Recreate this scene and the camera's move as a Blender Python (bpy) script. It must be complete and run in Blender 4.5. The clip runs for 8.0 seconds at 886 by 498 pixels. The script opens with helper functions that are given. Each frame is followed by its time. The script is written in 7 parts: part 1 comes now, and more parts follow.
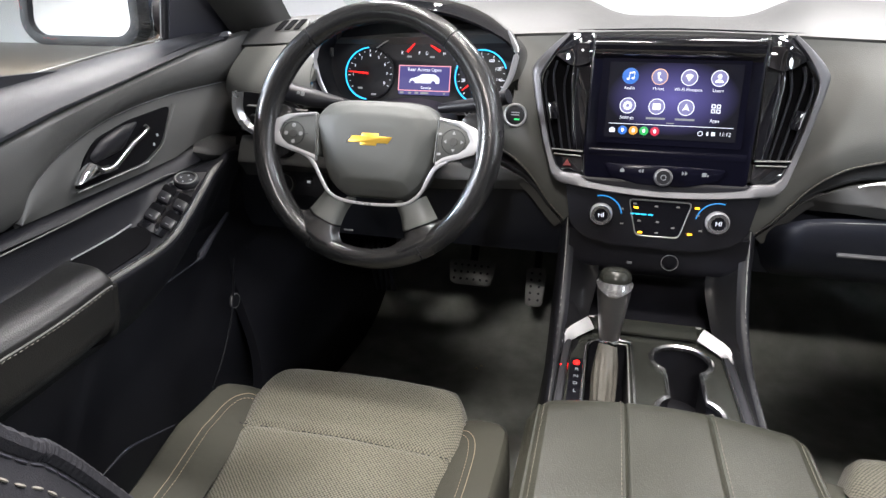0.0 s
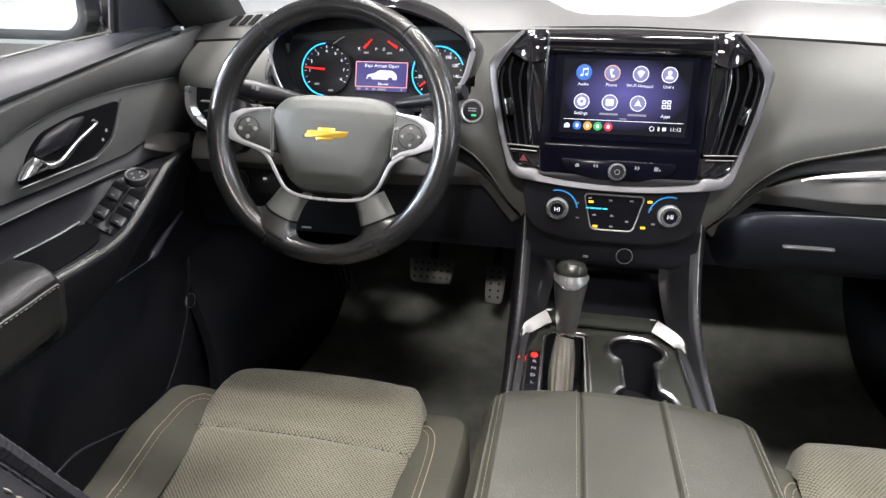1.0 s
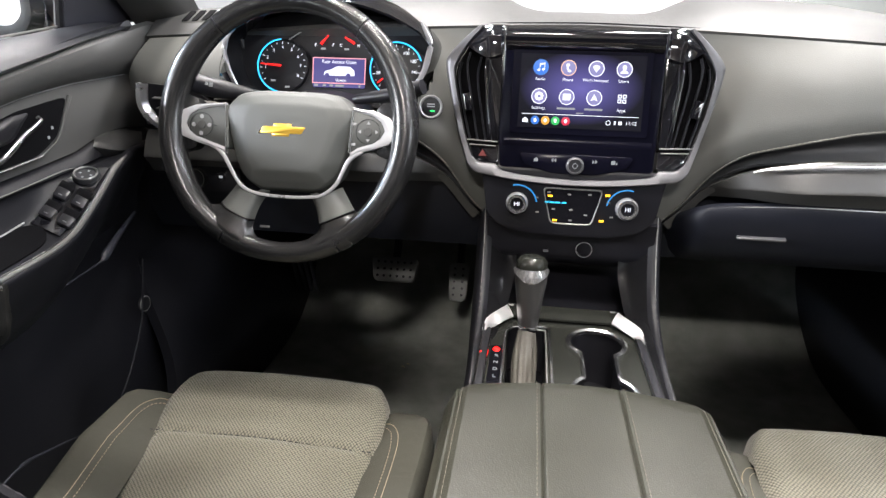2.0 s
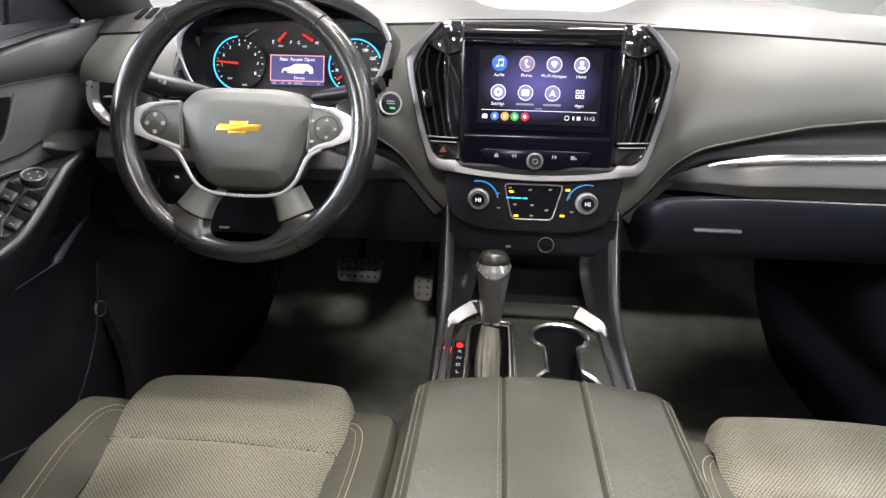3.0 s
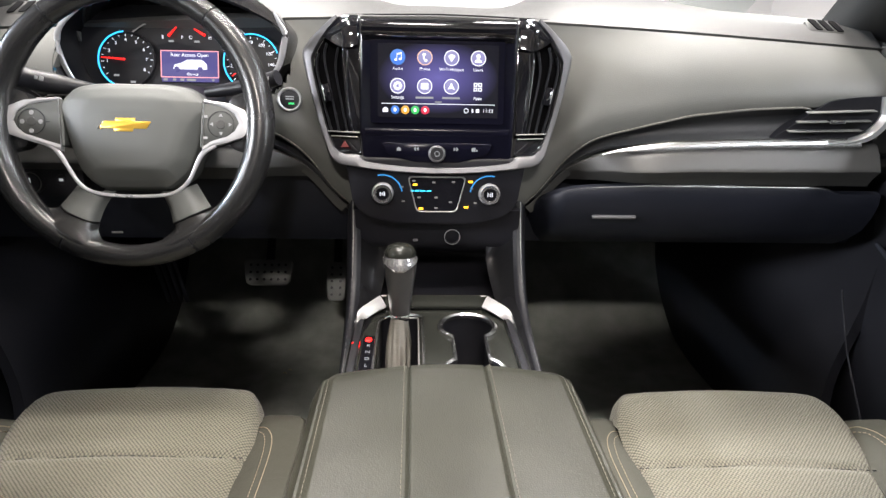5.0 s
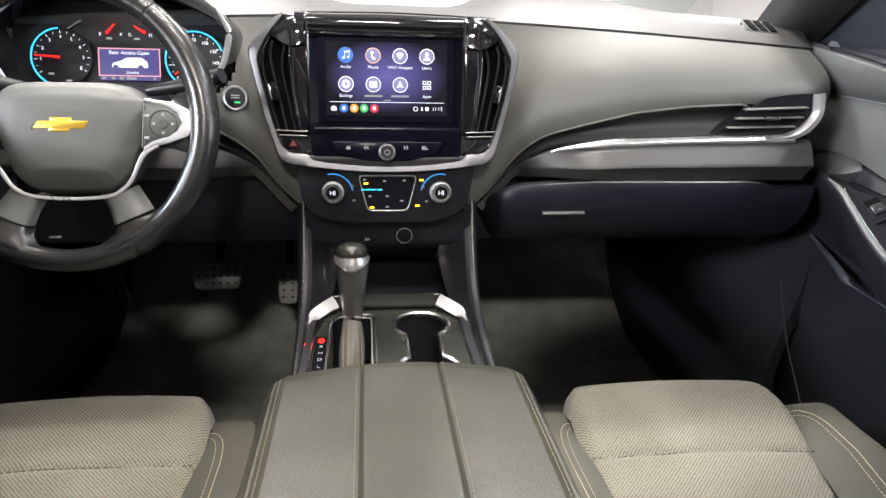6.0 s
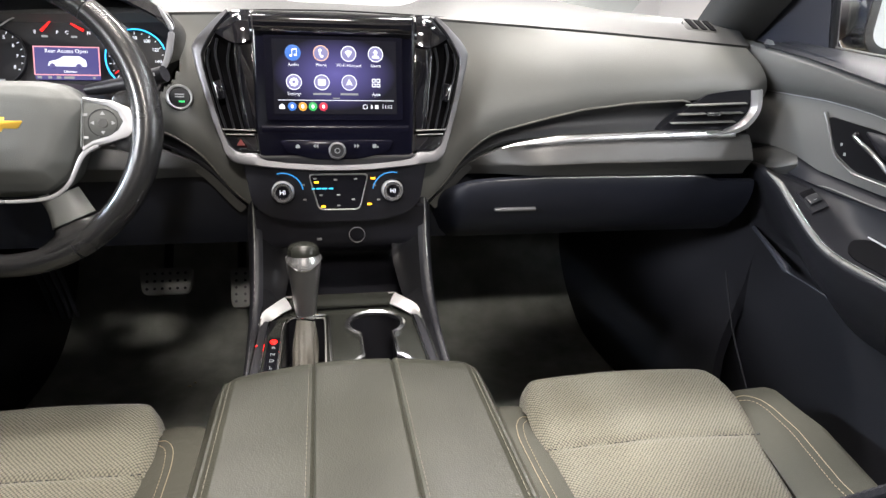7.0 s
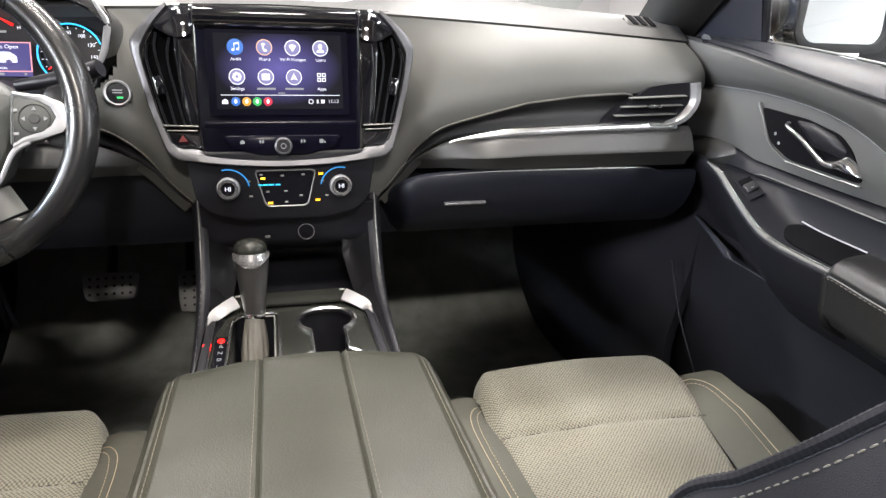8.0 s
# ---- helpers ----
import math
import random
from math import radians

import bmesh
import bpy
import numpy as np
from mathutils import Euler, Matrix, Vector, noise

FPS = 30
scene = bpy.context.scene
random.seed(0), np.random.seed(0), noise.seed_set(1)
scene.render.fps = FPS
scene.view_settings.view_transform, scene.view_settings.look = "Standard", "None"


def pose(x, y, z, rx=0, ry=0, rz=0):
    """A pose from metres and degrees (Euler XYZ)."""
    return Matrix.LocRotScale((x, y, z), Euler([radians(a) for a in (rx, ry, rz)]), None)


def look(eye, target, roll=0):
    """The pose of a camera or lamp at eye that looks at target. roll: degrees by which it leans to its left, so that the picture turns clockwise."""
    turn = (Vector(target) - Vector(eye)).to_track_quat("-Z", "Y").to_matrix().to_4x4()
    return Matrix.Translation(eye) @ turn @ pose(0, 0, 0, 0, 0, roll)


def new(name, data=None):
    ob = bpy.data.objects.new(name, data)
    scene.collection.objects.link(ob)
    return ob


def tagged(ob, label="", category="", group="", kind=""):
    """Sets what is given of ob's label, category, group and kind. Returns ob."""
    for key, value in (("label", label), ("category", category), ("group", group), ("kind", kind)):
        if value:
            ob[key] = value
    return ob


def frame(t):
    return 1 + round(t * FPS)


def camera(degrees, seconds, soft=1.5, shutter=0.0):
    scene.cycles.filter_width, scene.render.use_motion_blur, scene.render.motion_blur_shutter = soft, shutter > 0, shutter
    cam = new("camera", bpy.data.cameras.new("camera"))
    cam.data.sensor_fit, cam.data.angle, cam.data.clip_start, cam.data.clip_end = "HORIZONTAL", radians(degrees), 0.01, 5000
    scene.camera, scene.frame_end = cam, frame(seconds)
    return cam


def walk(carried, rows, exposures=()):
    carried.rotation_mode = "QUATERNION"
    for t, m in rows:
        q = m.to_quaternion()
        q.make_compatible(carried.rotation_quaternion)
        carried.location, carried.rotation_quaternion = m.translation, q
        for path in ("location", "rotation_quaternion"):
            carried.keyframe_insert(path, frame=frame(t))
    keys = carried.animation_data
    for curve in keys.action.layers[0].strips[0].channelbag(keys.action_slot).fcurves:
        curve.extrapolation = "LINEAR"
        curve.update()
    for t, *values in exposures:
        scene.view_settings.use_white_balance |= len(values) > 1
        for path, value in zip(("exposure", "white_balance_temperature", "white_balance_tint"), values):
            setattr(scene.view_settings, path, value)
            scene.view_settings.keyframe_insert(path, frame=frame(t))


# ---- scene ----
cam = camera(70.01, 8.0, soft=1.4)
# seconds, eye x y z (metres), yaw, pitch, roll (degrees)
ROWS = [
    (0.0, -0.0907, 0.0000, 0.9500, 14.25, -20.41, 0.44),
    (0.5, -0.0867, -0.0013, 0.9447, 12.59, -20.22, 0.83),
    (1.0, -0.0815, -0.0027, 0.9389, 10.76, -20.06, 1.10),
    (1.5, -0.0774, -0.0019, 0.9334, 9.03, -19.91, 1.23),
    (3.0, -0.0619, 0.0016, 0.9194, 4.62, -19.48, 1.24),
    (3.5, -0.0542, -0.0014, 0.9161, 2.95, -19.28, 1.24),
    (4.0, -0.0473, -0.0039, 0.9125, 1.11, -19.12, 1.26),
    (4.5, -0.0418, -0.0036, 0.9084, -0.79, -19.03, 1.25),
    (6.0, -0.0330, -0.0050, 0.9016, -7.08, -18.78, 1.55),
    (6.5, -0.0294, -0.0065, 0.8984, -9.06, -18.58, 1.60),
    (7.0, -0.0247, -0.0094, 0.8936, -11.00, -18.39, 1.54),
    (7.5, -0.0181, -0.0139, 0.8855, -12.95, -18.16, 1.47),
    (8.0, -0.0135, -0.0169, 0.8790, -14.93, -17.93, 1.35),
]


def eye_pose(x, y, z, yaw, pitch, roll):
    return pose(x, y, z, 0, 0, yaw) @ pose(0, 0, 0, 90 + pitch, 0, 0) @ pose(0, 0, 0, 0, 0, roll)


walk(cam, [(t, eye_pose(*row)) for t, *row in ROWS], [(0.0, 0.08, 6500, 10), (1.5, 0.14, 6560, 10), (3.0, 0.20, 6660, 10), (4.5, 0.20, 6720, 10), (6.5, 0.18, 6740, 10), (8.0, 0.17, 6740, 10)])

# ---- light ----
world = bpy.data.worlds.new("world")
scene.world = world
world.use_nodes = True
world.node_tree.nodes["Background"].inputs["Color"].default_value = (0.75, 0.85, 1.0, 1)
world.node_tree.nodes["Background"].inputs["Strength"].default_value = 0.02
scene.view_settings.exposure = 0.0


def area_lamp(name, eye, target, sx, sy, watts, colour):
    data = bpy.data.lights.new(name, "AREA")
    data.shape, data.size, data.size_y, data.energy, data.color = "RECTANGLE", sx, sy, watts, colour
    ob = new(name, data)
    ob.matrix_world = look(eye, target)
    return ob


# rows of showroom ceiling lights: over the glass roof, ahead of the windscreen and beside the car; some are added fill
WHITE = (0.97, 0.945, 0.95)
COOL, COOLER, WARM = (0.89, 0.925, 1.0), (0.74, 0.85, 1.0), (1.0, 0.945, 0.905)
CEIL = 4.2
for lx, ly, sx, sy, watts, tone in (
    (-0.12, -4.60, 0.4, 0.4, 150, WARM),
    (0.12, -4.60, 0.4, 0.4, 150, WARM),
    (-0.50, -0.60, 0.40, 0.40, 68, WARM),
    (0.50, -0.60, 0.40, 0.40, 62, WARM),
    (-0.55, 0.55, 0.40, 0.40, 46, WARM),
    (0.55, 0.55, 0.40, 0.40, 46, WARM),
    (-0.55, 1.35, 0.25, 0.25, 64, WARM),
    (0.55, 1.35, 0.25, 0.25, 64, WARM),
    (-1.5, 3.0, 1.3, 0.22, 265, WHITE),
    (1.5, 3.0, 1.3, 0.22, 265, WHITE),
    (-10.0, 13.0, 4.0, 4.0, 3000, COOL),
    (7.0, 8.5, 3.0, 3.0, 1300, COOL),
    (-11.0, -5.0, 3.0, 3.0, 7000, COOL),
    (11.0, -5.0, 3.0, 3.0, 1100, COOL),
    (-30.0, 7.0, 4.0, 4.0, 9000, COOL),
    (-8.0, 1.2, 1.0, 3.0, 2300, COOLER),
    (4.2, 0.4, 0.6, 2.0, 230, COOL),
    # added lamp for the passenger-side chrome strip to reflect
    (3.5, -2.7, 0.3, 2.4, 170, COOL),
    # added lamp that brightens the north wall beyond the windscreen
    (3.0, 22.0, 12.0, 1.0, 1300, WHITE),
):
    area_lamp("showroom_and_fill_lamp", (lx, ly, CEIL), (lx, ly + 0.001, 0), sx, sy, watts, tone)


# ---- materials ----
def material(name, colour, rough=0.5, metal=0.0, bump=0.0, scale=900.0, kind="noise", vary=0.12, coat=0.0, wrinkle=0.0, emit=None, power=0.0, spec=0.5):
    m = bpy.data.materials.new(name)
    m.use_nodes = True
    nt = m.node_tree
    b = nt.nodes["Principled BSDF"]
    b.inputs["Base Color"].default_value = (*colour, 1)
    b.inputs["Roughness"].default_value, b.inputs["Metallic"].default_value = rough, metal
    b.inputs["Coat Weight"].default_value, b.inputs["Coat Roughness"].default_value = coat, 0.03
    b.inputs["Specular IOR Level"].default_value = spec
    if emit:
        b.inputs["Emission Color"].default_value, b.inputs["Emission Strength"].default_value = (*emit, 1), power
    if bump or vary:
        co = nt.nodes.new("ShaderNodeTexCoord")
        big = nt.nodes.new("ShaderNodeTexNoise")
        big.inputs["Scale"].default_value, big.inputs["Detail"].default_value = 14.0, 5.0
        nt.links.new(co.outputs["Object"], big.inputs["Vector"])
    if vary:
        mix = nt.nodes.new("ShaderNodeMix")
        mix.data_type = "RGBA"
        mix.inputs[6].default_value = (*[c * (1 - vary) for c in colour], 1)
        mix.inputs[7].default_value = (*[min(1, c * (1 + vary)) for c in colour], 1)
        nt.links.new(big.outputs["Fac"], mix.inputs[0])
        nt.links.new(mix.outputs[2], b.inputs["Base Color"])
        rr = nt.nodes.new("ShaderNodeMapRange")
        rr.inputs["To Min"].default_value, rr.inputs["To Max"].default_value = max(0.02, rough - 0.07), min(1, rough + 0.07)
        nt.links.new(big.outputs["Fac"], rr.inputs["Value"])
        nt.links.new(rr.outputs["Result"], b.inputs["Roughness"])
    if bump:
        if kind == "cells":
            tex = nt.nodes.new("ShaderNodeTexVoronoi")
            out = tex.outputs["Distance"]
        else:
            tex = nt.nodes.new("ShaderNodeTexNoise")
            tex.inputs["Detail"].default_value = 3.0
            out = tex.outputs["Fac"]
        tex.inputs["Scale"].default_value = scale
        nt.links.new(co.outputs["Object"], tex.inputs["Vector"])
        bp = nt.nodes.new("ShaderNodeBump")
        bp.inputs["Strength"].default_value, bp.inputs["Distance"].default_value = bump, 0.001
        nt.links.new(out, bp.inputs["Height"])
        nt.links.new(bp.outputs["Normal"], b.inputs["Normal"])
        if wrinkle:
            fold = nt.nodes.new("ShaderNodeTexNoise")
            fold.inputs["Scale"].default_value, fold.inputs["Detail"].default_value, fold.inputs["Distortion"].default_value = 38.0, 4.0, 0.8
            nt.links.new(co.outputs["Object"], fold.inputs["Vector"])
            soft = nt.nodes.new("ShaderNodeBump")
            soft.inputs["Strength"].default_value, soft.inputs["Distance"].default_value = wrinkle, 0.006
            nt.links.new(fold.outputs["Fac"], soft.inputs["Height"])
            nt.links.new(soft.outputs["Normal"], bp.inputs["Normal"])
    return m


def woven(name, dark, light, pitch):
    """A knitted seat cloth: raised light dots in staggered rows on a darker ground."""
    m = material(name, light, 0.85, vary=0)
    nt = m.node_tree
    b = nt.nodes["Principled BSDF"]
    co = nt.nodes.new("ShaderNodeTexCoord")
    mp = nt.nodes.new("ShaderNodeMapping")
    mp.inputs["Rotation"].default_value = (0, 0, radians(45))
    mp.inputs["Scale"].default_value = (1 / pitch, 1 / pitch, 0.0)
    nt.links.new(co.outputs["Object"], mp.inputs["Vector"])
    vor = nt.nodes.new("ShaderNodeTexVoronoi")
    vor.voronoi_dimensions = "2D"
    vor.inputs["Scale"].default_value, vor.inputs["Randomness"].default_value = 1.0, 0.15
    nt.links.new(mp.outputs["Vector"], vor.inputs["Vector"])
    big = nt.nodes.new("ShaderNodeTexNoise")
    big.inputs["Scale"].default_value, big.inputs["Detail"].default_value = 9.0, 4.0
    nt.links.new(co.outputs["Object"], big.inputs["Vector"])
    rng = nt.nodes.new("ShaderNodeMapRange")
    rng.inputs["From Min"].default_value, rng.inputs["From Max"].default_value = 0.25, 0.6
    rng.inputs["To Min"].default_value, rng.inputs["To Max"].default_value = 1.0, 0.0
    nt.links.new(vor.outputs["Distance"], rng.inputs["Value"])
    mix = nt.nodes.new("ShaderNodeMix")
    mix.data_type = "RGBA"
    mix.inputs[6].default_value, mix.inputs[7].default_value = (*dark, 1), (*light, 1)
    nt.links.new(rng.outputs["Result"], mix.inputs[0])
    mul = nt.nodes.new("ShaderNodeMix")
    mul.data_type, mul.blend_type = "RGBA", "MULTIPLY"
    mul.inputs[0].default_value = 1.0
    ramp = nt.nodes.new("ShaderNodeMapRange")
    ramp.inputs["To Min"].default_value, ramp.inputs["To Max"].default_value = 0.78, 1.15
    nt.links.new(big.outputs["Fac"], ramp.inputs["Value"])
    nt.links.new(mix.outputs[2], mul.inputs[6])
    nt.links.new(ramp.outputs["Result"], mul.inputs[7])
    nt.links.new(mul.outputs[2], b.inputs["Base Color"])
    bp = nt.nodes.new("ShaderNodeBump")
    bp.inputs["Strength"].default_value, bp.inputs["Distance"].default_value = 0.7, 0.0012
    nt.links.new(rng.outputs["Result"], bp.inputs["Height"])
    nt.links.new(bp.outputs["Normal"], b.inputs["Normal"])
    b.inputs["Sheen Weight"].default_value = 0.15
    return m


PAD = material("grained_dash_leather", (0.091, 0.0925, 0.086), 0.47, bump=0.13, scale=700, kind="cells", vary=0.07)
PAD_DARK = material("dark_grained_plastic", (0.0115, 0.0118, 0.0150), 0.46, bump=0.25, scale=800, kind="cells", spec=0.26)
PAD_TOP = material("dash_top_plastic", (0.058, 0.058, 0.0575), 0.5, bump=0.2, scale=800, kind="cells", vary=0.06)
ARM = material("armrest_leather", (0.032, 0.0320, 0.0245), 0.35, bump=0.17, scale=620, kind="cells", vary=0.26, wrinkle=0.06, spec=0.32)
WHEEL = material("worn_wheel_leather", (0.014, 0.014, 0.0145), 0.25, bump=0.035, scale=1000, kind="cells", vary=0.15, spec=0.6)
GRIP = material("grey_grip_leather", (0.050, 0.050, 0.050), 0.30, bump=0.08, scale=900, kind="cells", vary=0.1)
HUB = material("hub_vinyl", (0.064, 0.067, 0.063), 0.5, bump=0.2, scale=1100, kind="cells", vary=0.05)
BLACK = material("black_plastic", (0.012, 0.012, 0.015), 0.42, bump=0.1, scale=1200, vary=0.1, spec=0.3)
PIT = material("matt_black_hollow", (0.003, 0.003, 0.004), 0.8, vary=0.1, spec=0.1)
REST = material("black_armrest_leather", (0.014, 0.014, 0.014), 0.38, bump=0.3, scale=600, kind="cells", vary=0.1, wrinkle=0.015)
MATT = material("matt_black_plastic", (0.011, 0.011, 0.015), 0.55, vary=0.1, spec=0.25)
CHEEK = material("dark_flank_plastic", (0.008, 0.008, 0.009), 0.20, vary=0.08, spec=0.22)
LOWER = material("lower_trim_plastic", (0.026, 0.028, 0.038), 0.52, bump=0.25, scale=800, kind="cells", vary=0.1)
GLOSS = material("piano_black", (0.006, 0.006, 0.008), 0.06, vary=0, coat=1.0)
CHROME = material("chrome", (0.82, 0.82, 0.83), 0.10, metal=1.0, vary=0.04)
SATIN = material("satin_silver", (0.50, 0.50, 0.515), 0.30, metal=0.55, vary=0.04)
CARPET = material("charcoal_carpet", (0.21, 0.218, 0.20), 0.97, bump=0.9, scale=1500, vary=0.6, spec=0.1)
BOLSTER = material("seat_side_cloth", (0.046, 0.0455, 0.0345), 0.8, bump=0.35, scale=1600, vary=0.1, wrinkle=0.22)
BACKREST = material("charcoal_seat_cloth", (0.0075, 0.0073, 0.011), 0.85, bump=0.4, scale=1500, vary=0.2)
THREAD = material("beige_thread", (0.30, 0.25, 0.17), 0.8, vary=0.1)
THREAD_WARM = material("warm_thread", (0.105, 0.095, 0.072), 0.7, vary=0.15)
THREAD_GREY = material("grey_thread", (0.22, 0.205, 0.175), 0.8, vary=0.1)
CLOTH = woven("knitted_seat_cloth", (0.050, 0.048, 0.037), (0.205, 0.196, 0.150), 0.0036)
CLIM = material("climate_panel_plastic", (0.008, 0.008, 0.011), 0.38, bump=0.15, scale=900, vary=0.08, spec=0.3)
SAIL = material("navy_sail_plastic", (0.030, 0.031, 0.042), 0.4, vary=0.1)
INSERT = material("grey_door_trim", (0.090, 0.090, 0.087), 0.42, vary=0.05)
FIN = material("vent_fin_plastic", (0.022, 0.022, 0.025), 0.28, vary=0)
RECESS = material("recess_leather", (0.026, 0.027, 0.029), 0.5, bump=0.22, scale=700, kind="cells", vary=0.08)
LID = material("lid_plastic", (0.0085, 0.0098, 0.0155), 0.46, bump=0.25, scale=800, kind="cells", vary=0.1, spec=0.3)
ROLL = material("dash_roll_plastic", (0.043, 0.043, 0.042), 0.35, bump=0.2, scale=800, kind="cells", vary=0.06)
SILL = material("navy_sill_plastic", (0.030, 0.031, 0.037), 0.48, bump=0.25, scale=800, kind="cells", vary=0.08)
DOOR_PAD = material("door_soft_plastic", (0.090, 0.090, 0.087), 0.45, bump=0.25, scale=800, kind="cells", vary=0.08)
SHIFT_PLATE = material("dark_satin_plate", (0.021, 0.022, 0.019), 0.22, vary=0.05)
LEDGE = material("satin_ledge_edge", (0.22, 0.22, 0.21), 0.3, metal=0.3, vary=0.05)
SURROUND = material("brushed_silver_trim", (0.128, 0.128, 0.136), 0.44, metal=0.5, vary=0.05)
BRUSHED = material("soft_chrome", (0.85, 0.85, 0.86), 0.24, metal=1.0, vary=0.03)
RUBBER = material("pedal_rubber", (0.17, 0.17, 0.165), 0.6, bump=0.3, scale=900)
HEADLINER = material("headliner_cloth", (0.42, 0.41, 0.39), 0.9, bump=0.2, scale=1500)
FLOOR = material("showroom_floor_tile", (0.17, 0.128, 0.092), 0.32, vary=0.2, spec=0.2)
CEILING = material("dark_open_ceiling", (0.26, 0.265, 0.28), 0.8, vary=0.15)
WALL = material("white_wall_paint", (0.8, 0.81, 0.82), 0.6, vary=0.03)
BODY_BLUE = material("navy_car_paint", (0.018, 0.024, 0.045), 0.15, vary=0.04, coat=1.0)
BODY_WHITE = material("white_car_paint", (0.75, 0.77, 0.80), 0.2, vary=0.03, coat=1.0)
TYRE = material("tyre_rubber", (0.02, 0.02, 0.02), 0.8)
MIRROR = material("mirror_glass", (0.9, 0.9, 0.92), 0.02, metal=1.0, vary=0)


def glow(name, colour, power):
    return material(name, (0.01, 0.01, 0.01), 0.4, vary=0, emit=colour, power=power)


LED_RED = glow("red_led", (1.0, 0.006, 0.004), 4.5)
NEEDLE = glow("lit_needle", (1.0, 0.012, 0.010), 2.0)
RING_BLUE = glow("blue_ring", (0.02, 0.45, 0.9), 2.2)
ARC_BLUE = glow("blue_arc", (0.02, 0.35, 0.9), 0.9)
TEXT_WHITE = glow("lit_white", (0.85, 0.88, 1.0), 1.4)
TEXT_DIM = glow("lit_grey", (0.55, 0.58, 0.62), 0.6)
AMBER = glow("amber_lamp", (1.0, 0.50, 0.02), 2.6)
CYAN = glow("cyan_line", (0.03, 0.6, 1.0), 1.6)
GREEN = glow("green_lamp", (0.03, 0.9, 0.25), 1.2)
ICON_BLUE = glow("icon_blue", (0.03, 0.22, 0.85), 0.9)
ICON_PURPLE = glow("icon_purple", (0.30, 0.29, 0.60), 0.9)
ICON_ORANGE = glow("icon_orange", (1.0, 0.45, 0.05), 1.0)
ICON_GREEN = glow("icon_green", (0.03, 0.65, 0.15), 0.9)
ICON_RED = glow("icon_red", (0.85, 0.02, 0.08), 0.9)
CLUSTER_VIOLET = glow("cluster_violet", (0.07, 0.06, 0.26), 1.0)
CLUSTER_RED = glow("cluster_red", (1.0, 0.42, 0.50), 1.1)
TEXT_LIT = material("pale_print", (0.27, 0.275, 0.28), 0.5, vary=0)
FRAME = material("satin_black_frame", (0.004, 0.004, 0.009), 0.16, vary=0, spec=0.12)
TRIM = material("vent_trim_chrome", (0.80, 0.80, 0.81), 0.28, metal=0.9, vary=0.04)
FACET = material("bright_soft_chrome", (0.88, 0.88, 0.89), 0.36, metal=1.0, vary=0.03)
BOOT = material("boot_leather", (0.125, 0.118, 0.102), 0.55, bump=0.3, scale=700, kind="cells", vary=0.15, wrinkle=0.4)
WEAVE = material("navy_rib_thread", (0.034, 0.034, 0.044), 0.8, vary=0.15)
ICON_PEACH = glow("icon_peach", (1.0, 0.62, 0.42), 1.1)
GOLD = material("gold_badge", (0.85, 0.52, 0.08), 0.32, metal=0.7, vary=0.05)


def screen_glow():
    """The lit panel: violet blue in its middle, darker to its edges and foot."""
    m = glow("screen_panel", (0.05, 0.05, 0.2), 1.0)
    nt = m.node_tree
    b = nt.nodes["Principled BSDF"]
    b.inputs["Roughness"].default_value, b.inputs["Specular IOR Level"].default_value = 0.16, 0.12
    co = nt.nodes.new("ShaderNodeTexCoord")
    mp = nt.nodes.new("ShaderNodeMapping")
    mp.inputs["Location"].default_value = (-1.0, 0.0, -1.1)
    mp.inputs["Scale"].default_value = (2.0, 0.0, 2.0)
    gr = nt.nodes.new("ShaderNodeTexGradient")
    gr.gradient_type = "SPHERICAL"
    nt.links.new(co.outputs["Generated"], mp.inputs["Vector"])
    nt.links.new(mp.outputs["Vector"], gr.inputs["Vector"])
    mix = nt.nodes.new("ShaderNodeMix")
    mix.data_type = "RGBA"
    mix.inputs[6].default_value, mix.inputs[7].default_value = (0.0015, 0.0015, 0.008, 1), (0.145, 0.128, 0.44, 1)
    nt.links.new(gr.outputs["Fac"], mix.inputs[0])
    nt.links.new(mix.outputs[2], b.inputs["Emission Color"])
    return m


SCREEN = screen_glow()


def window_glass():
    m = bpy.data.materials.new("window_glass")
    m.use_nodes = True
    nt = m.node_tree
    nt.nodes.remove(nt.nodes["Principled BSDF"])
    mix, clear, gl = (nt.nodes.new("ShaderNode" + k) for k in ("MixShader", "BsdfTransparent", "BsdfGlossy"))
    mix.inputs[0].default_value = 0.05
    clear.inputs["Color"].default_value = (0.93, 0.96, 0.95, 1)
    gl.inputs["Roughness"].default_value = 0.01
    nt.links.new(clear.outputs[0], mix.inputs[1])
    nt.links.new(gl.outputs[0], mix.inputs[2])
    nt.links.new(mix.outputs[0], nt.nodes["Material Output"].inputs["Surface"])
    return m


GLASS = window_glass()


# ---- shape helpers ----
def base_of(ob):
    at = Vector(ob.location)
    while ob.parent:
        ob = ob.parent
        at += ob.location
    return at


def part(name, bm, mat, parent=None, label="", smooth=True):
    me = bpy.data.meshes.new(name)
    if parent:
        bm.transform(Matrix.Translation(-base_of(parent)))
    bm.to_mesh(me)
    bm.free()
    for p in me.polygons:
        p.use_smooth = smooth
    if smooth:
        me.set_sharp_from_angle(angle=radians(38))
    me.materials.append(mat)
    ob = new(name, me)
    if parent:
        ob.parent = parent
    return tagged(ob, label)


def thing(name, label, category, at=(0, 0, 0), group="", kind=""):
    ob = new(name)
    ob.location = at
    bpy.context.view_layer.update()
    return tagged(ob, label, category, group, kind)


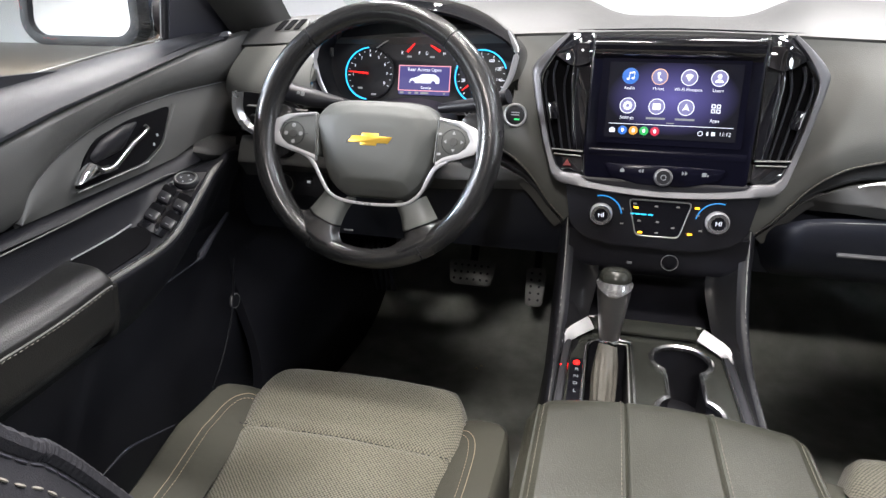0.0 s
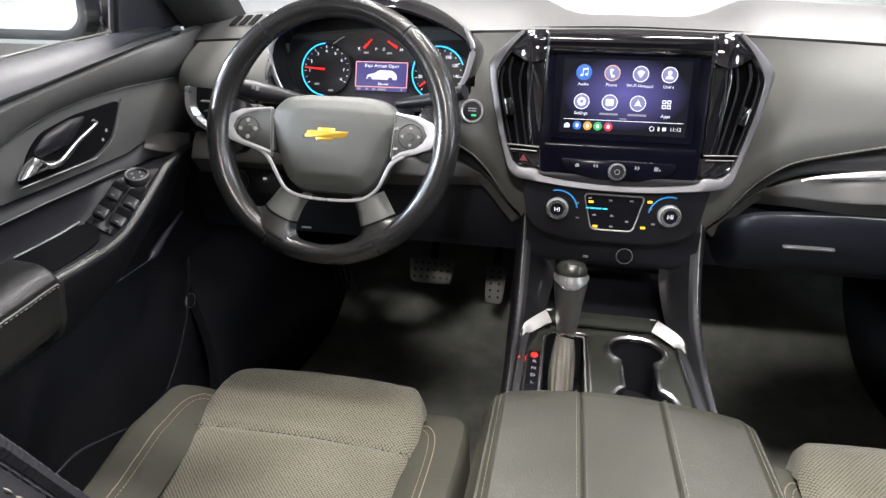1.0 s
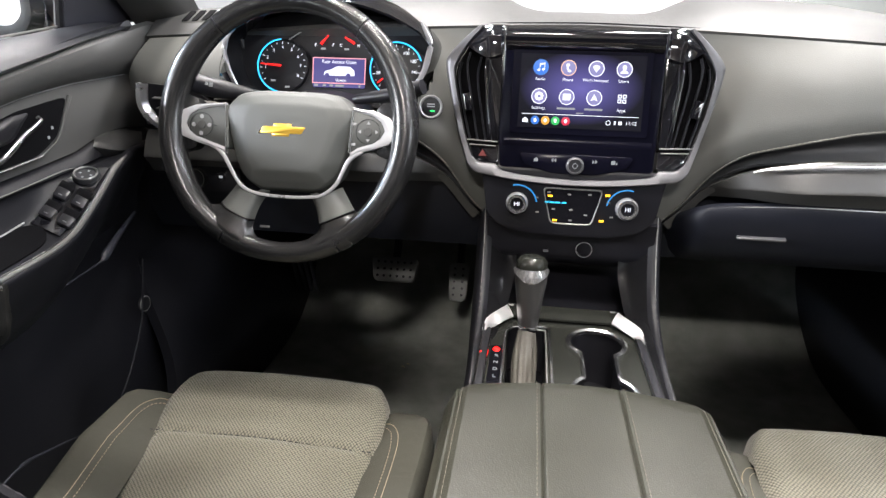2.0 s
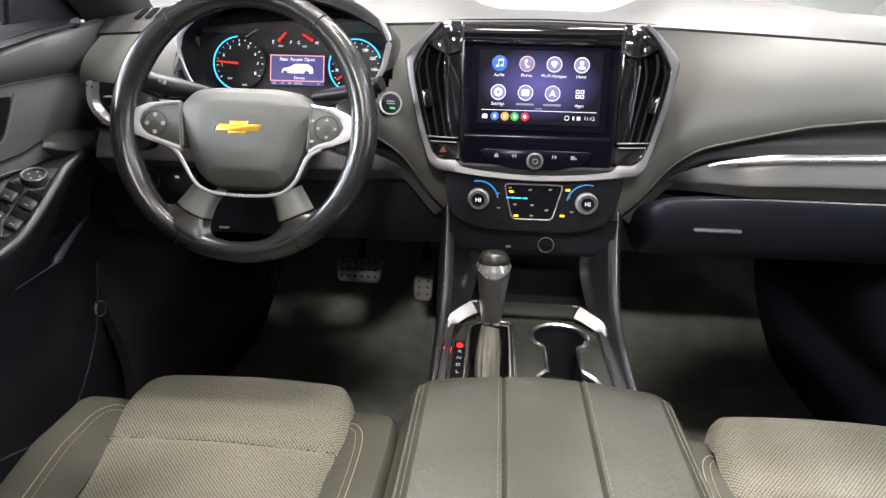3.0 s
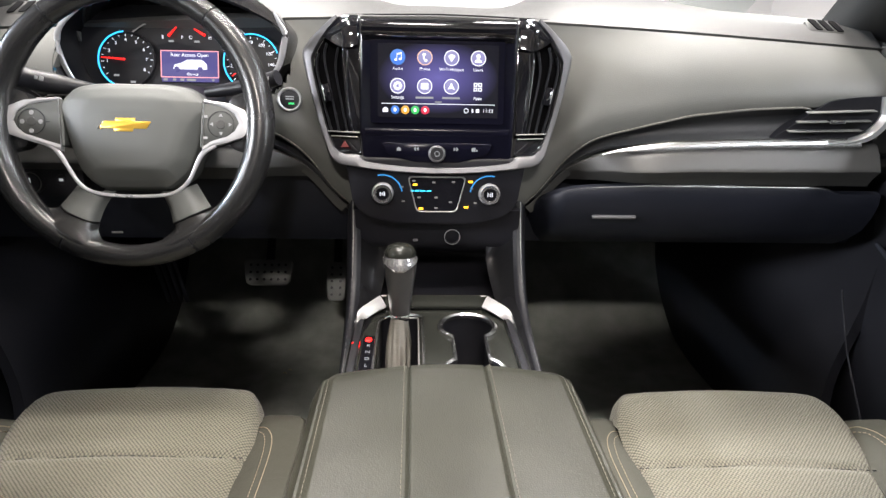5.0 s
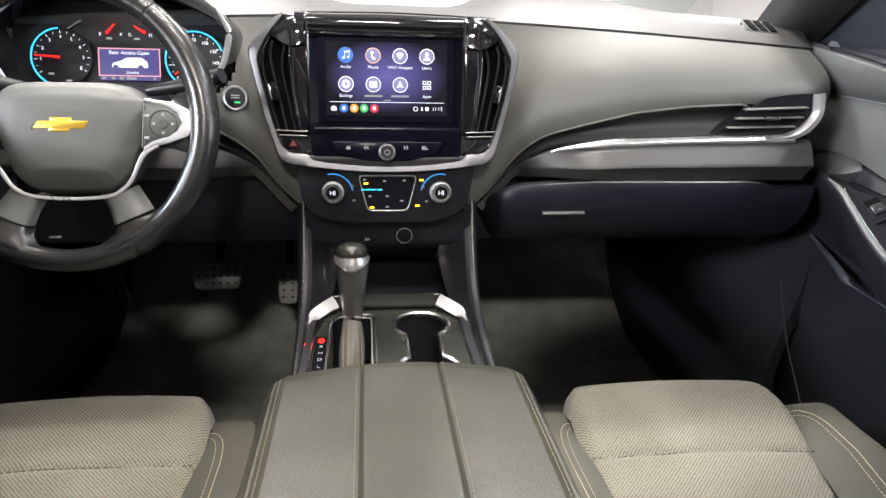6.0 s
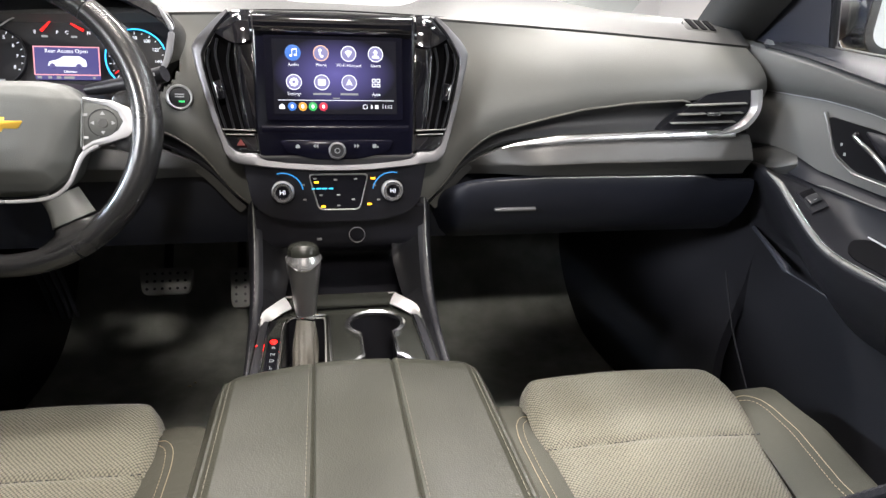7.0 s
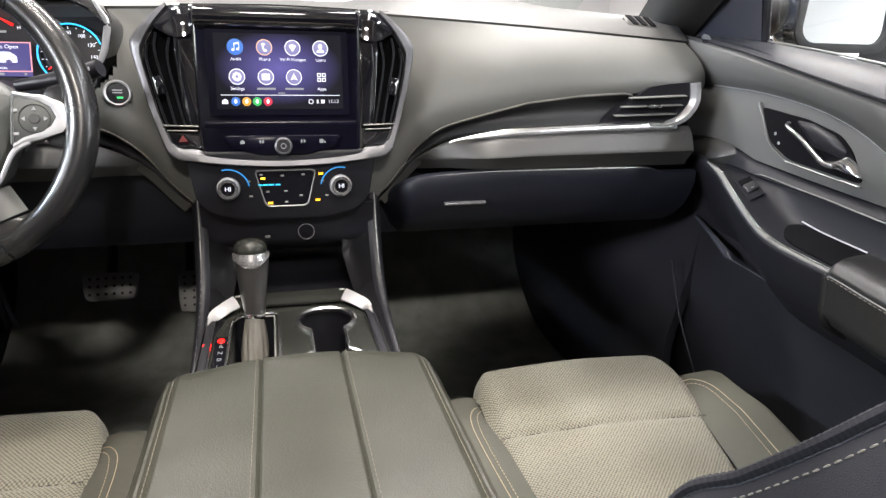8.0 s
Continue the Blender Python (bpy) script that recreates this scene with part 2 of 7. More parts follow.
def spline(pts, n, closed=False):
    """n + 1 points (n if closed) on a Catmull-Rom curve through pts."""
    p = [Vector(q) for q in pts]
    k = len(p)
    spans = k if closed else k - 1
    out = []
    for i in range(n if closed else n + 1):
        s = i / n * spans
        j = min(int(s), spans - 1)
        t = s - j
        if closed:
            a, b, c, d = (p[(j + o) % k] for o in (-1, 0, 1, 2))
        else:
            b, c = p[j], p[j + 1]
            a = p[j - 1] if j else b * 2 - c
            d = p[j + 2] if j + 2 < k else c * 2 - b
        out.append(0.5 * ((2 * b) + (c - a) * t + (2 * a - 5 * b + 4 * c - d) * t * t + (3 * b - a - 3 * c + d) * t ** 3))
    return out


def grid_mesh(rows, thick=0.0, flip=False):
    """A sheet through rows of points; with thick it gets a back, away from its face, and edges."""
    bm = bmesh.new()
    nu, nv = len(rows), len(rows[0])
    vs = [[bm.verts.new(p) for p in r] for r in rows]
    for i in range(nu - 1):
        for j in range(nv - 1):
            q = [vs[i][j], vs[i + 1][j], vs[i + 1][j + 1], vs[i][j + 1]]
            try:
                bm.faces.new(q[::-1] if flip else q)
            except ValueError:
                pass
    bm.normal_update()
    if thick:
        front = list(bm.faces)
        back = {v: bm.verts.new(v.co - v.normal * thick) for v in list(bm.verts)}
        edges = [e for e in bm.edges if len(e.link_faces) == 1]
        for f in front:
            bm.faces.new([back[v] for v in reversed(f.verts)])
        for e in edges:
            f = e.link_faces[0]
            a, b = e.verts
            ls = [v for v in f.verts]
            if ls[(ls.index(a) + 1) % len(ls)] is not b:
                a, b = b, a
            bm.faces.new([b, a, back[a], back[b]])
    bm.normal_update()
    return bm


def patch(ctrl, nu, nv, thick=0.0, flip=False):
    """A smooth sheet through a small grid of control points."""
    cols = [spline(r, nv) for r in ctrl]
    rows = [spline([c[j] for c in cols], nu) for j in range(nv + 1)]
    return grid_mesh([[rows[j][i] for j in range(nv + 1)] for i in range(nu + 1)], thick, flip)


def tube(pts, r, sides=10, closed=False, flat=1.0, up=(0, 0, 1), bm=None):
    """A round bar along pts; r may be one radius or one for each point; flat squeezes it along up."""
    bm = bm or bmesh.new()
    pts = [Vector(p) for p in pts]
    n = len(pts)
    rings = []
    for i, p in enumerate(pts):
        a = pts[i - 1] if i or closed else p
        b = pts[(i + 1) % n] if i < n - 1 or closed else p
        d = (b - a).normalized()
        s = d.cross(Vector(up))
        s = s.normalized() if s.length > 1e-5 else Vector((1, 0, 0))
        w = s.cross(d)
        rad = r[i] if isinstance(r, (list, tuple)) else r
        rings.append([bm.verts.new(p + s * math.cos(k / sides * math.tau) * rad + w * math.sin(k / sides * math.tau) * rad * flat) for k in range(sides)])
    for i in range(n if closed else n - 1):
        a, b = rings[i], rings[(i + 1) % n]
        for k in range(sides):
            bm.faces.new([a[k], a[(k + 1) % sides], b[(k + 1) % sides], b[k]])
    if not closed:
        bm.faces.new(rings[0][::-1])
        bm.faces.new(rings[-1])
    bmesh.ops.recalc_face_normals(bm, faces=bm.faces)
    return bm


def box(sx, sy, sz, m=None, bevel=0.0, seg=2, bm=None):
    """A block with rounded edges, centred on its pose m."""
    b = bmesh.new()
    bmesh.ops.create_cube(b, size=1.0)
    for v in b.verts:
        v.co = Vector((v.co.x * sx, v.co.y * sy, v.co.z * sz))
    if bevel:
        bmesh.ops.bevel(b, geom=list(b.edges), offset=min(bevel, 0.49 * min(sx, sy, sz)), segments=seg, affect="EDGES", profile=0.5)
    if m is not None:
        b.transform(m)
    if bm is None:
        return b
    join(bm, b)
    return bm


def join(bm, other):
    me = bpy.data.meshes.new("joined")
    other.to_mesh(me)
    other.free()
    bm.from_mesh(me)
    bpy.data.meshes.remove(me)
    return bm


def rounded(pts, r, n=4):
    """A flat outline with its corners rounded by about r."""
    out = []
    k = len(pts)
    for i in range(k):
        a, b, c = (Vector(pts[(i + o) % k]) for o in (-1, 0, 1))
        u, w = (a - b), (c - b)
        d = min(r, u.length * 0.48, w.length * 0.48)
        p, q = b + u.normalized() * d, b + w.normalized() * d
        for j in range(n + 1):
            t = j / n
            out.append(p * (1 - t) ** 2 + b * 2 * t * (1 - t) + q * t * t)
    return out


def plate(outline, depth, m, bevel=0.0, dome=0.0):
    """A plate from a 2D outline (x right, y up), its face towards +z of m, its back depth behind."""
    bm = bmesh.new()
    vs = [bm.verts.new((p[0], p[1], 0)) for p in outline]
    f = bm.faces.new(vs)
    bm.normal_update()
    if f.normal.z < 0:
        f.normal_flip()
    got = bmesh.ops.extrude_face_region(bm, geom=[f])
    for v in got["geom"]:
        if isinstance(v, bmesh.types.BMVert):
            v.co.z -= depth
    bm.normal_update()
    top = [q for q in bm.faces if q.normal.z > 0.9 and abs(q.calc_center_median().z) < 1e-6]
    if not top:
        bm.faces.ensure_lookup_table()
        cap = [q for q in bm.faces if len(q.verts) == len(outline)]
        top = [max(cap, key=lambda q: q.calc_center_median().z)]
    if bevel:
        inset = bmesh.ops.inset_region(bm, faces=top, thickness=bevel, depth=0)
        for v in top[0].verts:
            v.co.z += bevel * 0.6 + dome
    bmesh.ops.recalc_face_normals(bm, faces=bm.faces)
    bm.transform(m)
    return bm


def frame_ring(outer, inner, depth, m, lip=0.0):
    """A flat ring between two outlines of equally many points."""
    bm = bmesh.new()
    n = len(outer)
    mid = [(Vector(a) + Vector(b)) / 2 for a, b in zip(outer, inner)]
    loops = [[bm.verts.new((p[0], p[1], z)) for p in loop] for loop, z in ((outer, -depth), (outer, 0), (mid, lip), (inner, 0), (inner, -depth))]
    for a, b in zip(loops, loops[1:] + loops[:1]):
        for i in range(n):
            bm.faces.new([a[i], a[(i + 1) % n], b[(i + 1) % n], b[i]])
    bmesh.ops.recalc_face_normals(bm, faces=bm.faces)
    bm.transform(m)
    return bm


def lathe(profile, m, seg=28, bm=None):
    """Turn (radius, height) pairs about +z of m."""
    b = bmesh.new()
    rings = [[b.verts.new((r * math.cos(k / seg * math.tau), r * math.sin(k / seg * math.tau), h)) for k in range(seg)] if r > 1e-6 else [b.verts.new((0, 0, h))] for r, h in profile]
    for a, c in zip(rings, rings[1:]):
        for k in range(seg):
            q = [a[k % len(a)], a[(k + 1) % len(a)], c[(k + 1) % len(c)], c[k % len(c)]]
            q = [v for i, v in enumerate(q) if v not in q[:i]]
            if len(q) > 2:
                b.faces.new(q)
    bmesh.ops.recalc_face_normals(b, faces=b.faces)
    b.transform(m)
    return join(bm, b) if bm is not None else b


def disc(r, depth, m, seg=28):
    return lathe([(0, -depth), (r, -depth), (r, -depth * 0.25), (r * 0.93, 0), (0, 0)], m, seg)


def ellipse(cx, cy, rx, ry, n=28):
    return [(cx + rx * math.cos(k / n * math.tau), cy + ry * math.sin(k / n * math.tau)) for k in range(n)]


def stitches(pts, length, gap, r, mat, parent, normal=(0, 0, 1), name="stitching", label=""):
    """A row of thread stitches along a smooth line."""
    line = [Vector(p) for p in pts]
    bm = bmesh.new()
    step = length + gap
    dist = [0.0]
    for a, b in zip(line, line[1:]):
        dist.append(dist[-1] + (b - a).length)

    def at(d):
        j = min(max(int(np.searchsorted(dist, d)) - 1, 0), len(line) - 2)
        span = max(dist[j + 1] - dist[j], 1e-9)
        return line[j].lerp(line[j + 1], min(1.0, (d - dist[j]) / span))

    up = Vector(normal)
    d = 0.0
    while d + length < dist[-1]:
        a, b = at(d), at(d + length)
        tube([a, a.lerp(b, 0.25) + up * r * 0.5, a.lerp(b, 0.75) + up * r * 0.5, b], [r * 0.5, r, r, r * 0.5], 5, bm=bm)
        d += step
    return part(name, bm, mat, parent, label)


def words(text, size, m, mat, parent, name="lettering", align="CENTER"):
    cu = bpy.data.curves.new(name, "FONT")
    cu.body, cu.size, cu.align_x, cu.align_y, cu.extrude = text, size, align, "CENTER", 0.0002
    tmp = bpy.data.objects.new("words", cu)
    scene.collection.objects.link(tmp)
    dg = bpy.context.evaluated_depsgraph_get()
    me = bpy.data.meshes.new_from_object(tmp.evaluated_get(dg))
    bpy.data.objects.remove(tmp)
    bm = bmesh.new()
    bm.from_mesh(me)
    bpy.data.meshes.remove(me)
    bm.transform(m)
    return part(name, bm, mat, parent, smooth=False)


def plane_pose(o, lean):
    """A pose whose +z faces the rear of the car, +y up along a face that leans ahead by lean degrees, +x right."""
    return Matrix.Translation(o) @ pose(0, 0, 0, 90 - lean, 0, 0)


def lines(keys, x):
    """A smooth value at x from (x, value) keys."""
    xs = [k[0] for k in keys]
    x = min(max(x, xs[0]), xs[-1])
    for (xa, a), (xb, b) in zip(keys, keys[1:]):
        if x <= xb:
            t = (x - xa) / (xb - xa)
            return a + (b - a) * t
    return keys[-1][1]


# ---- cabin shell ----
FLOOR_Z = 0.10


def structure(name, bm, mat, label):
    return tagged(part(name, bm, mat, None, label, smooth=True), label, name.split("_")[0], "", "structure")


# carpeted floor with the toe board rising ahead of the pedals
fl = []
for i in range(25):
    x = -0.80 + 1.6 * i / 24
    fl.append([(x, y, z) for y, z in ((-1.0, 0.10), (0.2, 0.10), (0.7, 0.10), (1.2, 0.10), (1.48, 0.105), (1.62, 0.16), (1.75, 0.30), (1.86, 0.52), (1.88, 0.80))])
structure("floor", patch([[fl[i][j] for i in (0, 8, 16, 24)] for j in range(9)], 48, 24, 0.02, flip=True), CARPET, "dark charcoal carpet on the cabin floor")
# roof lining with a wide glass roof over the front seats
structure("ceiling", box(1.50, 0.60, 0.04, pose(0, -1.30, 1.33), 0.01), HEADLINER, "light grey cloth roof lining")
for sx in (-1, 1):
    structure("ceiling_side", box(0.28, 1.71, 0.04, pose(sx * 0.61, -0.145, 1.33), 0.01), HEADLINER, "light grey cloth roof lining")
structure("ceiling_front", box(1.50, 0.08, 0.04, pose(0, 0.75, 1.33), 0.01), HEADLINER, "light grey cloth roof lining")
structure("wall_rear", box(1.7, 0.04, 1.3, pose(0, -1.55, 0.70), 0.01), BACKREST, "dark cloth wall behind the cabin")


# ---- dashboard ----
def gap_y(x):
    return 1.052 + 0.012 * (abs(x) / 0.7) ** 2


def gap_z(x):
    return 0.928 - 0.031 * (abs(x) / 0.7) ** 1.4


SEAM = ((0.0, 0.575), (0.10, 0.602), (0.1408, 0.6381), (0.1509, 0.6478), (0.1637, 0.6607), (0.1761, 0.6765), (0.1882, 0.6939), (0.200, 0.7112), (0.2133, 0.7247), (0.2267, 0.7364), (0.2453, 0.7492), (0.2695, 0.7583), (0.3277, 0.7759), (0.3855, 0.7910), (0.4756, 0.8020), (0.545, 0.806), (0.62, 0.8085), (0.72, 0.812))
STRIP = ((0.0, 0.565), (0.10, 0.594), (0.1408, 0.635), (0.1509, 0.6445), (0.1637, 0.657), (0.1761, 0.6722), (0.1882, 0.688), (0.200, 0.7005), (0.2133, 0.7105), (0.2267, 0.7185), (0.2453, 0.729), (0.264, 0.7370), (0.30, 0.7425), (0.358, 0.7492), (0.449, 0.7530), (0.52, 0.7555), (0.63, 0.7585), (0.72, 0.759))


def seam_z(x):
    return sum(lines(SEAM, abs(x) + d * 0.003) for d in range(-3, 4)) / 7


def strip_z(x):
    return sum(lines(STRIP, abs(x) + d * 0.003) for d in range(-3, 4)) / 7


dash = thing("dashboard", "grey grained soft dashboard with stitched lower seam and chrome strips", "dashboard", (0, 1.05, 0.60))


def punched(rows, hole, thick, flip=False):
    """A sheet with the faces left out whose middle lies in the hole."""
    bm = grid_mesh(rows, flip=flip)
    gone = [f for f in bm.faces if hole(f.calc_center_median())]
    bmesh.ops.delete(bm, geom=gone, context="FACES")
    bm.normal_update()
    front = list(bm.faces)
    back = {v: bm.verts.new(v.co - v.normal * thick) for v in list(bm.verts)}
    rim = [(e, e.link_faces[0]) for e in bm.edges if len(e.link_faces) == 1]
    for f in front:
        bm.faces.new([back[v] for v in reversed(f.verts)])
    for e, f in rim:
        a, b = e.verts
        ls = list(f.verts)
        if ls[(ls.index(a) + 1) % len(ls)] is not b:
            a, b = b, a
        bm.faces.new([b, a, back[a], back[b]])
    bm.normal_update()
    return bm


def pad_hole(p):
    dial = abs((p.x + 0.397) / 0.169) ** 2.6 + abs((p.z - 0.868) / 0.088) ** 2.6 < 1
    return dial or (abs(p.x) < 0.118 and p.z < 0.915) or (abs(p.x) < 0.160 and 0.745 < p.z < 0.91)


def across(x0, x1, n):
    return [x0 + (x1 - x0) * i / n for i in range(n + 1)]


# soft face pad
def pad_point(x, s):
    """s: 0 at the upper gap, 1 at the stitched seam."""
    zg, zs = gap_z(x) - 0.004, seam_z(x)
    z = zg + (zs - zg) * s
    y0 = gap_y(x)
    y1 = 0.968
    k = min(1.0, max(0.0, (abs(x) - 0.17) / 0.22))
    k = k * k * (3 - 2 * k)
    full = 1 - (1 - s) ** 1.6 + 0.11 * math.sin(s * math.pi)
    u = max(0.0, (s - 0.7) / 0.3)
    hollow = min(s, 0.7) ** 1.35 + 0.357 * u - 0.330 * u * u
    y = y0 + (y1 - y0) * (hollow + (full - hollow) * k)
    end = max(0.0, (abs(x) - 0.66) / 0.06)
    return Vector((x, y + 0.02 * end ** 2 * s, z))


part("face_pad", punched([[pad_point(x, s / 40) for s in range(41)] for x in across(-0.730, 0.730, 292)], pad_hole, 0.02, True), PAD, dash, "grey grained soft pad")


# top pad: from the gap up and ahead to the windscreen
def top_point(x, s):
    y0, z0 = gap_y(x) + 0.004, gap_z(x)
    rise = 0.058 - 0.036 * math.exp(-((x - 0.025) / 0.150) ** 6) - 0.010 * min(1.0, max(0.0, (abs(x) - 0.42) / 0.1))
    y = y0 + 0.52 * s
    z = z0 + rise * math.sin(min(1.0, s * 2.4) * math.pi / 2) ** (0.8 - 0.35 * min(1.0, (abs(x) / 0.6) ** 3)) - 0.06 * max(0, s - 0.45)
    return Vector((x, y, z))


part("top_pad", grid_mesh([[top_point(x, s / 14) for s in range(15)] for x in across(-0.74, 0.74, 60)], 0.02), PAD_TOP, dash, "grey top pad in the light of the windscreen")
# black sheet behind the gap: the gap's shade put into colour
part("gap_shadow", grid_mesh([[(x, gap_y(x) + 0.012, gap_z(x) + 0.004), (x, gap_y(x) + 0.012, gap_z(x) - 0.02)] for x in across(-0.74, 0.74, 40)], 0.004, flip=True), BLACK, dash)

for sx in (-1, 1):
    def xs(a, b, n):
        return [sx * v for v in across(a, b, n)]
    # dark recess under the seam
    part("recess", grid_mesh([[Vector((x, pad_point(x, 1.0).y + 0.004 + 0.016 * math.sin(s / 8 * math.pi) * min(1.0, max(0.0, (abs(x) - 0.15) / 0.08)), seam_z(x) + (strip_z(x) - seam_z(x)) * s / 8)) for s in range(9)] for x in xs(0.134, 0.704, 100)], 0.004, flip=sx > 0), RECESS, dash, "dark grained recess")
    # rolled lip of the pad over the recess
    part("seam_lip", tube([Vector((x, pad_point(x, 1.0).y - 0.0025, seam_z(x) - 0.0005)) for x in xs(0.125, 0.562, 70)] + [Vector((sx * 0.572, 0.9665, seam_z(0.572) - 0.0025)), Vector((sx * 0.579, 0.969, seam_z(0.578) - 0.0065))], [0.0006 + 0.0010 * min(1, i / 30) for i in range(71)] + [0.0019, 0.0014], 8), PAD, dash, "grey rolled lip")
    # chrome strip
    strip = []
    for i, x in enumerate(xs(0.255, 0.66, 36)):
        w = 0.0015 + 0.0095 * min(1, i / 8) + 0.0020 * max(0.0, min(1.0, (abs(x) - 0.50) / 0.05))
        z = strip_z(x) - 0.003
        strip.append([Vector((x, 0.966, z + w * 0.55)), Vector((x, 0.962, z + w * 0.50)), Vector((x, 0.962 - w * 0.28, z + w * 0.30)), Vector((x, 0.962 - w * 0.50, z + w * 0.05)), Vector((x, 0.962 - w * 0.64, z - w * 0.25)), Vector((x, 0.962 - w * 0.66, z - w * 0.55)), Vector((x, 0.962 - w * 0.45, z - w * 0.75))])
    part("chrome_strip", grid_mesh(strip, 0.003, flip=sx > 0), BRUSHED, dash, "bright chrome strip")
    # lower roll
    low = []
    for x in xs(0.146, 0.690, 100):
        ax = abs(x)
        zt = strip_z(x) - 0.006
        zc = min(zt - 0.002, sum(lines(((0.145, 0.632), (0.1603, 0.6449), (0.1768, 0.6617), (0.1897, 0.6798), (0.2057, 0.6906), (0.2216, 0.6968), (0.2453, 0.7004), (0.2738, 0.7036), (0.33, 0.7075), (0.3953, 0.710), (0.51, 0.711), (0.69, 0.7135)), ax + d * 0.005) for d in (-2, -1, 0, 1, 2)) / 5)
        zb = min(0.6845 - 0.0045 * max(0.0, min(1.0, (0.26 - ax) / 0.06)), zc - 0.009)
        k = min(1.0, max(0.0, (ax - 0.17) / 0.17))
        k = k * k * (3 - 2 * k)
        y0, jut = 1.000 - 0.032 * k, 0.005 + 0.0235 * k
        low.append([Vector((x, y0 - jut * d + 0.016 * (1 - k) * f, zt + (zc - zt) * f)) for d, f in ((0.0, 0.0), (0.28, 0.06), (0.63, 0.40), (0.92, 0.86), (0.99, 0.96), (1.0, 1.03))] + [Vector((x, y0 - jut * d + 0.016 * (1 - k), zc + (zb - zc) * f)) for d, f in ((0.90, 0.16), (0.55, 0.52), (0.20, 1.0))])
    part("lower_roll", grid_mesh(low, 0.015, flip=sx > 0), ROLL, dash, "grey roll under the chrome strip")
    # lower panel behind the knees
    lp = []
    for x in xs(0.12, 0.742, 24):
        lp.append([Vector((x, y, z)) for y, z in ((1.024, 0.70), (1.024, 0.66), (1.026, 0.60), (1.05, 0.56), (1.12, 0.545), (1.30, 0.54), (1.55, 0.56))])
    part("lower_panel", grid_mesh(lp, 0.02, flip=sx > 0), LID, dash, "dark lower panel")
    # seam threads
    stitches([Vector((x, pad_point(x, 1.0).y - 0.0052, seam_z(x) + 0.0015)) for x in xs(0.128, 0.56, 140)], 0.0045, 0.0022, 0.0007, THREAD_GREY, dash, (0, -1, 0))

# glove box lid
def lid_drop(x):
    return 0.010 * min(1.0, max(0.0, (x - 0.59) / 0.055)) ** 2.5 + lines(((0.150, 0.058), (0.160, 0.043), (0.170, 0.030), (0.185, 0.0165), (0.202, 0.0088), (0.219, 0.0058), (0.243, 0.0040), (0.278, 0.0020), (0.33, 0.0)), x)


gl = [[Vector((x, y + 22 * max(0.0, 0.205 - x) ** 2, z - lid_drop(x) * f)) for y, z, f in ((0.975, 0.6835, 1), (0.9650, 0.6832, 1), (0.9605, 0.6815, 1), (0.9585, 0.6780, 1), (0.9590, 0.660, 0.8), (0.966, 0.635, 0.4), (0.982, 0.605, 0.1), (1.010, 0.580, 0), (1.045, 0.560, 0))] for x in across(0.156, 0.715, 100)]
part("glovebox_lid", grid_mesh(gl, 0.012, flip=True), LID, dash, "dark glovebox lid")
# pale tapered tube that stands in for the highlight on the lid's edge
part("lid_highlight", tube([Vector((x, 0.9610 + 22 * max(0.0, 0.205 - x) ** 2, 0.6812 - lid_drop(x))) for x in across(0.190, 0.640, 50)], [0.0003 + 0.0011 * min(1.0, i / 20, (50 - i) / 6) for i in range(51)], 6), LEDGE, dash, "thin pale highlight line on the lid edge")
part("glovebox_latch", box(0.072, 0.008, 0.0048, pose(0.285, 0.9665, 0.6285, 26), 0.002), SURROUND, dash, "satin latch")

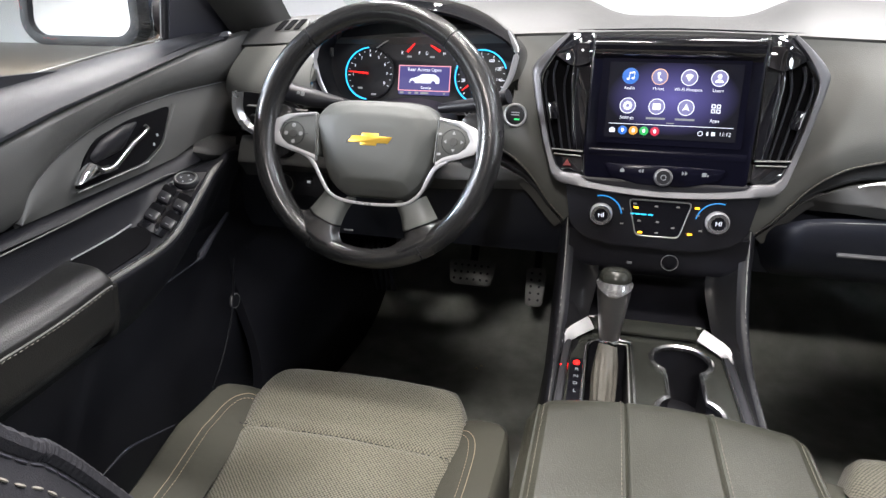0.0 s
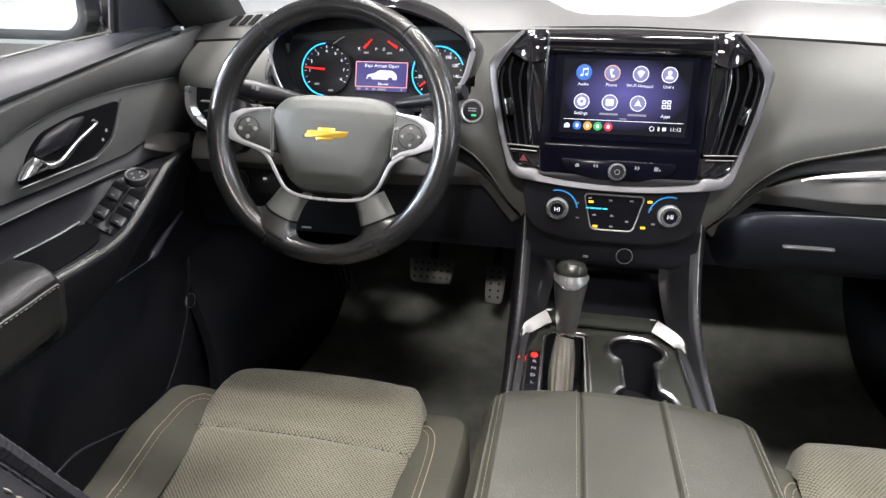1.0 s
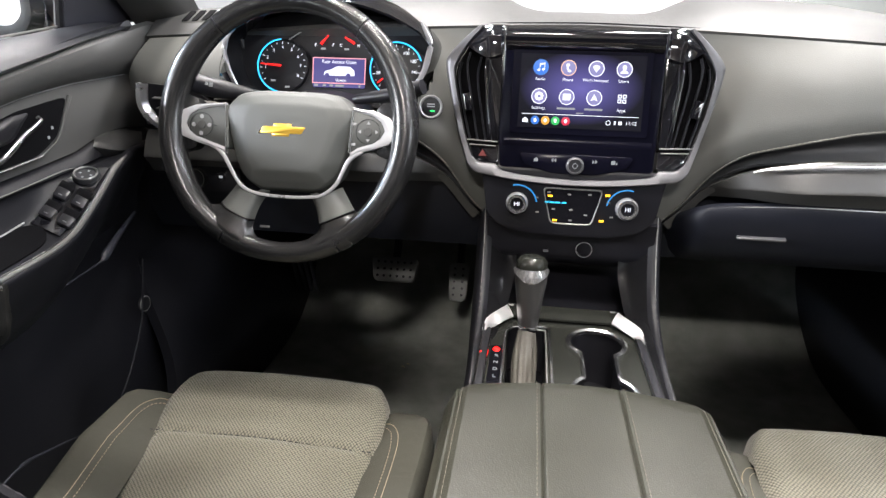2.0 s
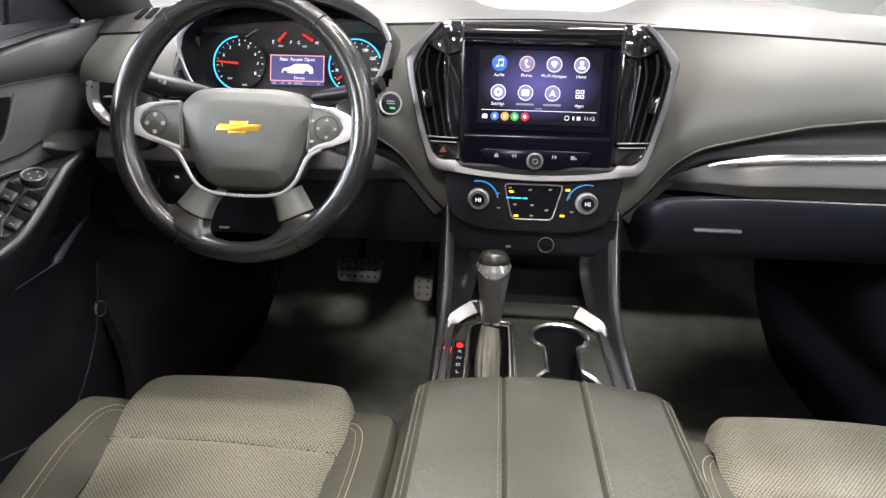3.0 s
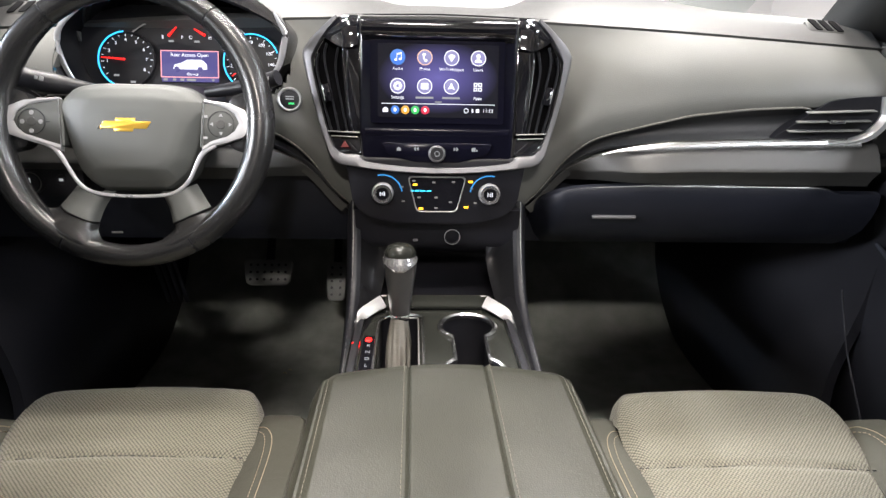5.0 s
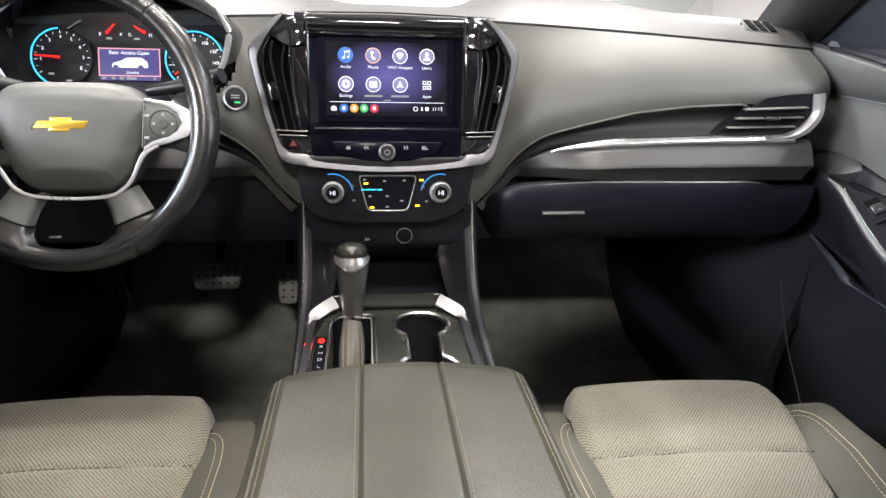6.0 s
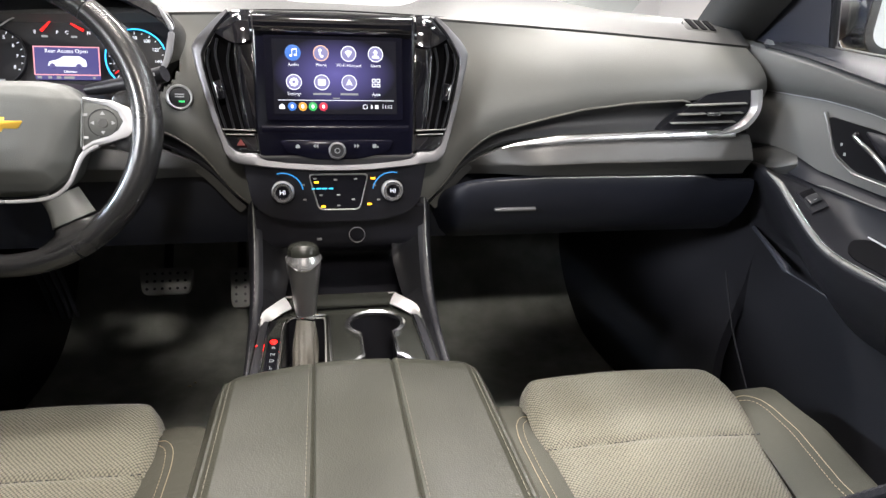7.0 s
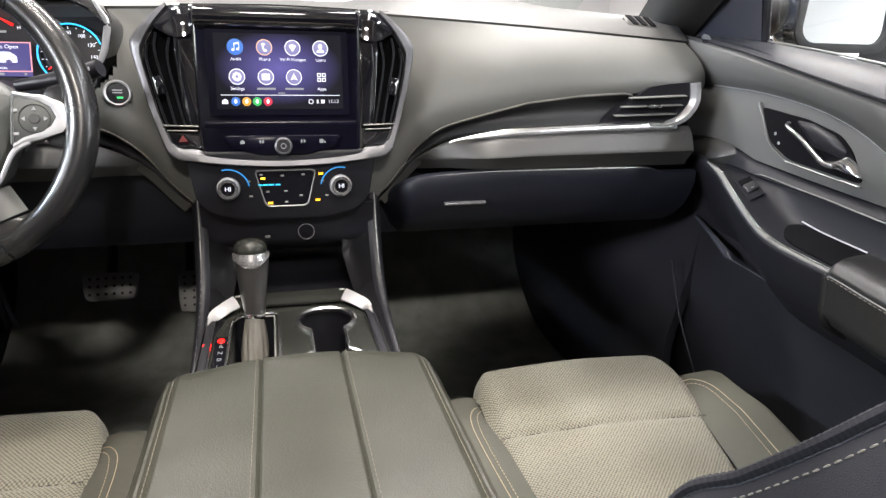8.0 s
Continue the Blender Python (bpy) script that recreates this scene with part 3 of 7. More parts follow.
# corner vents
for sx in (-1, 1):
    vb = part("corner_vent", plate(rounded([(sx * x, z) for x, z in ((0.518, 0.757), (0.580, 0.802), (0.602, 0.8175), (0.640, 0.8235), (0.690, 0.8265), (0.694, 0.797), (0.662, 0.757))], 0.008), 0.03, plane_pose((0, 0.963, 0), 0)), BLACK, dash, "black corner air vent")
    for x0, z0, x1, z1 in ((0.564, 0.8000, 0.672, 0.8045), (0.551, 0.7855, 0.667, 0.7890), (0.540, 0.7710, 0.656, 0.7742)):
        part("slat", box(x1 - x0, 0.010, 0.0017, Matrix.Translation((sx * (x0 + x1) / 2, 0.958, (z0 + z1) / 2)) @ pose(0, 0, 0, 8, -sx * math.degrees(math.atan2(z1 - z0, x1 - x0)), 0), 0.0006), LEDGE, vb)
    part("tab", box(0.024, 0.012, 0.006, pose(sx * 0.608, 0.950, 0.7875), 0.002), CHROME, vb, "chrome vent tab")
    path = spline([(0.606, 0.7550, 0), (0.622, 0.7548, 0), (0.638, 0.7552, 0), (0.660, 0.7610, 0), (0.679, 0.7735, 0), (0.6915, 0.795, 0), (0.6885, 0.826, 0)], 48)
    band = []
    for i, p in enumerate(path):
        t = (path[min(i + 1, 48)] - path[max(i - 1, 0)]).normalized()
        o = Vector((t.y, -t.x))
        w = lines(((0, 0.0095), (16, 0.0105), (24, 0.0125), (32, 0.0160), (48, 0.0165)), i)
        a2, c2, b2 = (Vector((p.x, p.y)) + o * w * f for f in (-0.5, -0.05, 0.5))
        band.append([Vector((sx * a2.x, 0.966, a2.y)), Vector((sx * a2.x, 0.960, a2.y)), Vector((sx * c2.x, 0.9535, c2.y)), Vector((sx * b2.x, 0.955, b2.y)), Vector((sx * b2.x, 0.966, b2.y))])
    part("trim", grid_mesh(band, 0.003, flip=sx > 0), TRIM, vb, "chrome vent trim")
    # demister vent set into the top pad
    c0, c1 = top_point(sx * 0.655, 0.045), top_point(sx * 0.655, 0.105)
    l0, l1 = top_point(sx * 0.655 - 0.03, 0.075), top_point(sx * 0.655 + 0.03, 0.075)
    v = (c1 - c0).normalized()
    u = ((l1 - l0) - v * (l1 - l0).dot(v)).normalized()
    dm = Matrix((u, v, u.cross(v))).transposed().to_4x4()
    dm.translation = (c0 + c1) / 2 + u.cross(v) * 0.0030
    dm = dm @ pose(0, 0, 0, 20, 0, 0)
    dv = part("demister_vent", plate(rounded([(-0.034, -0.0165), (0.034, -0.0165), (0.030, 0.0165), (-0.030, 0.0165)], 0.010), 0.010, dm @ pose(0, 0, -0.0012), 0.0012), PAD_TOP, dash, "grey demister vent")
    for k in range(3):
        part("slot", plate(rounded([(-0.009, 0.013), (0.001, -0.013), (0.012, -0.013), (0.003, 0.013)] if sx > 0 else [(0.009, 0.013), (-0.001, -0.013), (-0.012, -0.013), (-0.003, 0.013)], 0.002, 2), 0.003, dm @ pose((k - 1) * 0.0185, 0, 0.0012)), PIT, dv)

# ---- centre stack ----
stack = thing("centre_stack", "gloss black centre stack with satin silver surround and air vents", "centre stack", (0, 0.95, 0.70))
SP = plane_pose((-0.002, 0.967, 0.827), 9.8)


def on(m, x, y, z=0.0):
    return m @ Matrix.Translation((x, y, z))


# right half of the silver surround, from its upper tip to the middle of its foot: outer and inner edge
OUTER = [(0.1505, 0.1035), (0.174, 0.083), (0.1955, 0.0595), (0.1985, 0.038), (0.182, -0.034), (0.1660, -0.093), (0.1600, -0.108), (0.148, -0.1175), (0.128, -0.1215), (0.110, -0.1243), (0.055, -0.1295), (0, -0.1315)]
INNER = [(0.1490, 0.0985), (0.1680, 0.0755), (0.1842, 0.0485), (0.1862, 0.0270), (0.1720, -0.040), (0.1590, -0.085), (0.1530, -0.0945), (0.143, -0.1015), (0.121, -0.1035), (0.107, -0.1135), (0.055, -0.1200), (0, -0.1220)]
inner = [(-0.152, 0.0995), (-0.186, 0.040), (-0.1845, 0.020), (-0.1595, -0.095), (-0.143, -0.108), (-0.116, -0.115), (0.116, -0.115), (0.143, -0.108), (0.1595, -0.095), (0.1845, 0.020), (0.186, 0.040), (0.152, 0.0995)]
# the surround sweeps ahead at its shoulders
def both_halves(pts, n):
    return spline([(-x, y, 0) for x, y in pts] + [(x, y, 0) for x, y in pts[-2::-1]], n)


ring_rows = []
for a, b in zip(both_halves(OUTER, 154), both_halves(INNER, 154)):
    ring_rows.append([a.lerp(b, f) + Vector((0, 0, z)) for f, z in ((0.0, -0.022), (0.0, -0.001), (0.05, 0.0012), (0.16, 0.0024), (0.5, 0.0022), (0.92, 0.0014), (1.0, 0.0), (1.0, -0.022))])
ring = grid_mesh(ring_rows)
bmesh.ops.recalc_face_normals(ring, faces=ring.faces)


def sweep(bm):
    for v in bm.verts:
        far = max(0.0, abs(v.co.x) - 0.118)
        dz = far * far * 3.2 + max(0.0, v.co.y - 0.05) * 0.25 * (far > 0) - max(0.0, -v.co.y - 0.06) * 0.22
        v.co.z -= dz
        v.co.x *= 1 + dz / 0.98
        v.co.y = 0.07 + (v.co.y - 0.07) * (1 + dz / 0.98)
    bm.transform(SP)
    return bm


part("surround", sweep(ring), SURROUND, stack, "satin silver surround")
back = plate(rounded([(p[0] * 0.985, p[1] * 0.985) for p in inner], 0.02, 3), 0.05, Matrix.Translation((0, 0, -0.022)))
part("backing", sweep(back), BLACK, stack)
# centre face
part("face", plate(rounded([(-0.1145, 0.096), (-0.1150, 0.055), (-0.1165, -0.058), (-0.1120, -0.108), (-0.1035, -0.1135), (0.0, -0.1180), (0.1045, -0.1130), (0.1110, -0.106), (0.1130, -0.051), (0.1150, 0.060), (0.1150, 0.097)], 0.008), 0.014, on(SP, 0, 0, 0.004), 0.003), FRAME, stack, "gloss black face")
# brow of the screen
brow = [[(x, s, 0.006 + 0.016 * math.sin(s2 * math.pi)) for s, s2 in ((0.064, 0.0), (0.071, 0.3), (0.081, 0.5), (0.091, 0.35), (0.098, 0.0))] for x in (-0.113, -0.09, 0, 0.09, 0.110)]
bb = patch(brow, 24, 12, 0.004)
bb.transform(SP)
part("brow", bb, GLOSS, stack, "gloss black brow over the screen")
sill = [[(x, s, 0.004 + h) for s, h in ((-0.057, 0.0), (-0.063, 0.0025), (-0.070, 0.0025), (-0.077, 0.0))] for x in (-0.109, -0.06, 0, 0.06, 0.106)]
bb = patch(sill, 20, 9, 0.003, flip=True)
bb.transform(SP)
part("ledge", bb, FRAME, stack, "gloss black ledge under the screen")
for sx in (-1, 1):
    # air vent: a dark hollow with three curved fins and a slider
    vent = part("air_vent", sweep(plate([(sx * x, y) for x, y in ((0.134, 0.058), (0.168, 0.073), (0.184, 0.046), (0.186, 0.026), (0.166, -0.068), (0.128, -0.069))], 0.01, Matrix.Translation((0, 0, -0.014)))), PIT, stack, "black air vent")
    for ln in (((0.1350, 0.050), (0.1365, 0.010), (0.1330, -0.030), (0.1270, -0.066)), ((0.1490, 0.055), (0.1530, 0.024), (0.1440, -0.030), (0.1370, -0.066)), ((0.1655, 0.062), (0.1690, 0.040), (0.1620, 0.000), (0.1490, -0.066)), ((0.1775, 0.048), (0.1800, 0.027), (0.1720, -0.018), (0.1600, -0.066))):
        pts = [Vector((sx * q.x, q.y, -0.0055)) for q in spline([(a, b, 0) for a, b in ln], 14)]
        part("fin", sweep(tube(pts, 0.0065, 8, flat=0.22, up=(1, 0, 0))), FIN, vent)
    slider = part("tab", sweep(box(0.0115, 0.027, 0.010, pose(sx * 0.1650, -0.0105, 0.0, 0, 0, -sx * 12), 0.002)), GLOSS, vent, "gloss slider tab")
    part("tab_edge", sweep(box(0.0016, 0.023, 0.002, pose(sx * 0.1702, -0.0105, 0.0045, 0, 0, -sx * 12), 0.0006)), SATIN, slider)
    cap = patch([[(sx * 0.1165, 0.1035, -0.006), (sx * 0.136, 0.1025, -0.004), (sx * 0.1500, 0.0995, -0.006)], [(sx * 0.1165, 0.086, 0.006), (sx * 0.140, 0.086, 0.008), (sx * 0.162, 0.080, -0.001)], [(sx * 0.1165, 0.060, 0.003), (sx * 0.141, 0.054, 0.004), (sx * 0.1700, 0.071, -0.003)]], 14, 14, 0.006, flip=sx < 0)
    part("shoulder", sweep(cap), GLOSS, stack, "gloss black shoulder")
    part("inner_strip", sweep(plate(rounded([(sx * x, y) for x, y in ((0.1165, 0.062), (0.1425, 0.056), (0.1435, 0.038), (0.1370, -0.040), (0.1335, -0.0665), (0.1165, -0.0675))], 0.003, 2), 0.012, Matrix.Translation((0, 0, -0.001)), 0.0015)), GLOSS, stack, "gloss black strip beside the vent")
    part("foot_panel", sweep(plate(rounded([(sx * x, y) for x, y in ((0.1175, -0.0725), (0.1640, -0.0685), (0.1600, -0.088), (0.1545, -0.097), (0.146, -0.1005), (0.1165, -0.1025))], 0.005), 0.02, Matrix.Translation((0, 0, -0.004)), 0.002)), GLOSS, stack)
    part("foot_strip", sweep(box(0.047, 0.0022, 0.008, pose(sx * 0.1415, -0.0675, 0.0, 0, 0, sx * 4), 0.001)), LEDGE, stack)
    part("foot_strip", sweep(box(0.040, 0.0020, 0.004, pose(sx * 0.1405, -0.0745, 0.0, 0, 0, sx * 3), 0.0008)), LEDGE, stack)
tri = plate([(-0.146, -0.091), (-0.134, -0.091), (-0.140, -0.081)], 0.001, Matrix.Translation((0, 0, 0.0025)))
part("hazard_symbol", sweep(tri), glow("dim_red", (0.5, 0.02, 0.02), 0.3), stack)

# screen and its picture
part("screen_glass", plate(rounded([(-0.101, 0.068), (-0.101, -0.054), (0.097, -0.054), (0.097, 0.068)], 0.004), 0.004, on(SP, 0, 0, 0.0085)), FRAME, stack, "black display glass")
scr = part("display", plate([(-0.090, 0.060), (-0.090, -0.045), (0.088, -0.045), (0.088, 0.060)], 0.002, on(SP, 0, 0, 0.0092)), SCREEN, stack, "lit violet touch screen")
IZ = 0.0096
cols = (-0.0608, -0.0211, 0.0183, 0.0577)
for r, y in enumerate((0.041, 0.0)):
    for c, x in enumerate(cols):
        if (r, c) == (1, 3):
            for dx in (-1, 1):
                for dy in (-1, 1):
                    part("icon_square", frame_ring(rounded([(-0.0028, -0.0028), (0.0028, -0.0028), (0.0028, 0.0028), (-0.0028, 0.0028)], 0.001), rounded([(-0.0014, -0.0014), (0.0014, -0.0014), (0.0014, 0.0014), (-0.0014, 0.0014)], 0.0005), 0.0003, on(SP, x + dx * 0.0034, y + dy * 0.0034, IZ)), TEXT_WHITE, scr)
            continue
        fill = ICON_BLUE if (r, c) == (0, 0) else ICON_PURPLE
        edge = ICON_BLUE if (r, c) == (0, 0) else ICON_PEACH if (r, c) == (0, 1) else TEXT_WHITE
        part("icon", disc(0.0108, 0.0004, on(SP, x, y, IZ)), fill, scr)
        part("icon_ring", frame_ring(ellipse(0, 0, 0.0112, 0.0112), ellipse(0, 0, 0.0100, 0.0100), 0.0004, on(SP, x, y, IZ + 0.0003)), edge, scr)
        mk = on(SP, x, y, IZ + 0.0006)
        shapes = {
            (0, 0): [ellipse(-0.0030, -0.0040, 0.0021, 0.0017, 12), ellipse(0.0036, -0.0030, 0.0021, 0.0017, 12), [(-0.0017, -0.004), (-0.0009, -0.004), (-0.0009, 0.0050), (-0.0017, 0.0050)], [(0.0049, -0.003), (0.0057, -0.003), (0.0057, 0.0062), (0.0049, 0.0062)], [(-0.0017, 0.0030), (0.0057, 0.0042), (0.0057, 0.0065), (-0.0017, 0.0053)]],
            (0, 1): [ellipse(-0.0012, 0.0042, 0.0026, 0.0019, 12), ellipse(0.0012, -0.0042, 0.0026, 0.0019, 12), [(-0.0034, 0.0042), (-0.0010, 0.0042), (0.0002, -0.0040), (-0.0024, -0.0028)]],
            (0, 2): [[(0.0, -0.0055), (-0.0052, 0.0022), (-0.0034, 0.0042), (0.0, 0.0050), (0.0034, 0.0042), (0.0052, 0.0022)]],
            (0, 3): [ellipse(0, 0.0026, 0.0030, 0.0034, 16), [(-0.0056, -0.0058), (-0.0048, -0.0030), (-0.0022, -0.0014), (0.0022, -0.0014), (0.0048, -0.0030), (0.0056, -0.0058)]],
            (1, 1): [rounded([(-0.0056, -0.0046), (0.0056, -0.0046), (0.0056, 0.0046), (-0.0056, 0.0046)], 0.0018)],
            (1, 2): [[(-0.0052, -0.0044), (0.0, -0.0026), (0.0052, -0.0044), (0.0, 0.0056)]],
        }.get((r, c), [])
        for outline in shapes:
            part("icon_mark", plate(outline, 0.0003, mk), TEXT_WHITE, scr, smooth=False)
        if (r, c) == (1, 0):
            part("icon_mark", frame_ring([(0.0058 * (1 + 0.10 * (k % 4 < 2)) * math.cos(k / 32 * math.tau), 0.0058 * (1 + 0.10 * (k % 4 < 2)) * math.sin(k / 32 * math.tau)) for k in range(32)], ellipse(0, 0, 0.0023, 0.0023, 32), 0.0003, mk), TEXT_WHITE, scr, smooth=False)
for r, row in enumerate((("Audio", "Phone", "Wi-Fi Hotspot", "Users"), ("Settings", "", "", "Apps"))):
    for c, text in enumerate(row):
        y = (0.041, 0.0)[r] - 0.0165
        if text:
            words(text, 0.0062, on(SP, cols[c], y, IZ), TEXT_WHITE, scr)
        else:
            part("caption_bar", box(0.026, 0.0028, 0.0003, on(SP, cols[c], y, IZ)), TEXT_DIM, scr)
part("rule", box(0.168, 0.0009, 0.0003, on(SP, -0.0005, -0.0255, IZ)), TEXT_WHITE, scr)
part("page_mark", box(0.010, 0.0015, 0.0003, on(SP, -0.0005, -0.0225, IZ)), TEXT_DIM, scr)
part("home_symbol", plate([(-0.004, -0.0035), (0.004, -0.0035), (0.004, 0.001), (0, 0.004), (-0.004, 0.001)], 0.0003, on(SP, -0.079, -0.0345, IZ)), TEXT_WHITE, scr)
for x, mt in zip((-0.0645, -0.0495, -0.035, -0.020), (ICON_BLUE, ICON_ORANGE, ICON_GREEN, ICON_RED)):
    part("dock_icon", disc(0.0062, 0.0003, on(SP, x, -0.0345, IZ)), mt, scr)
    part("dock_mark", plate(ellipse(0, 0, 0.0022, 0.003, 10), 0.0003, on(SP, x, -0.0345, IZ + 0.0004)), TEXT_WHITE, scr)
part("status_ring", frame_ring(ellipse(0, 0, 0.0036, 0.0036, 18), ellipse(0, 0, 0.0026, 0.0026, 18), 0.0003, on(SP, 0.041, -0.0345, IZ)), TEXT_WHITE, scr)
words("11:12", 0.0072, on(SP, 0.0735, -0.0345, IZ), TEXT_WHITE, scr)
for x, w in ((0.0505, 0.0025), (0.058, 0.005)):
    part("status_bar", box(w, 0.0052, 0.0003, on(SP, x, -0.0345, IZ)), TEXT_WHITE, scr)

# button row and home knob
row = part("button_panel", plate(rounded([(-0.086, -0.083), (0.083, -0.083), (0.074, -0.100), (0.03, -0.111), (-0.035, -0.111), (-0.077, -0.100)], 0.008), 0.004, on(SP, 0, 0, 0.0095), 0.001), FRAME, stack, "dark button row")
def arrows(x, way):
    return [[(x + way * d, -0.0948), (x + way * d, -0.0882), (x + way * (d + 0.0032), -0.0915)] for d in (-0.0036, 0.0004)]


house = [[(-0.0620, -0.0945), (-0.0560, -0.0945), (-0.0560, -0.0912), (-0.0590, -0.0885), (-0.0620, -0.0912)]]
phone_mark = [[(0.0505, -0.0945), (0.0562, -0.0945), (0.0562, -0.0890), (0.0505, -0.0890)], [(0.0572, -0.0945), (0.0592, -0.0945), (0.0592, -0.0918), (0.0572, -0.0918)]]
for outline in house + arrows(-0.033, -1) + arrows(0.027, 1) + phone_mark:
    part("button_mark", plate(outline, 0.0004, on(SP, 0, 0, 0.0107)), TEXT_DIM, row, smooth=False)
kn = part("home_knob", lathe([(0.0128, 0.0), (0.0128, 0.010), (0.0120, 0.0125), (0.0100, 0.0135), (0.0095, 0.0125)], on(SP, -0.002, -0.0985, 0.009)), SURROUND, stack, "silver knob")
part("knob_face", lathe([(0.0, 0.0126), (0.0096, 0.0126)], on(SP, -0.002, -0.0985, 0.009)), BLACK, kn)
part("knob_mark", frame_ring(ellipse(0, 0, 0.004, 0.004, 18), ellipse(0, 0, 0.0031, 0.0031, 18), 0.0003, on(SP, -0.002, -0.0985, 0.0222)), TEXT_DIM, kn)

# ---- climate panel ----
CP = plane_pose((-0.004, 0.934, 0.672), 7)
clim = thing("climate_panel", "black climate panel with two chrome-ringed dials and lit buttons", "climate control", (0, 0.95, 0.63))
part("face", plate(rounded([(-0.1385, 0.055), (-0.131, 0.012), (-0.1265, -0.018), (-0.106, -0.037), (-0.06, -0.047), (0.06, -0.047), (0.104, -0.037), (0.1245, -0.018), (0.1295, 0.012), (0.1375, 0.055)], 0.012), 0.05, on(CP, 0, 0, -0.004), 0.004), CLIM, clim, "black panel")
part("keypad_frame", frame_ring(rounded([(-0.044, 0.026), (0.046, 0.026), (0.032, -0.029), (-0.030, -0.029)], 0.008), rounded([(-0.042, 0.024), (0.044, 0.024), (0.0305, -0.027), (-0.0285, -0.027)], 0.007), 0.004, on(CP, 0, 0, 0.001), 0.0008), LEDGE, clim, "thin silver frame")
pad = part("keypad", plate(rounded([(-0.041, 0.023), (0.043, 0.023), (0.030, -0.026), (-0.028, -0.026)], 0.007), 0.003, on(CP, 0, 0, 0.0008)), GLOSS, clim, "gloss key pad")
for x, w in ((-0.0365, 0.005), (-0.0290, 0.007), (-0.0205, 0.008), (-0.0110, 0.007)):
    part("cyan_line", box(w, 0.0022, 0.0005, on(CP, x, 0.004, 0.0012)), CYAN, pad)
for x, y in ((-0.032, 0.0135), (-0.023, -0.023), (0.052, 0.0185), (0.046, -0.0205)):
    part("amber_light", box(0.0068, 0.0032, 0.0008, on(CP, x, y, 0.0014), 0.0008), AMBER, clim)
for x, y in ((-0.034, 0.019), (-0.004, 0.017), (0.026, 0.018), (-0.026, -0.006), (0.0, -0.006), (0.022, -0.013), (0.0, -0.022), (-0.052, 0.010), (-0.050, -0.012), (0.054, 0.008), (0.060, -0.014)):
    part("key_mark", box(0.005, 0.0026, 0.0004, on(CP, x, y, 0.0014), 0.0002), LEDGE, clim)
for sx in (-1, 1):
    kx = sx * 0.081
    KM = on(CP, kx, 0, -0.002) @ Matrix.Scale(0.88, 4)
    dial = part("dial", lathe([(0.0188, 0.0), (0.0188, 0.006), (0.0172, 0.016), (0.0162, 0.0175)], KM, 36), SATIN, clim, "silver dial")
    part("dial_base", frame_ring(ellipse(0, 0, 0.0205, 0.0205, 36), ellipse(0, 0, 0.0190, 0.0190, 36), 0.003, KM @ pose(0, 0, 0.003), 0.001), PAD_DARK, dial, "dark ring")
    part("dial_ring", lathe([(0.0163, 0.0172), (0.0156, 0.0188), (0.0112, 0.0186), (0.0106, 0.0168)], KM, 36), BRUSHED, dial, "chrome ring")
    part("dial_face", lathe([(0.0, 0.0168), (0.0133, 0.0168)], KM), GLOSS, dial)
    words("HI", 0.0092, on(CP, kx, 0, 0.0134), TEXT_WHITE, dial)
    arc = [on(CP, kx - sx * 0.0295 * math.cos(a), 0.0295 * math.sin(a) - 0.002, 0.001).translation for a in [radians(10 + 95 * i / 16) for i in range(17)]]
    part("light_arc", tube(arc, 0.0010, 6), ARC_BLUE, clim, "blue lit arc")

# ---- lower stack behind the shifter ----
low = thing("lower_stack", "black storage bay with a power socket under the climate panel", "storage bay", (0, 0.95, 0.5))
part("socket_panel", patch([[(x, 0.955, 0.640), (x, 0.965, 0.60), (x, 0.972, 0.575), (x, 1.00, 0.555)] for x in (-0.13, -0.05, 0.05, 0.13)], 16, 12, 0.01, flip=True), MATT, low)
sock = part("socket", lathe([(0.0126, 0.0), (0.0126, 0.003), (0.0112, 0.003), (0.011, -0.015), (0.0, -0.015)], plane_pose((0.024, 0.966, 0.594), 0) @ pose(0, 0, 0.002)), BLACK, low)
part("socket_ring", frame_ring(ellipse(0, 0, 0.0128, 0.0128), ellipse(0, 0, 0.0119, 0.0119), 0.001, plane_pose((0.024, 0.9605, 0.594), 0)), SATIN, sock)
part("bay", patch([[(x, 0.985, 0.575), (x, 1.06, 0.56), (x, 1.08, 0.52), (x, 1.03, 0.497), (x, 0.935, 0.494)] for x in (-0.12, -0.04, 0.04, 0.12)], 12, 20, 0.008, flip=True), BLACK, low)
part("port", box(0.008, 0.002, 0.004, pose(-0.035, 0.9625, 0.588), 0.0006), TEXT_LIT, low)

# ---- instrument cluster ----
clus = thing("instrument_cluster", "black instrument cluster with blue-ringed dials and a lit display", "instrument cluster", (-0.40, 1.05, 0.78))
KP = plane_pose((-0.400, 1.055, 0.852), 14)
part("cluster_face", plate(rounded([(-0.175, 0.06), (-0.165, -0.05), (-0.10, -0.062), (0.10, -0.062), (0.155, -0.05), (0.168, 0.06), (0.08, 0.085), (-0.09, 0.085)], 0.02), 0.02, KP), BLACK, clus, "black dial face")


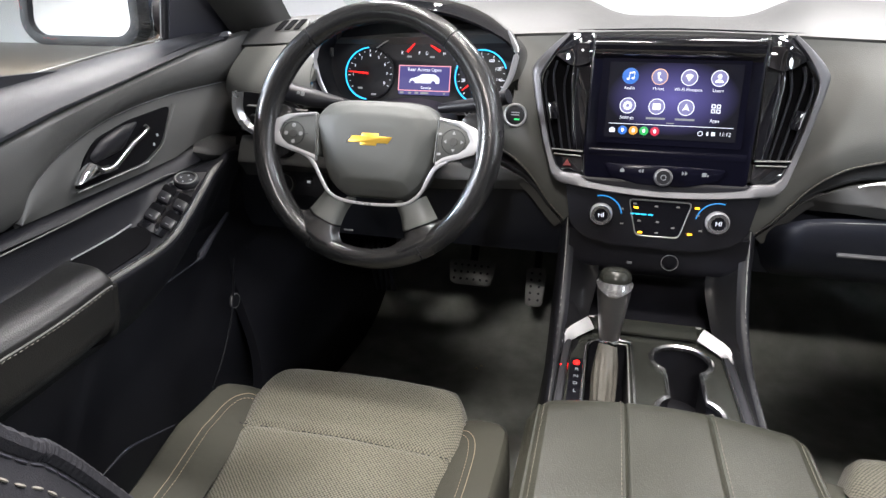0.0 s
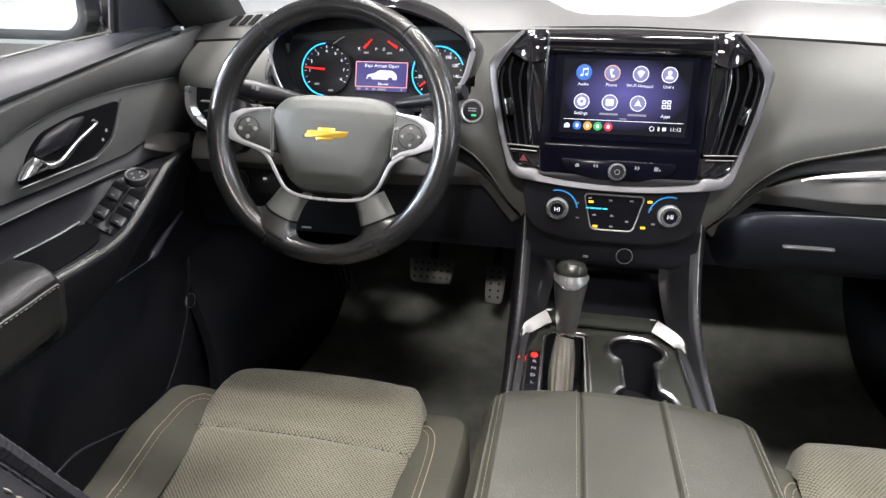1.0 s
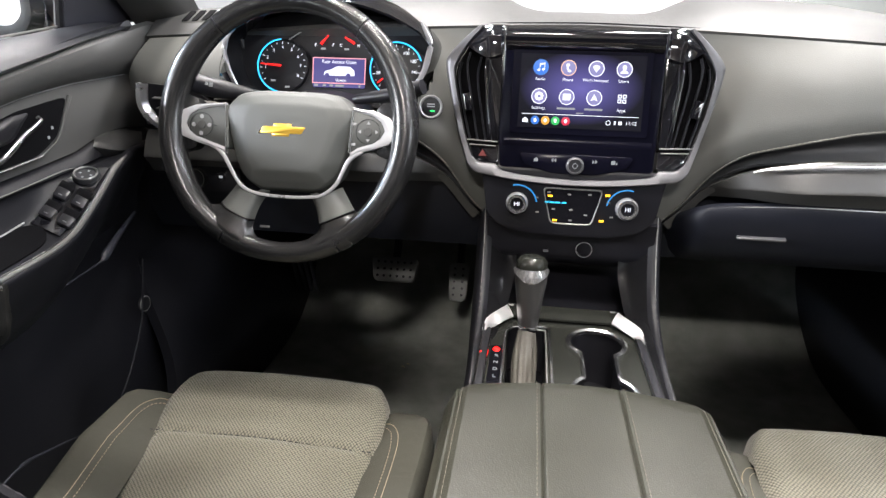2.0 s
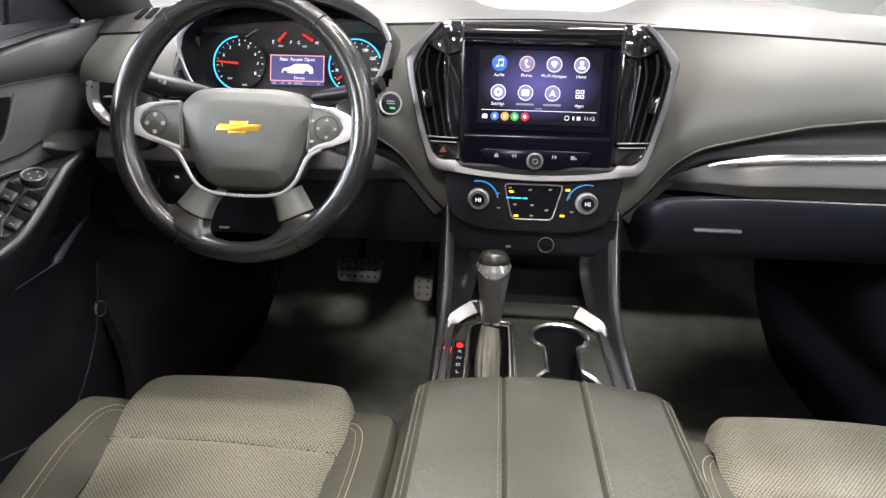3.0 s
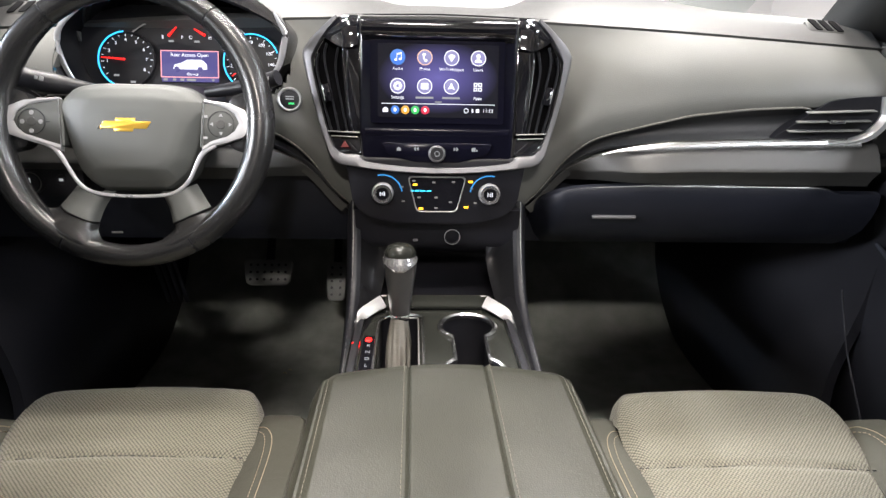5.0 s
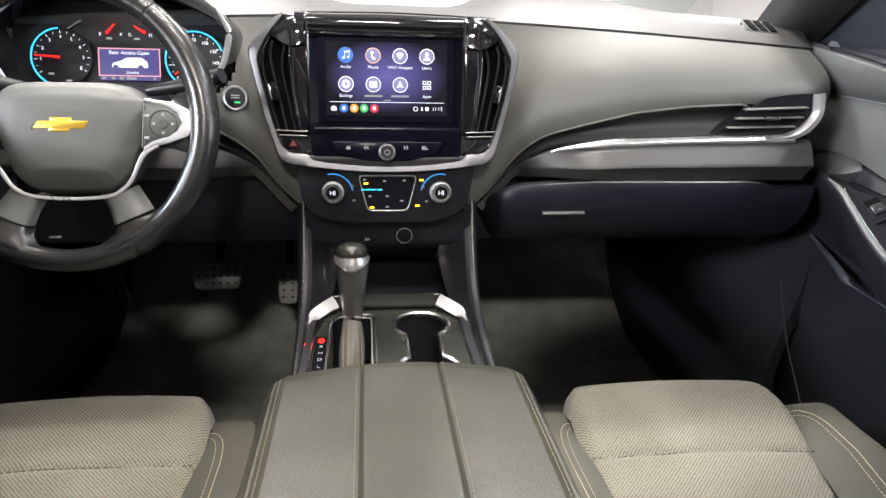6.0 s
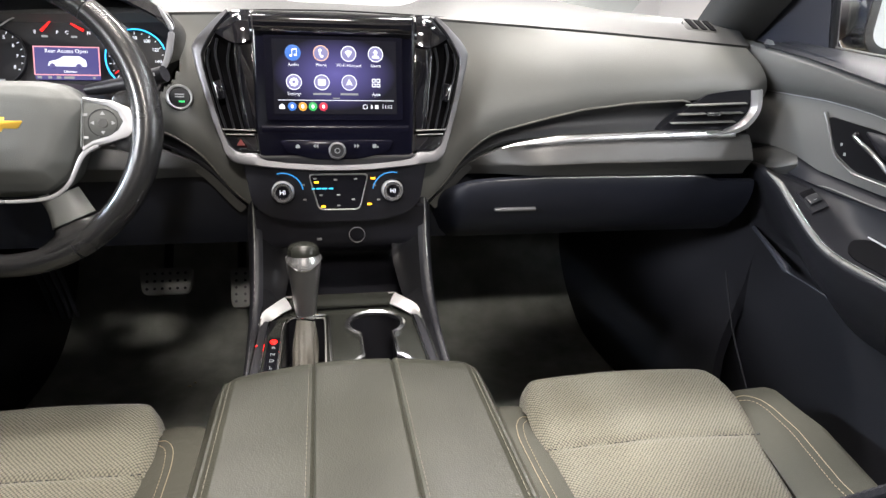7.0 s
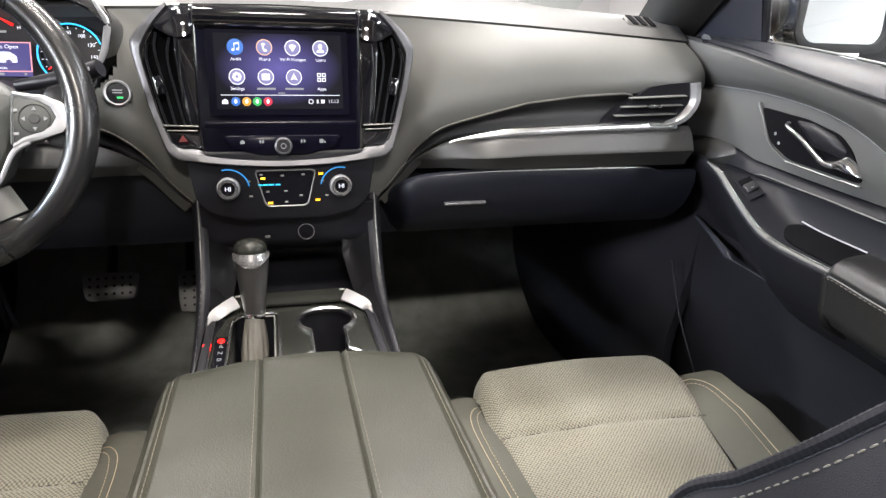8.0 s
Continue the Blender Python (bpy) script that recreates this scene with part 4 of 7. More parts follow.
def gauge(cx, cy, r, marks, needle, lit=(0, 360), start=225, sweep_deg=-270):
    g = part("gauge", frame_ring(ellipse(cx, cy, r, r, 48), ellipse(cx, cy, r * 0.93, r * 0.93, 48), 0.003, on(KP, 0, 0, 0.005), 0.001), PAD_DARK, clus, "round dial")
    part("gauge_face", disc(r * 0.93, 0.003, on(KP, cx, cy, 0.003), 40), BLACK, g)
    pts = [on(KP, cx + r * 0.99 * math.cos(a), cy + r * 0.99 * math.sin(a), 0.0065).translation for a in [radians(lit[0] + (lit[1] - lit[0]) * i / 30) for i in range(31)]]
    part("lit_ring", tube(pts, 0.0012, 6), RING_BLUE, g, "blue lit ring")
    n = len(marks)
    for i, text in enumerate(marks):
        a = radians(start + sweep_deg * i / max(1, n - 1))
        if text:
            words(text, r * 0.16, on(KP, cx + r * 0.70 * math.cos(a), cy + r * 0.70 * math.sin(a), 0.0045), TEXT_WHITE, g, "numeral")
        for f in (0, 0.5):
            b = a + radians(sweep_deg / max(1, n - 1)) * f
            if i == n - 1 and f:
                continue
            part("tick", box(r * (0.09 if not f else 0.05), 0.0008, 0.0004, on(KP, cx + r * 0.87 * math.cos(b), cy + r * 0.87 * math.sin(b), 0.0045) @ pose(0, 0, 0, 0, 0, math.degrees(b))), TEXT_WHITE, g)
    a = radians(needle)
    d = Vector((math.cos(a), math.sin(a), 0))
    base = Vector((cx, cy, 0.008))
    part("needle", tube([KP @ (base + d * r * (0.05 if cx < 0 else 0.45)), KP @ (base + d * r * 0.87)], [0.0018, 0.0008], 6), NEEDLE, g, "lit red needle")
    return g


gauge(-0.0885, 0.0, 0.0435, ("", "1", "2", "3", "4", "5", "6", "7", "8"), 176, (95, 265), 215, -245)
gauge(0.1045, 0.000, 0.0435, ("", "20", "40", "60", "80", "100", "120", "140", "160"), 217, (20, 265), 225, -265)
for cx, a, tx in ((-0.018, 48, ("E", "F")), (0.025, 150, ("C", "H"))):
    part("small_needle", tube([on(KP, cx - 0.009 * math.cos(radians(a)), 0.044 - 0.009 * math.sin(radians(a)), 0.005).translation, on(KP, cx + 0.010 * math.cos(radians(a)), 0.044 + 0.010 * math.sin(radians(a)), 0.005).translation], [0.0022, 0.001], 6), NEEDLE, clus, "lit red needle")
    for s, text in zip((-1, 1), tx):
        words(text, 0.007, on(KP, cx + s * 0.015, 0.036, 0.004), TEXT_WHITE, clus, "numeral")
part("arch", tube([on(KP, x, y, 0.004).translation for x, y, _ in spline([(-0.079, 0.043, 0), (-0.058, 0.056, 0), (-0.030, 0.0615, 0), (0.0, 0.063, 0), (0.040, 0.0625, 0), (0.075, 0.056, 0), (0.094, 0.044, 0)], 30)], 0.0012, 6), SATIN, clus, "thin silver arch")
cd = part("cluster_display", plate(rounded([(-0.036, 0.015), (-0.036, -0.032), (0.052, -0.032), (0.052, 0.015)], 0.002), 0.003, on(KP, 0, 0, 0.004)), CLUSTER_VIOLET, clus, "lit violet driver display")
part("display_border", frame_ring([(-0.037, 0.016), (-0.037, -0.026), (0.053, -0.026), (0.053, 0.016)], [(-0.0355, 0.0145), (-0.0355, -0.0245), (0.0515, -0.0245), (0.0515, 0.0145)], 0.001, on(KP, 0, 0, 0.0048)), CLUSTER_RED, cd)
words("Rear Access Open", 0.0078, on(KP, 0.008, 0.009, 0.0046), TEXT_WHITE, cd)
part("car_body", plate(rounded([(-0.022, -0.012), (-0.020, -0.005), (-0.008, -0.002), (0.0, 0.003), (0.022, 0.003), (0.030, -0.003), (0.031, -0.012)], 0.002), 0.0004, on(KP, 0.004, -0.001, 0.0046)), TEXT_WHITE, cd, "white car symbol")
for dx in (-0.012, 0.024):
    part("car_wheel", disc(0.0042, 0.0006, on(KP, dx, -0.013, 0.0049), 16), CLUSTER_VIOLET, cd)
words("Dismiss", 0.0058, on(KP, 0.012, -0.0205, 0.0046), TEXT_WHITE, cd)
for x, w in ((-0.030, 0.006), (-0.016, 0.005), (-0.004, 0.006), (0.010, 0.014), (0.044, 0.003)):
    part("display_bar", box(w, 0.0035, 0.0004, on(KP, x, -0.0292, 0.0047)), TEXT_DIM, cd)
for x, y in ((-0.105, -0.024), (-0.080, -0.034), (0.02, 0.03), (-0.02, 0.03)):
    part("dial_mark", box(0.008, 0.003, 0.0004, on(KP, x, y, 0.0045)), TEXT_DIM, clus)

# glossy hood over the dials
hood_in = spline([(-0.520, 1.0, 0.800), (-0.550, 1.003, 0.825), (-0.565, 1.005, 0.868), (-0.556, 1.008, 0.905), (-0.50, 1.012, 0.943), (-0.43, 1.012, 0.9535), (-0.36, 1.012, 0.9495), (-0.310, 1.012, 0.9375), (-0.273, 1.009, 0.922), (-0.248, 1.004, 0.908), (-0.2325, 1.0, 0.888), (-0.239, 0.998, 0.857), (-0.256, 0.995, 0.830), (-0.275, 0.995, 0.80)], 66)


def pad_face(p):
    """The point of the soft pad behind p."""
    zg, zs = gap_z(p.x) - 0.004, seam_z(p.x)
    return pad_point(p.x, max(0.0, min(1.0, (zg - p.z) / (zg - zs)))).y


hood_rows = []
for p in hood_in:
    o = (p - Vector((-0.40, p.y, 0.86))).normalized()
    lip = p + o * (0.006 + 0.010 * max(0.0, o.z))
    root = p + o * (0.011 + 0.011 * max(0.0, o.z))
    hood_rows.append([p + Vector((0, 0.16, 0)) - o * 0.010, p + Vector((0, 0.05, 0)) - o * 0.003, p, p + Vector((0, -0.002, 0)) + o * 0.004, p + Vector((0, 0.003, 0)) + o * 0.005, Vector((lip.x, min(lip.y + 0.012, pad_face(lip) - 0.002), lip.z)), Vector((root.x, pad_face(root) + 0.004, root.z)), Vector((root.x, pad_face(root) + 0.05, root.z))])
part("hood", grid_mesh(hood_rows, 0.003), GLOSS, clus, "gloss black hood")
right_trim = spline([(-0.2455, 0.9985, 0.9270), (-0.2375, 0.9975, 0.912), (-0.2310, 0.9965, 0.8965), (-0.2345, 0.9955, 0.875), (-0.2400, 0.9945, 0.856), (-0.2500, 0.9925, 0.838), (-0.2650, 0.9920, 0.815)], 24)
for line in ([p + Vector((0, -0.003, 0)) for p in hood_in[:21]], right_trim):
    n = len(line) - 1
    part("hood_trim", tube(line, [0.0010 + 0.0022 * math.sin(math.pi * (i + 0.5) / (n + 1)) for i in range(n + 1)], 8, flat=1.5), SATIN, clus, "satin silver side trim")
part("column_shroud", patch([[(-0.485, y, 0.785 - d), (-0.45, y, 0.800 - d), (-0.41, y, 0.803 - d), (-0.37, y, 0.800 - d), (-0.335, y, 0.785 - d), (-0.33, y, 0.74 - d), (-0.41, y, 0.71 - d), (-0.49, y, 0.74 - d), (-0.485, y, 0.785 - d)] for y, d in ((0.90, 0.01), (0.95, 0.0), (1.03, -0.015))], 10, 36), BLACK, clus, "black column shroud")

# start button
start = thing("start_button", "round black start button with chrome ring and green light", "button", (-0.226, 0.985, 0.803))
BP = plane_pose((-0.229, 0.996, 0.802), 12) @ pose(0, 0, 0, 0, 10, 0) @ Matrix.Scale(0.9, 4)
part("ring", lathe([(0.0205, -0.01), (0.0205, 0.004), (0.0190, 0.006), (0.0165, 0.005), (0.016, 0.002)], BP), SATIN, start, "satin ring")
part("cap", lathe([(0.0, 0.004), (0.015, 0.004), (0.016, 0.0)], BP), BLACK, start)
part("green_light", box(0.009, 0.0028, 0.0006, on(BP, 0.003, -0.007, 0.0045)), GREEN, start)
for dy in (0.0045, 0.0005):
    part("mark", box(0.014, 0.0018, 0.0004, on(BP, 0, dy, 0.0042)), TEXT_DIM, start)

# ---- steering wheel ----
W = plane_pose((-0.4145, 0.858, 0.7905), 16.5)
wheel = thing("steering_wheel", "black leather steering wheel with silver spokes and buttons", "steering wheel", (-0.4165, 0.860, 0.60))
RX, RY, DROP = 0.1708, 0.1760, -0.0075
THICK = ((52, 0.0158), (90, 0.0150), (128, 0.0158), (150, 0.0183), (205, 0.0185), (235, 0.0165), (270, 0.0145), (305, 0.0165), (335, 0.0185), (390, 0.0183), (412, 0.0158))
seams = (52.0, 128.0, 241.5, 298.5)


def rim_point(a, inset=0.0, lift=0.0):
    """A point of the slightly flattened rim at a degrees."""
    return W @ Vector((0.0020 + (RX - inset) * math.cos(radians(a)), DROP + (RY - inset) * math.sin(radians(a)), lift))


def rim_arc(a0, a1, n):
    return [rim_point(a0 + (a1 - a0) * i / n) for i in range(n + 1)]


WZ = (W.to_3x3() @ Vector((0, 0, 1)))
for a0, a1, n in ((52.4, 127.6, 24), (128.4, 241.1, 34), (241.9, 298.1, 22), (298.9, 411.6, 34)):
    part("rim", tube(rim_arc(a0, a1, n), [lines(THICK, a0 + (a1 - a0) * i / n) for i in range(n + 1)], 18, flat=1.0, up=WZ), WHEEL, wheel, "worn black leather rim")
for a in seams:
    part("rim_ring", tube(rim_arc(a - 0.25, a + 0.25, 2), lines(THICK, a) - 0.0004, 16, up=WZ), PAD_DARK, wheel)
stitch_line = [rim_point(a, 0.0166, 0.003) for a in range(128, 240, 2)]
stitches(stitch_line, 0.004, 0.003, 0.0006, PAD_DARK, wheel, WZ)
stitch_line = [rim_point(a, 0.0166, 0.003) for a in range(301, 411, 2)]
stitches(stitch_line, 0.004, 0.003, 0.0006, PAD_DARK, wheel, WZ)

# airbag hub: domed cushion
hub_out = rounded([(-0.095, 0.018), (-0.078, 0.040), (-0.045, 0.0455), (0.045, 0.0455), (0.078, 0.040), (0.095, 0.018), (0.0965, 0.0), (0.087, -0.036), (0.074, -0.073), (0.047, -0.096), (-0.047, -0.096), (-0.074, -0.073), (-0.087, -0.036), (-0.0965, 0.0)], 0.012, 4)


def cushion(outline, depth, dome, m, rings=7):
    """A domed pad over an outline, with rounded sides."""
    bm = bmesh.new()
    c = sum((Vector(p) for p in outline), Vector((0, 0))) / len(outline)
    loops = []
    for f, z in ((1.0, -depth), (1.0, -depth * 0.35), (0.985, -0.15 * depth), (0.95, 0.0), (0.85, dome * 0.35), (0.65, dome * 0.75), (0.35, dome * 0.97)):
        loops.append([bm.verts.new(((Vector(p) - c) * f + c).to_3d() + Vector((0, 0, z))) for p in outline])
    n = len(outline)
    for a, b in zip(loops, loops[1:]):
        for i in range(n):
            bm.faces.new([a[i], a[(i + 1) % n], b[(i + 1) % n], b[i]])
    top = bm.verts.new((c.x, c.y, dome))
    for i in range(n):
        bm.faces.new([loops[-1][i], loops[-1][(i + 1) % n], top])
    bmesh.ops.recalc_face_normals(bm, faces=bm.faces)
    bm.transform(m)
    return bm


hub_bm = cushion(hub_out, 0.035, 0.012, Matrix(), 7)
bmesh.ops.subdivide_edges(hub_bm, edges=hub_bm.edges[:], cuts=5, use_grid_fill=True)
for v in hub_bm.verts:
    # a shield-shaped face with a crease, falling away to the foot and the sides
    half = lines(((-0.10, 0.030), (-0.0685, 0.046), (-0.055, 0.0565), (-0.036, 0.0625), (-0.010, 0.074), (0.05, 0.12)), v.co.y)
    out = max(0.0, -0.0675 - v.co.y, (abs(v.co.x) - half) * 0.85)
    v.co.z -= 0.42 * math.sqrt(out * out + 0.0015 ** 2) - 0.42 * 0.0015 + max(0.0, v.co.y - 0.02) * 0.25
hub_bm.transform(on(W, 0.0065, 0, 0.003))
hub = part("airbag_cover", hub_bm, HUB, wheel, "grey vinyl airbag cover")
# silver trim round the hub foot and the side spokes
foot = spline([(-0.106, -0.0355, 0.002), (-0.0955, -0.0415, 0.003), (-0.0860, -0.052, 0.003), (-0.0785, -0.065, 0.002), (-0.0635, -0.089, 0.0), (-0.045, -0.100, -0.001), (-0.02, -0.1035, -0.002), (0.012, -0.1045, -0.002), (0.040, -0.103, -0.002), (0.060, -0.0985, -0.001), (0.0775, -0.084, 0.0), (0.0875, -0.065, 0.002), (0.0945, -0.0510, 0.003), (0.1025, -0.0425, 0.003), (0.114, -0.0355, 0.002)], 60)
part("hub_trim", tube([W @ Vector(p) for p in foot], [0.0024 + 0.0016 * abs(i / 30 - 1) ** 2 for i in range(61)], 8, up=WZ, flat=0.7), SATIN, wheel, "satin silver hub trim")
for sx in (-1, 1):
    ring_out = [(sx * x, y) for x, y in ((0.0935 + 0.0065 * sx, 0.0235), (0.110, 0.0215), (0.132, 0.0190), (0.151, 0.0110), (0.1635, -0.0075), (0.151, -0.0250), (0.130, -0.0325), (0.110, -0.0380), (0.0910 + 0.0065 * sx, -0.0465))]
    ring_in = [(sx * x, y) for x, y in ((0.0935 + 0.0065 * sx, 0.0190), (0.110, 0.0165), (0.127, 0.0125), (0.139, 0.0055), (0.1450, -0.0070), (0.139, -0.0180), (0.126, -0.0255), (0.108, -0.0315), (0.0905 + 0.0065 * sx, -0.0390))]
    part("spoke_trim", frame_ring(ring_out, ring_in, 0.008, on(W, 0, 0, 0.0045), 0.0015), SATIN, wheel, "flat satin silver spoke trim")
    spoke = part("spoke", plate(rounded([(sx * x, y) for x, y in ((0.090 + 0.0065 * sx, 0.022), (0.128, 0.014), (0.140, 0.005), (0.146, -0.010), (0.140, -0.021), (0.125, -0.030), (0.0870 + 0.0065 * sx, -0.041))], 0.004), 0.030, on(W, 0, 0, 0.0025), 0.003), HUB, wheel, "grey spoke with buttons")
    part("bridge", plate(rounded([(sx * 0.130, 0.030), (sx * 0.172, 0.040), (sx * 0.172, -0.050), (sx * 0.130, -0.040)], 0.012), 0.022, on(W, 0, 0, -0.004), 0.004), WHEEL, wheel)
    cxx, cyy = sx * 0.1215, -0.009
    part("button_ring", frame_ring(ellipse(cxx, cyy, 0.0175, 0.0175, 32), ellipse(cxx, cyy, 0.0166, 0.0166, 32), 0.001, on(W, 0, 0, 0.0050)), BLACK, spoke)
    part("centre_button", disc(0.0060, 0.002, on(W, cxx, cyy, 0.0056), 20), ROLL, spoke)
    for a in range(4):
        bx, by = cxx + 0.0118 * math.cos(a * math.pi / 2), cyy + 0.0118 * math.sin(a * math.pi / 2)
        if sx > 0:
            part("button_mark", plate([(0.0026, 0.0), (-0.0016, 0.0026), (-0.0016, -0.0026)], 0.0008, on(W, bx, by, 0.0053) @ pose(0, 0, 0, 0, 0, 90 * a)), TEXT_LIT, spoke)
        else:
            part("button_mark", disc(0.0030, 0.0008, on(W, bx, by, 0.0053), 14), TEXT_LIT, spoke)
    for y in ((0.001, -0.027) if sx > 0 else (-0.009,)):
        part("button_mark", box(0.0065, 0.0036 if sx > 0 else 0.0012, 0.0006, on(W, sx * 0.101, y, 0.0050), 0.0003), TEXT_LIT if sx > 0 else BLACK, spoke)
    # lower spokes, flaring into the rim below a dark joint
    sh = 0.011 if sx > 0 else 0.0
    lowp = [[(sx * 0.024, -0.098, -0.016), (sx * 0.036, -0.118, -0.012), (sx * 0.0425, -0.139, -0.008)], [(sx * 0.036, -0.099, -0.003), (sx * 0.046, -0.118, 0.0), (sx * 0.052, -0.137, 0.005)], [(sx * 0.060, -0.093, -0.003), (sx * 0.070, -0.110, 0.0), (sx * 0.077, -0.126, 0.005)], [(sx * 0.072, -0.086, -0.016), (sx * 0.084, -0.104, -0.012), (sx * 0.093, -0.117, -0.008)]]
    part("lower_spoke", patch([[W @ (Vector(p) + Vector((sh, 0, 0))) for p in r] for r in lowp], 16, 12, 0.010, flip=sx > 0), HUB, wheel, "grey lower spoke")
    flare = [[(sx * 0.0430, -0.141, -0.010), (sx * 0.0430, -0.152, -0.004), (sx * 0.036, -0.166, -0.002), (sx * 0.020, -0.172, 0.0)], [(sx * 0.053, -0.139, 0.005), (sx * 0.056, -0.152, 0.010), (sx * 0.054, -0.168, 0.015), (sx * 0.046, -0.180, 0.015)], [(sx * 0.078, -0.128, 0.005), (sx * 0.086, -0.138, 0.010), (sx * 0.094, -0.148, 0.015), (sx * 0.100, -0.155, 0.014)], [(sx * 0.094, -0.119, -0.010), (sx * 0.104, -0.122, -0.004), (sx * 0.118, -0.120, -0.002), (sx * 0.130, -0.112, 0.0)]]
    flare = [[Vector(p) * (1 - 0.004 * max(0.0, Vector(p[:2]).length - 0.15) / 0.03 / 0.18) - Vector((0, 0, 0.0010)) for p in r] for r in flare]
    part("rim_flare", patch([[W @ (p + Vector((sh * (0.2 + 0.8 * (j < 2)), 0, 0))) for j, p in enumerate(r)] for r in flare], 16, 12, 0.008, flip=sx > 0), WHEEL, wheel, "leather flare of the rim")
    part("spoke_seam", tube([W @ (Vector(p) + Vector((sh, 0, 0))) for p in spline([(sx * 0.043, -0.140, -0.008), (sx * 0.0525, -0.138, 0.0045), (sx * 0.0775, -0.127, 0.0045), (sx * 0.0935, -0.118, -0.008)], 14)], 0.0013, 6), PIT, wheel)
part("mark", box(0.007, 0.0016, 0.0005, on(W, 0.003, -0.044, 0.0135), 0.0002), PAD_DARK, hub)
part("mark", box(0.022, 0.0030, 0.0005, on(W, 0.003, -0.053, 0.0130), 0.0002), PAD_DARK, hub)
# badge: a gold slanted cross with a silver edge
cross = [(-0.0155, 0.0095), (0.0165, 0.0095), (0.0150, 0.0045), (0.0400, 0.0045), (0.0330, -0.0065), (0.0130, -0.0065), (0.0120, -0.0110), (-0.0175, -0.0110), (-0.0160, -0.0065), (-0.0390, -0.0065), (-0.0320, 0.0045), (-0.0140, 0.0045)]
bz = on(W, 0.002, -0.012, 0.0150) @ Matrix.Diagonal((0.86, 0.92, 1, 1))
part("badge_edge", plate(rounded([(x * 1.07, y * 1.16) for x, y in cross], 0.002, 2), 0.004, bz @ pose(0, 0, -0.0006)), CHROME, hub, "silver-edged gold badge")
part("badge", plate(rounded([(x * 0.97, y * 0.93) for x, y in cross], 0.0015, 2), 0.004, bz, 0.0008), GOLD, hub)

# stalks
for sx, y0 in ((-1, 0.828), (1, 0.826)):
    st = thing("column_stalk", "black control stalk with white symbols behind the wheel", "stalk", (-0.41 + sx * 0.10, 0.93, 0.815))
    p0, p1, p2 = Vector((-0.41 + sx * 0.075, 0.945, 0.815)), Vector((-0.41 + sx * 0.135, 0.925, 0.826)), Vector((-0.41 + sx * (0.190 if sx < 0 else 0.182), 0.915, 0.840))
    part("lever", tube(spline([p0, p1, p2], 14), [0.009 + (0.0090 if sx < 0 else 0.0045) * min(1, i / 6) for i in range(15)], 14, flat=0.8), BLACK, st)
    if sx > 0:
        part("legend", box(0.016, 0.003, 0.014, pose(-0.287, 0.926, 0.815, 10, 0, -15), 0.001), SATIN, st, "pale legend plate")
        for lx in (-0.004, 0.003):
            part("legend_mark", box(0.004, 0.001, 0.006, pose(-0.287 + lx, 0.9242, 0.814, 10, 0, -15), 0.0003), BLACK, st)
    along = (p2 - p1).normalized()
    face = Vector((0.42, -0.86, 0.28))
    face = (face - along * face.dot(along)).normalized()
    sm = Matrix((along, face.cross(along), face)).transposed().to_4x4()
    for f, w in ((0.15, 0.012), (0.68, 0.020)):
        sm.translation = p1 * (1 - f) + p2 * f + face * (0.0182 if sx < 0 else 0.0137)
        part("symbol", box(w * 0.45, 0.006, 0.002, sm @ pose(-w * 0.3, 0, 0), 0.0004), TEXT_LIT, st)
        part("symbol", box(w * 0.35, 0.0045, 0.002, sm @ pose(w * 0.25, 0, 0), 0.0004), TEXT_LIT, st)

# headlamp switch
hs = thing("headlamp_switch", "black rotary headlamp switch beside the column", "switch", (-0.585, 0.955, 0.68))
HP = plane_pose((-0.585, 0.951, 0.683), 6)
part("panel", plate(rounded([(-0.052, 0.026), (-0.050, -0.024), (0.050, -0.026), (0.052, 0.020)], 0.008), 0.02, HP, 0.002), PAD_DARK, hs)
part("knob", lathe([(0.0165, 0.0), (0.016, 0.010), (0.014, 0.013), (0.0, 0.013)], on(HP, -0.020, -0.004, 0.001)), BLACK, hs)
part("knob_edge", lathe([(0.0150, 0.0122), (0.0158, 0.0128), (0.0164, 0.0118)], on(HP, -0.020, -0.004, 0.001), 28), LEDGE, hs)
part("knob_mark", box(0.003, 0.009, 0.0005, on(HP, -0.020, -0.001, 0.0145)), TEXT_DIM, hs)
part("wheel_mark", disc(0.008, 0.003, on(HP, 0.020, 0.0, 0.003), 18), BLACK, hs)
part("symbol", box(0.006, 0.004, 0.0004, on(HP, 0.020, 0.0, 0.0035)), TEXT_DIM, hs)

# pedals
def pedal(name, label, cx, cy, cz, w, h, tilt, yaw):
    p = thing(name, label, "pedal", (cx, cy, cz))
    m = Matrix.Translation((cx, cy, cz)) @ pose(0, 0, 0, 90 - tilt, 0, 0) @ pose(0, 0, 0, 0, 0, yaw)
    part("pad", plate(rounded([(-w / 2, h / 2), (-w / 2 * 0.86, -h / 2), (w / 2 * 0.86, -h / 2), (w / 2, h / 2)], 0.014), 0.014, m, 0.003), RUBBER, p, "grey rubber pad with studs")
    nx, nz = max(2, round(w / 0.019)), max(2, round(h / 0.019))
    for i in range(nx):
        for j in range(nz):
            x, y = (i - (nx - 1) / 2) * w * 0.84 / nx, (j - (nz - 1) / 2) * h * 0.86 / nz
            part("stud", disc(0.0032, 0.002, on(m, x, y, 0.0028), 8), BLACK, p)
    part("arm", tube([Vector((cx, cy + 0.012, cz)), Vector((cx, cy + 0.10, cz + 0.12)), Vector((cx, cy + 0.14, cz + 0.30))], 0.010, 8), BLACK, p)


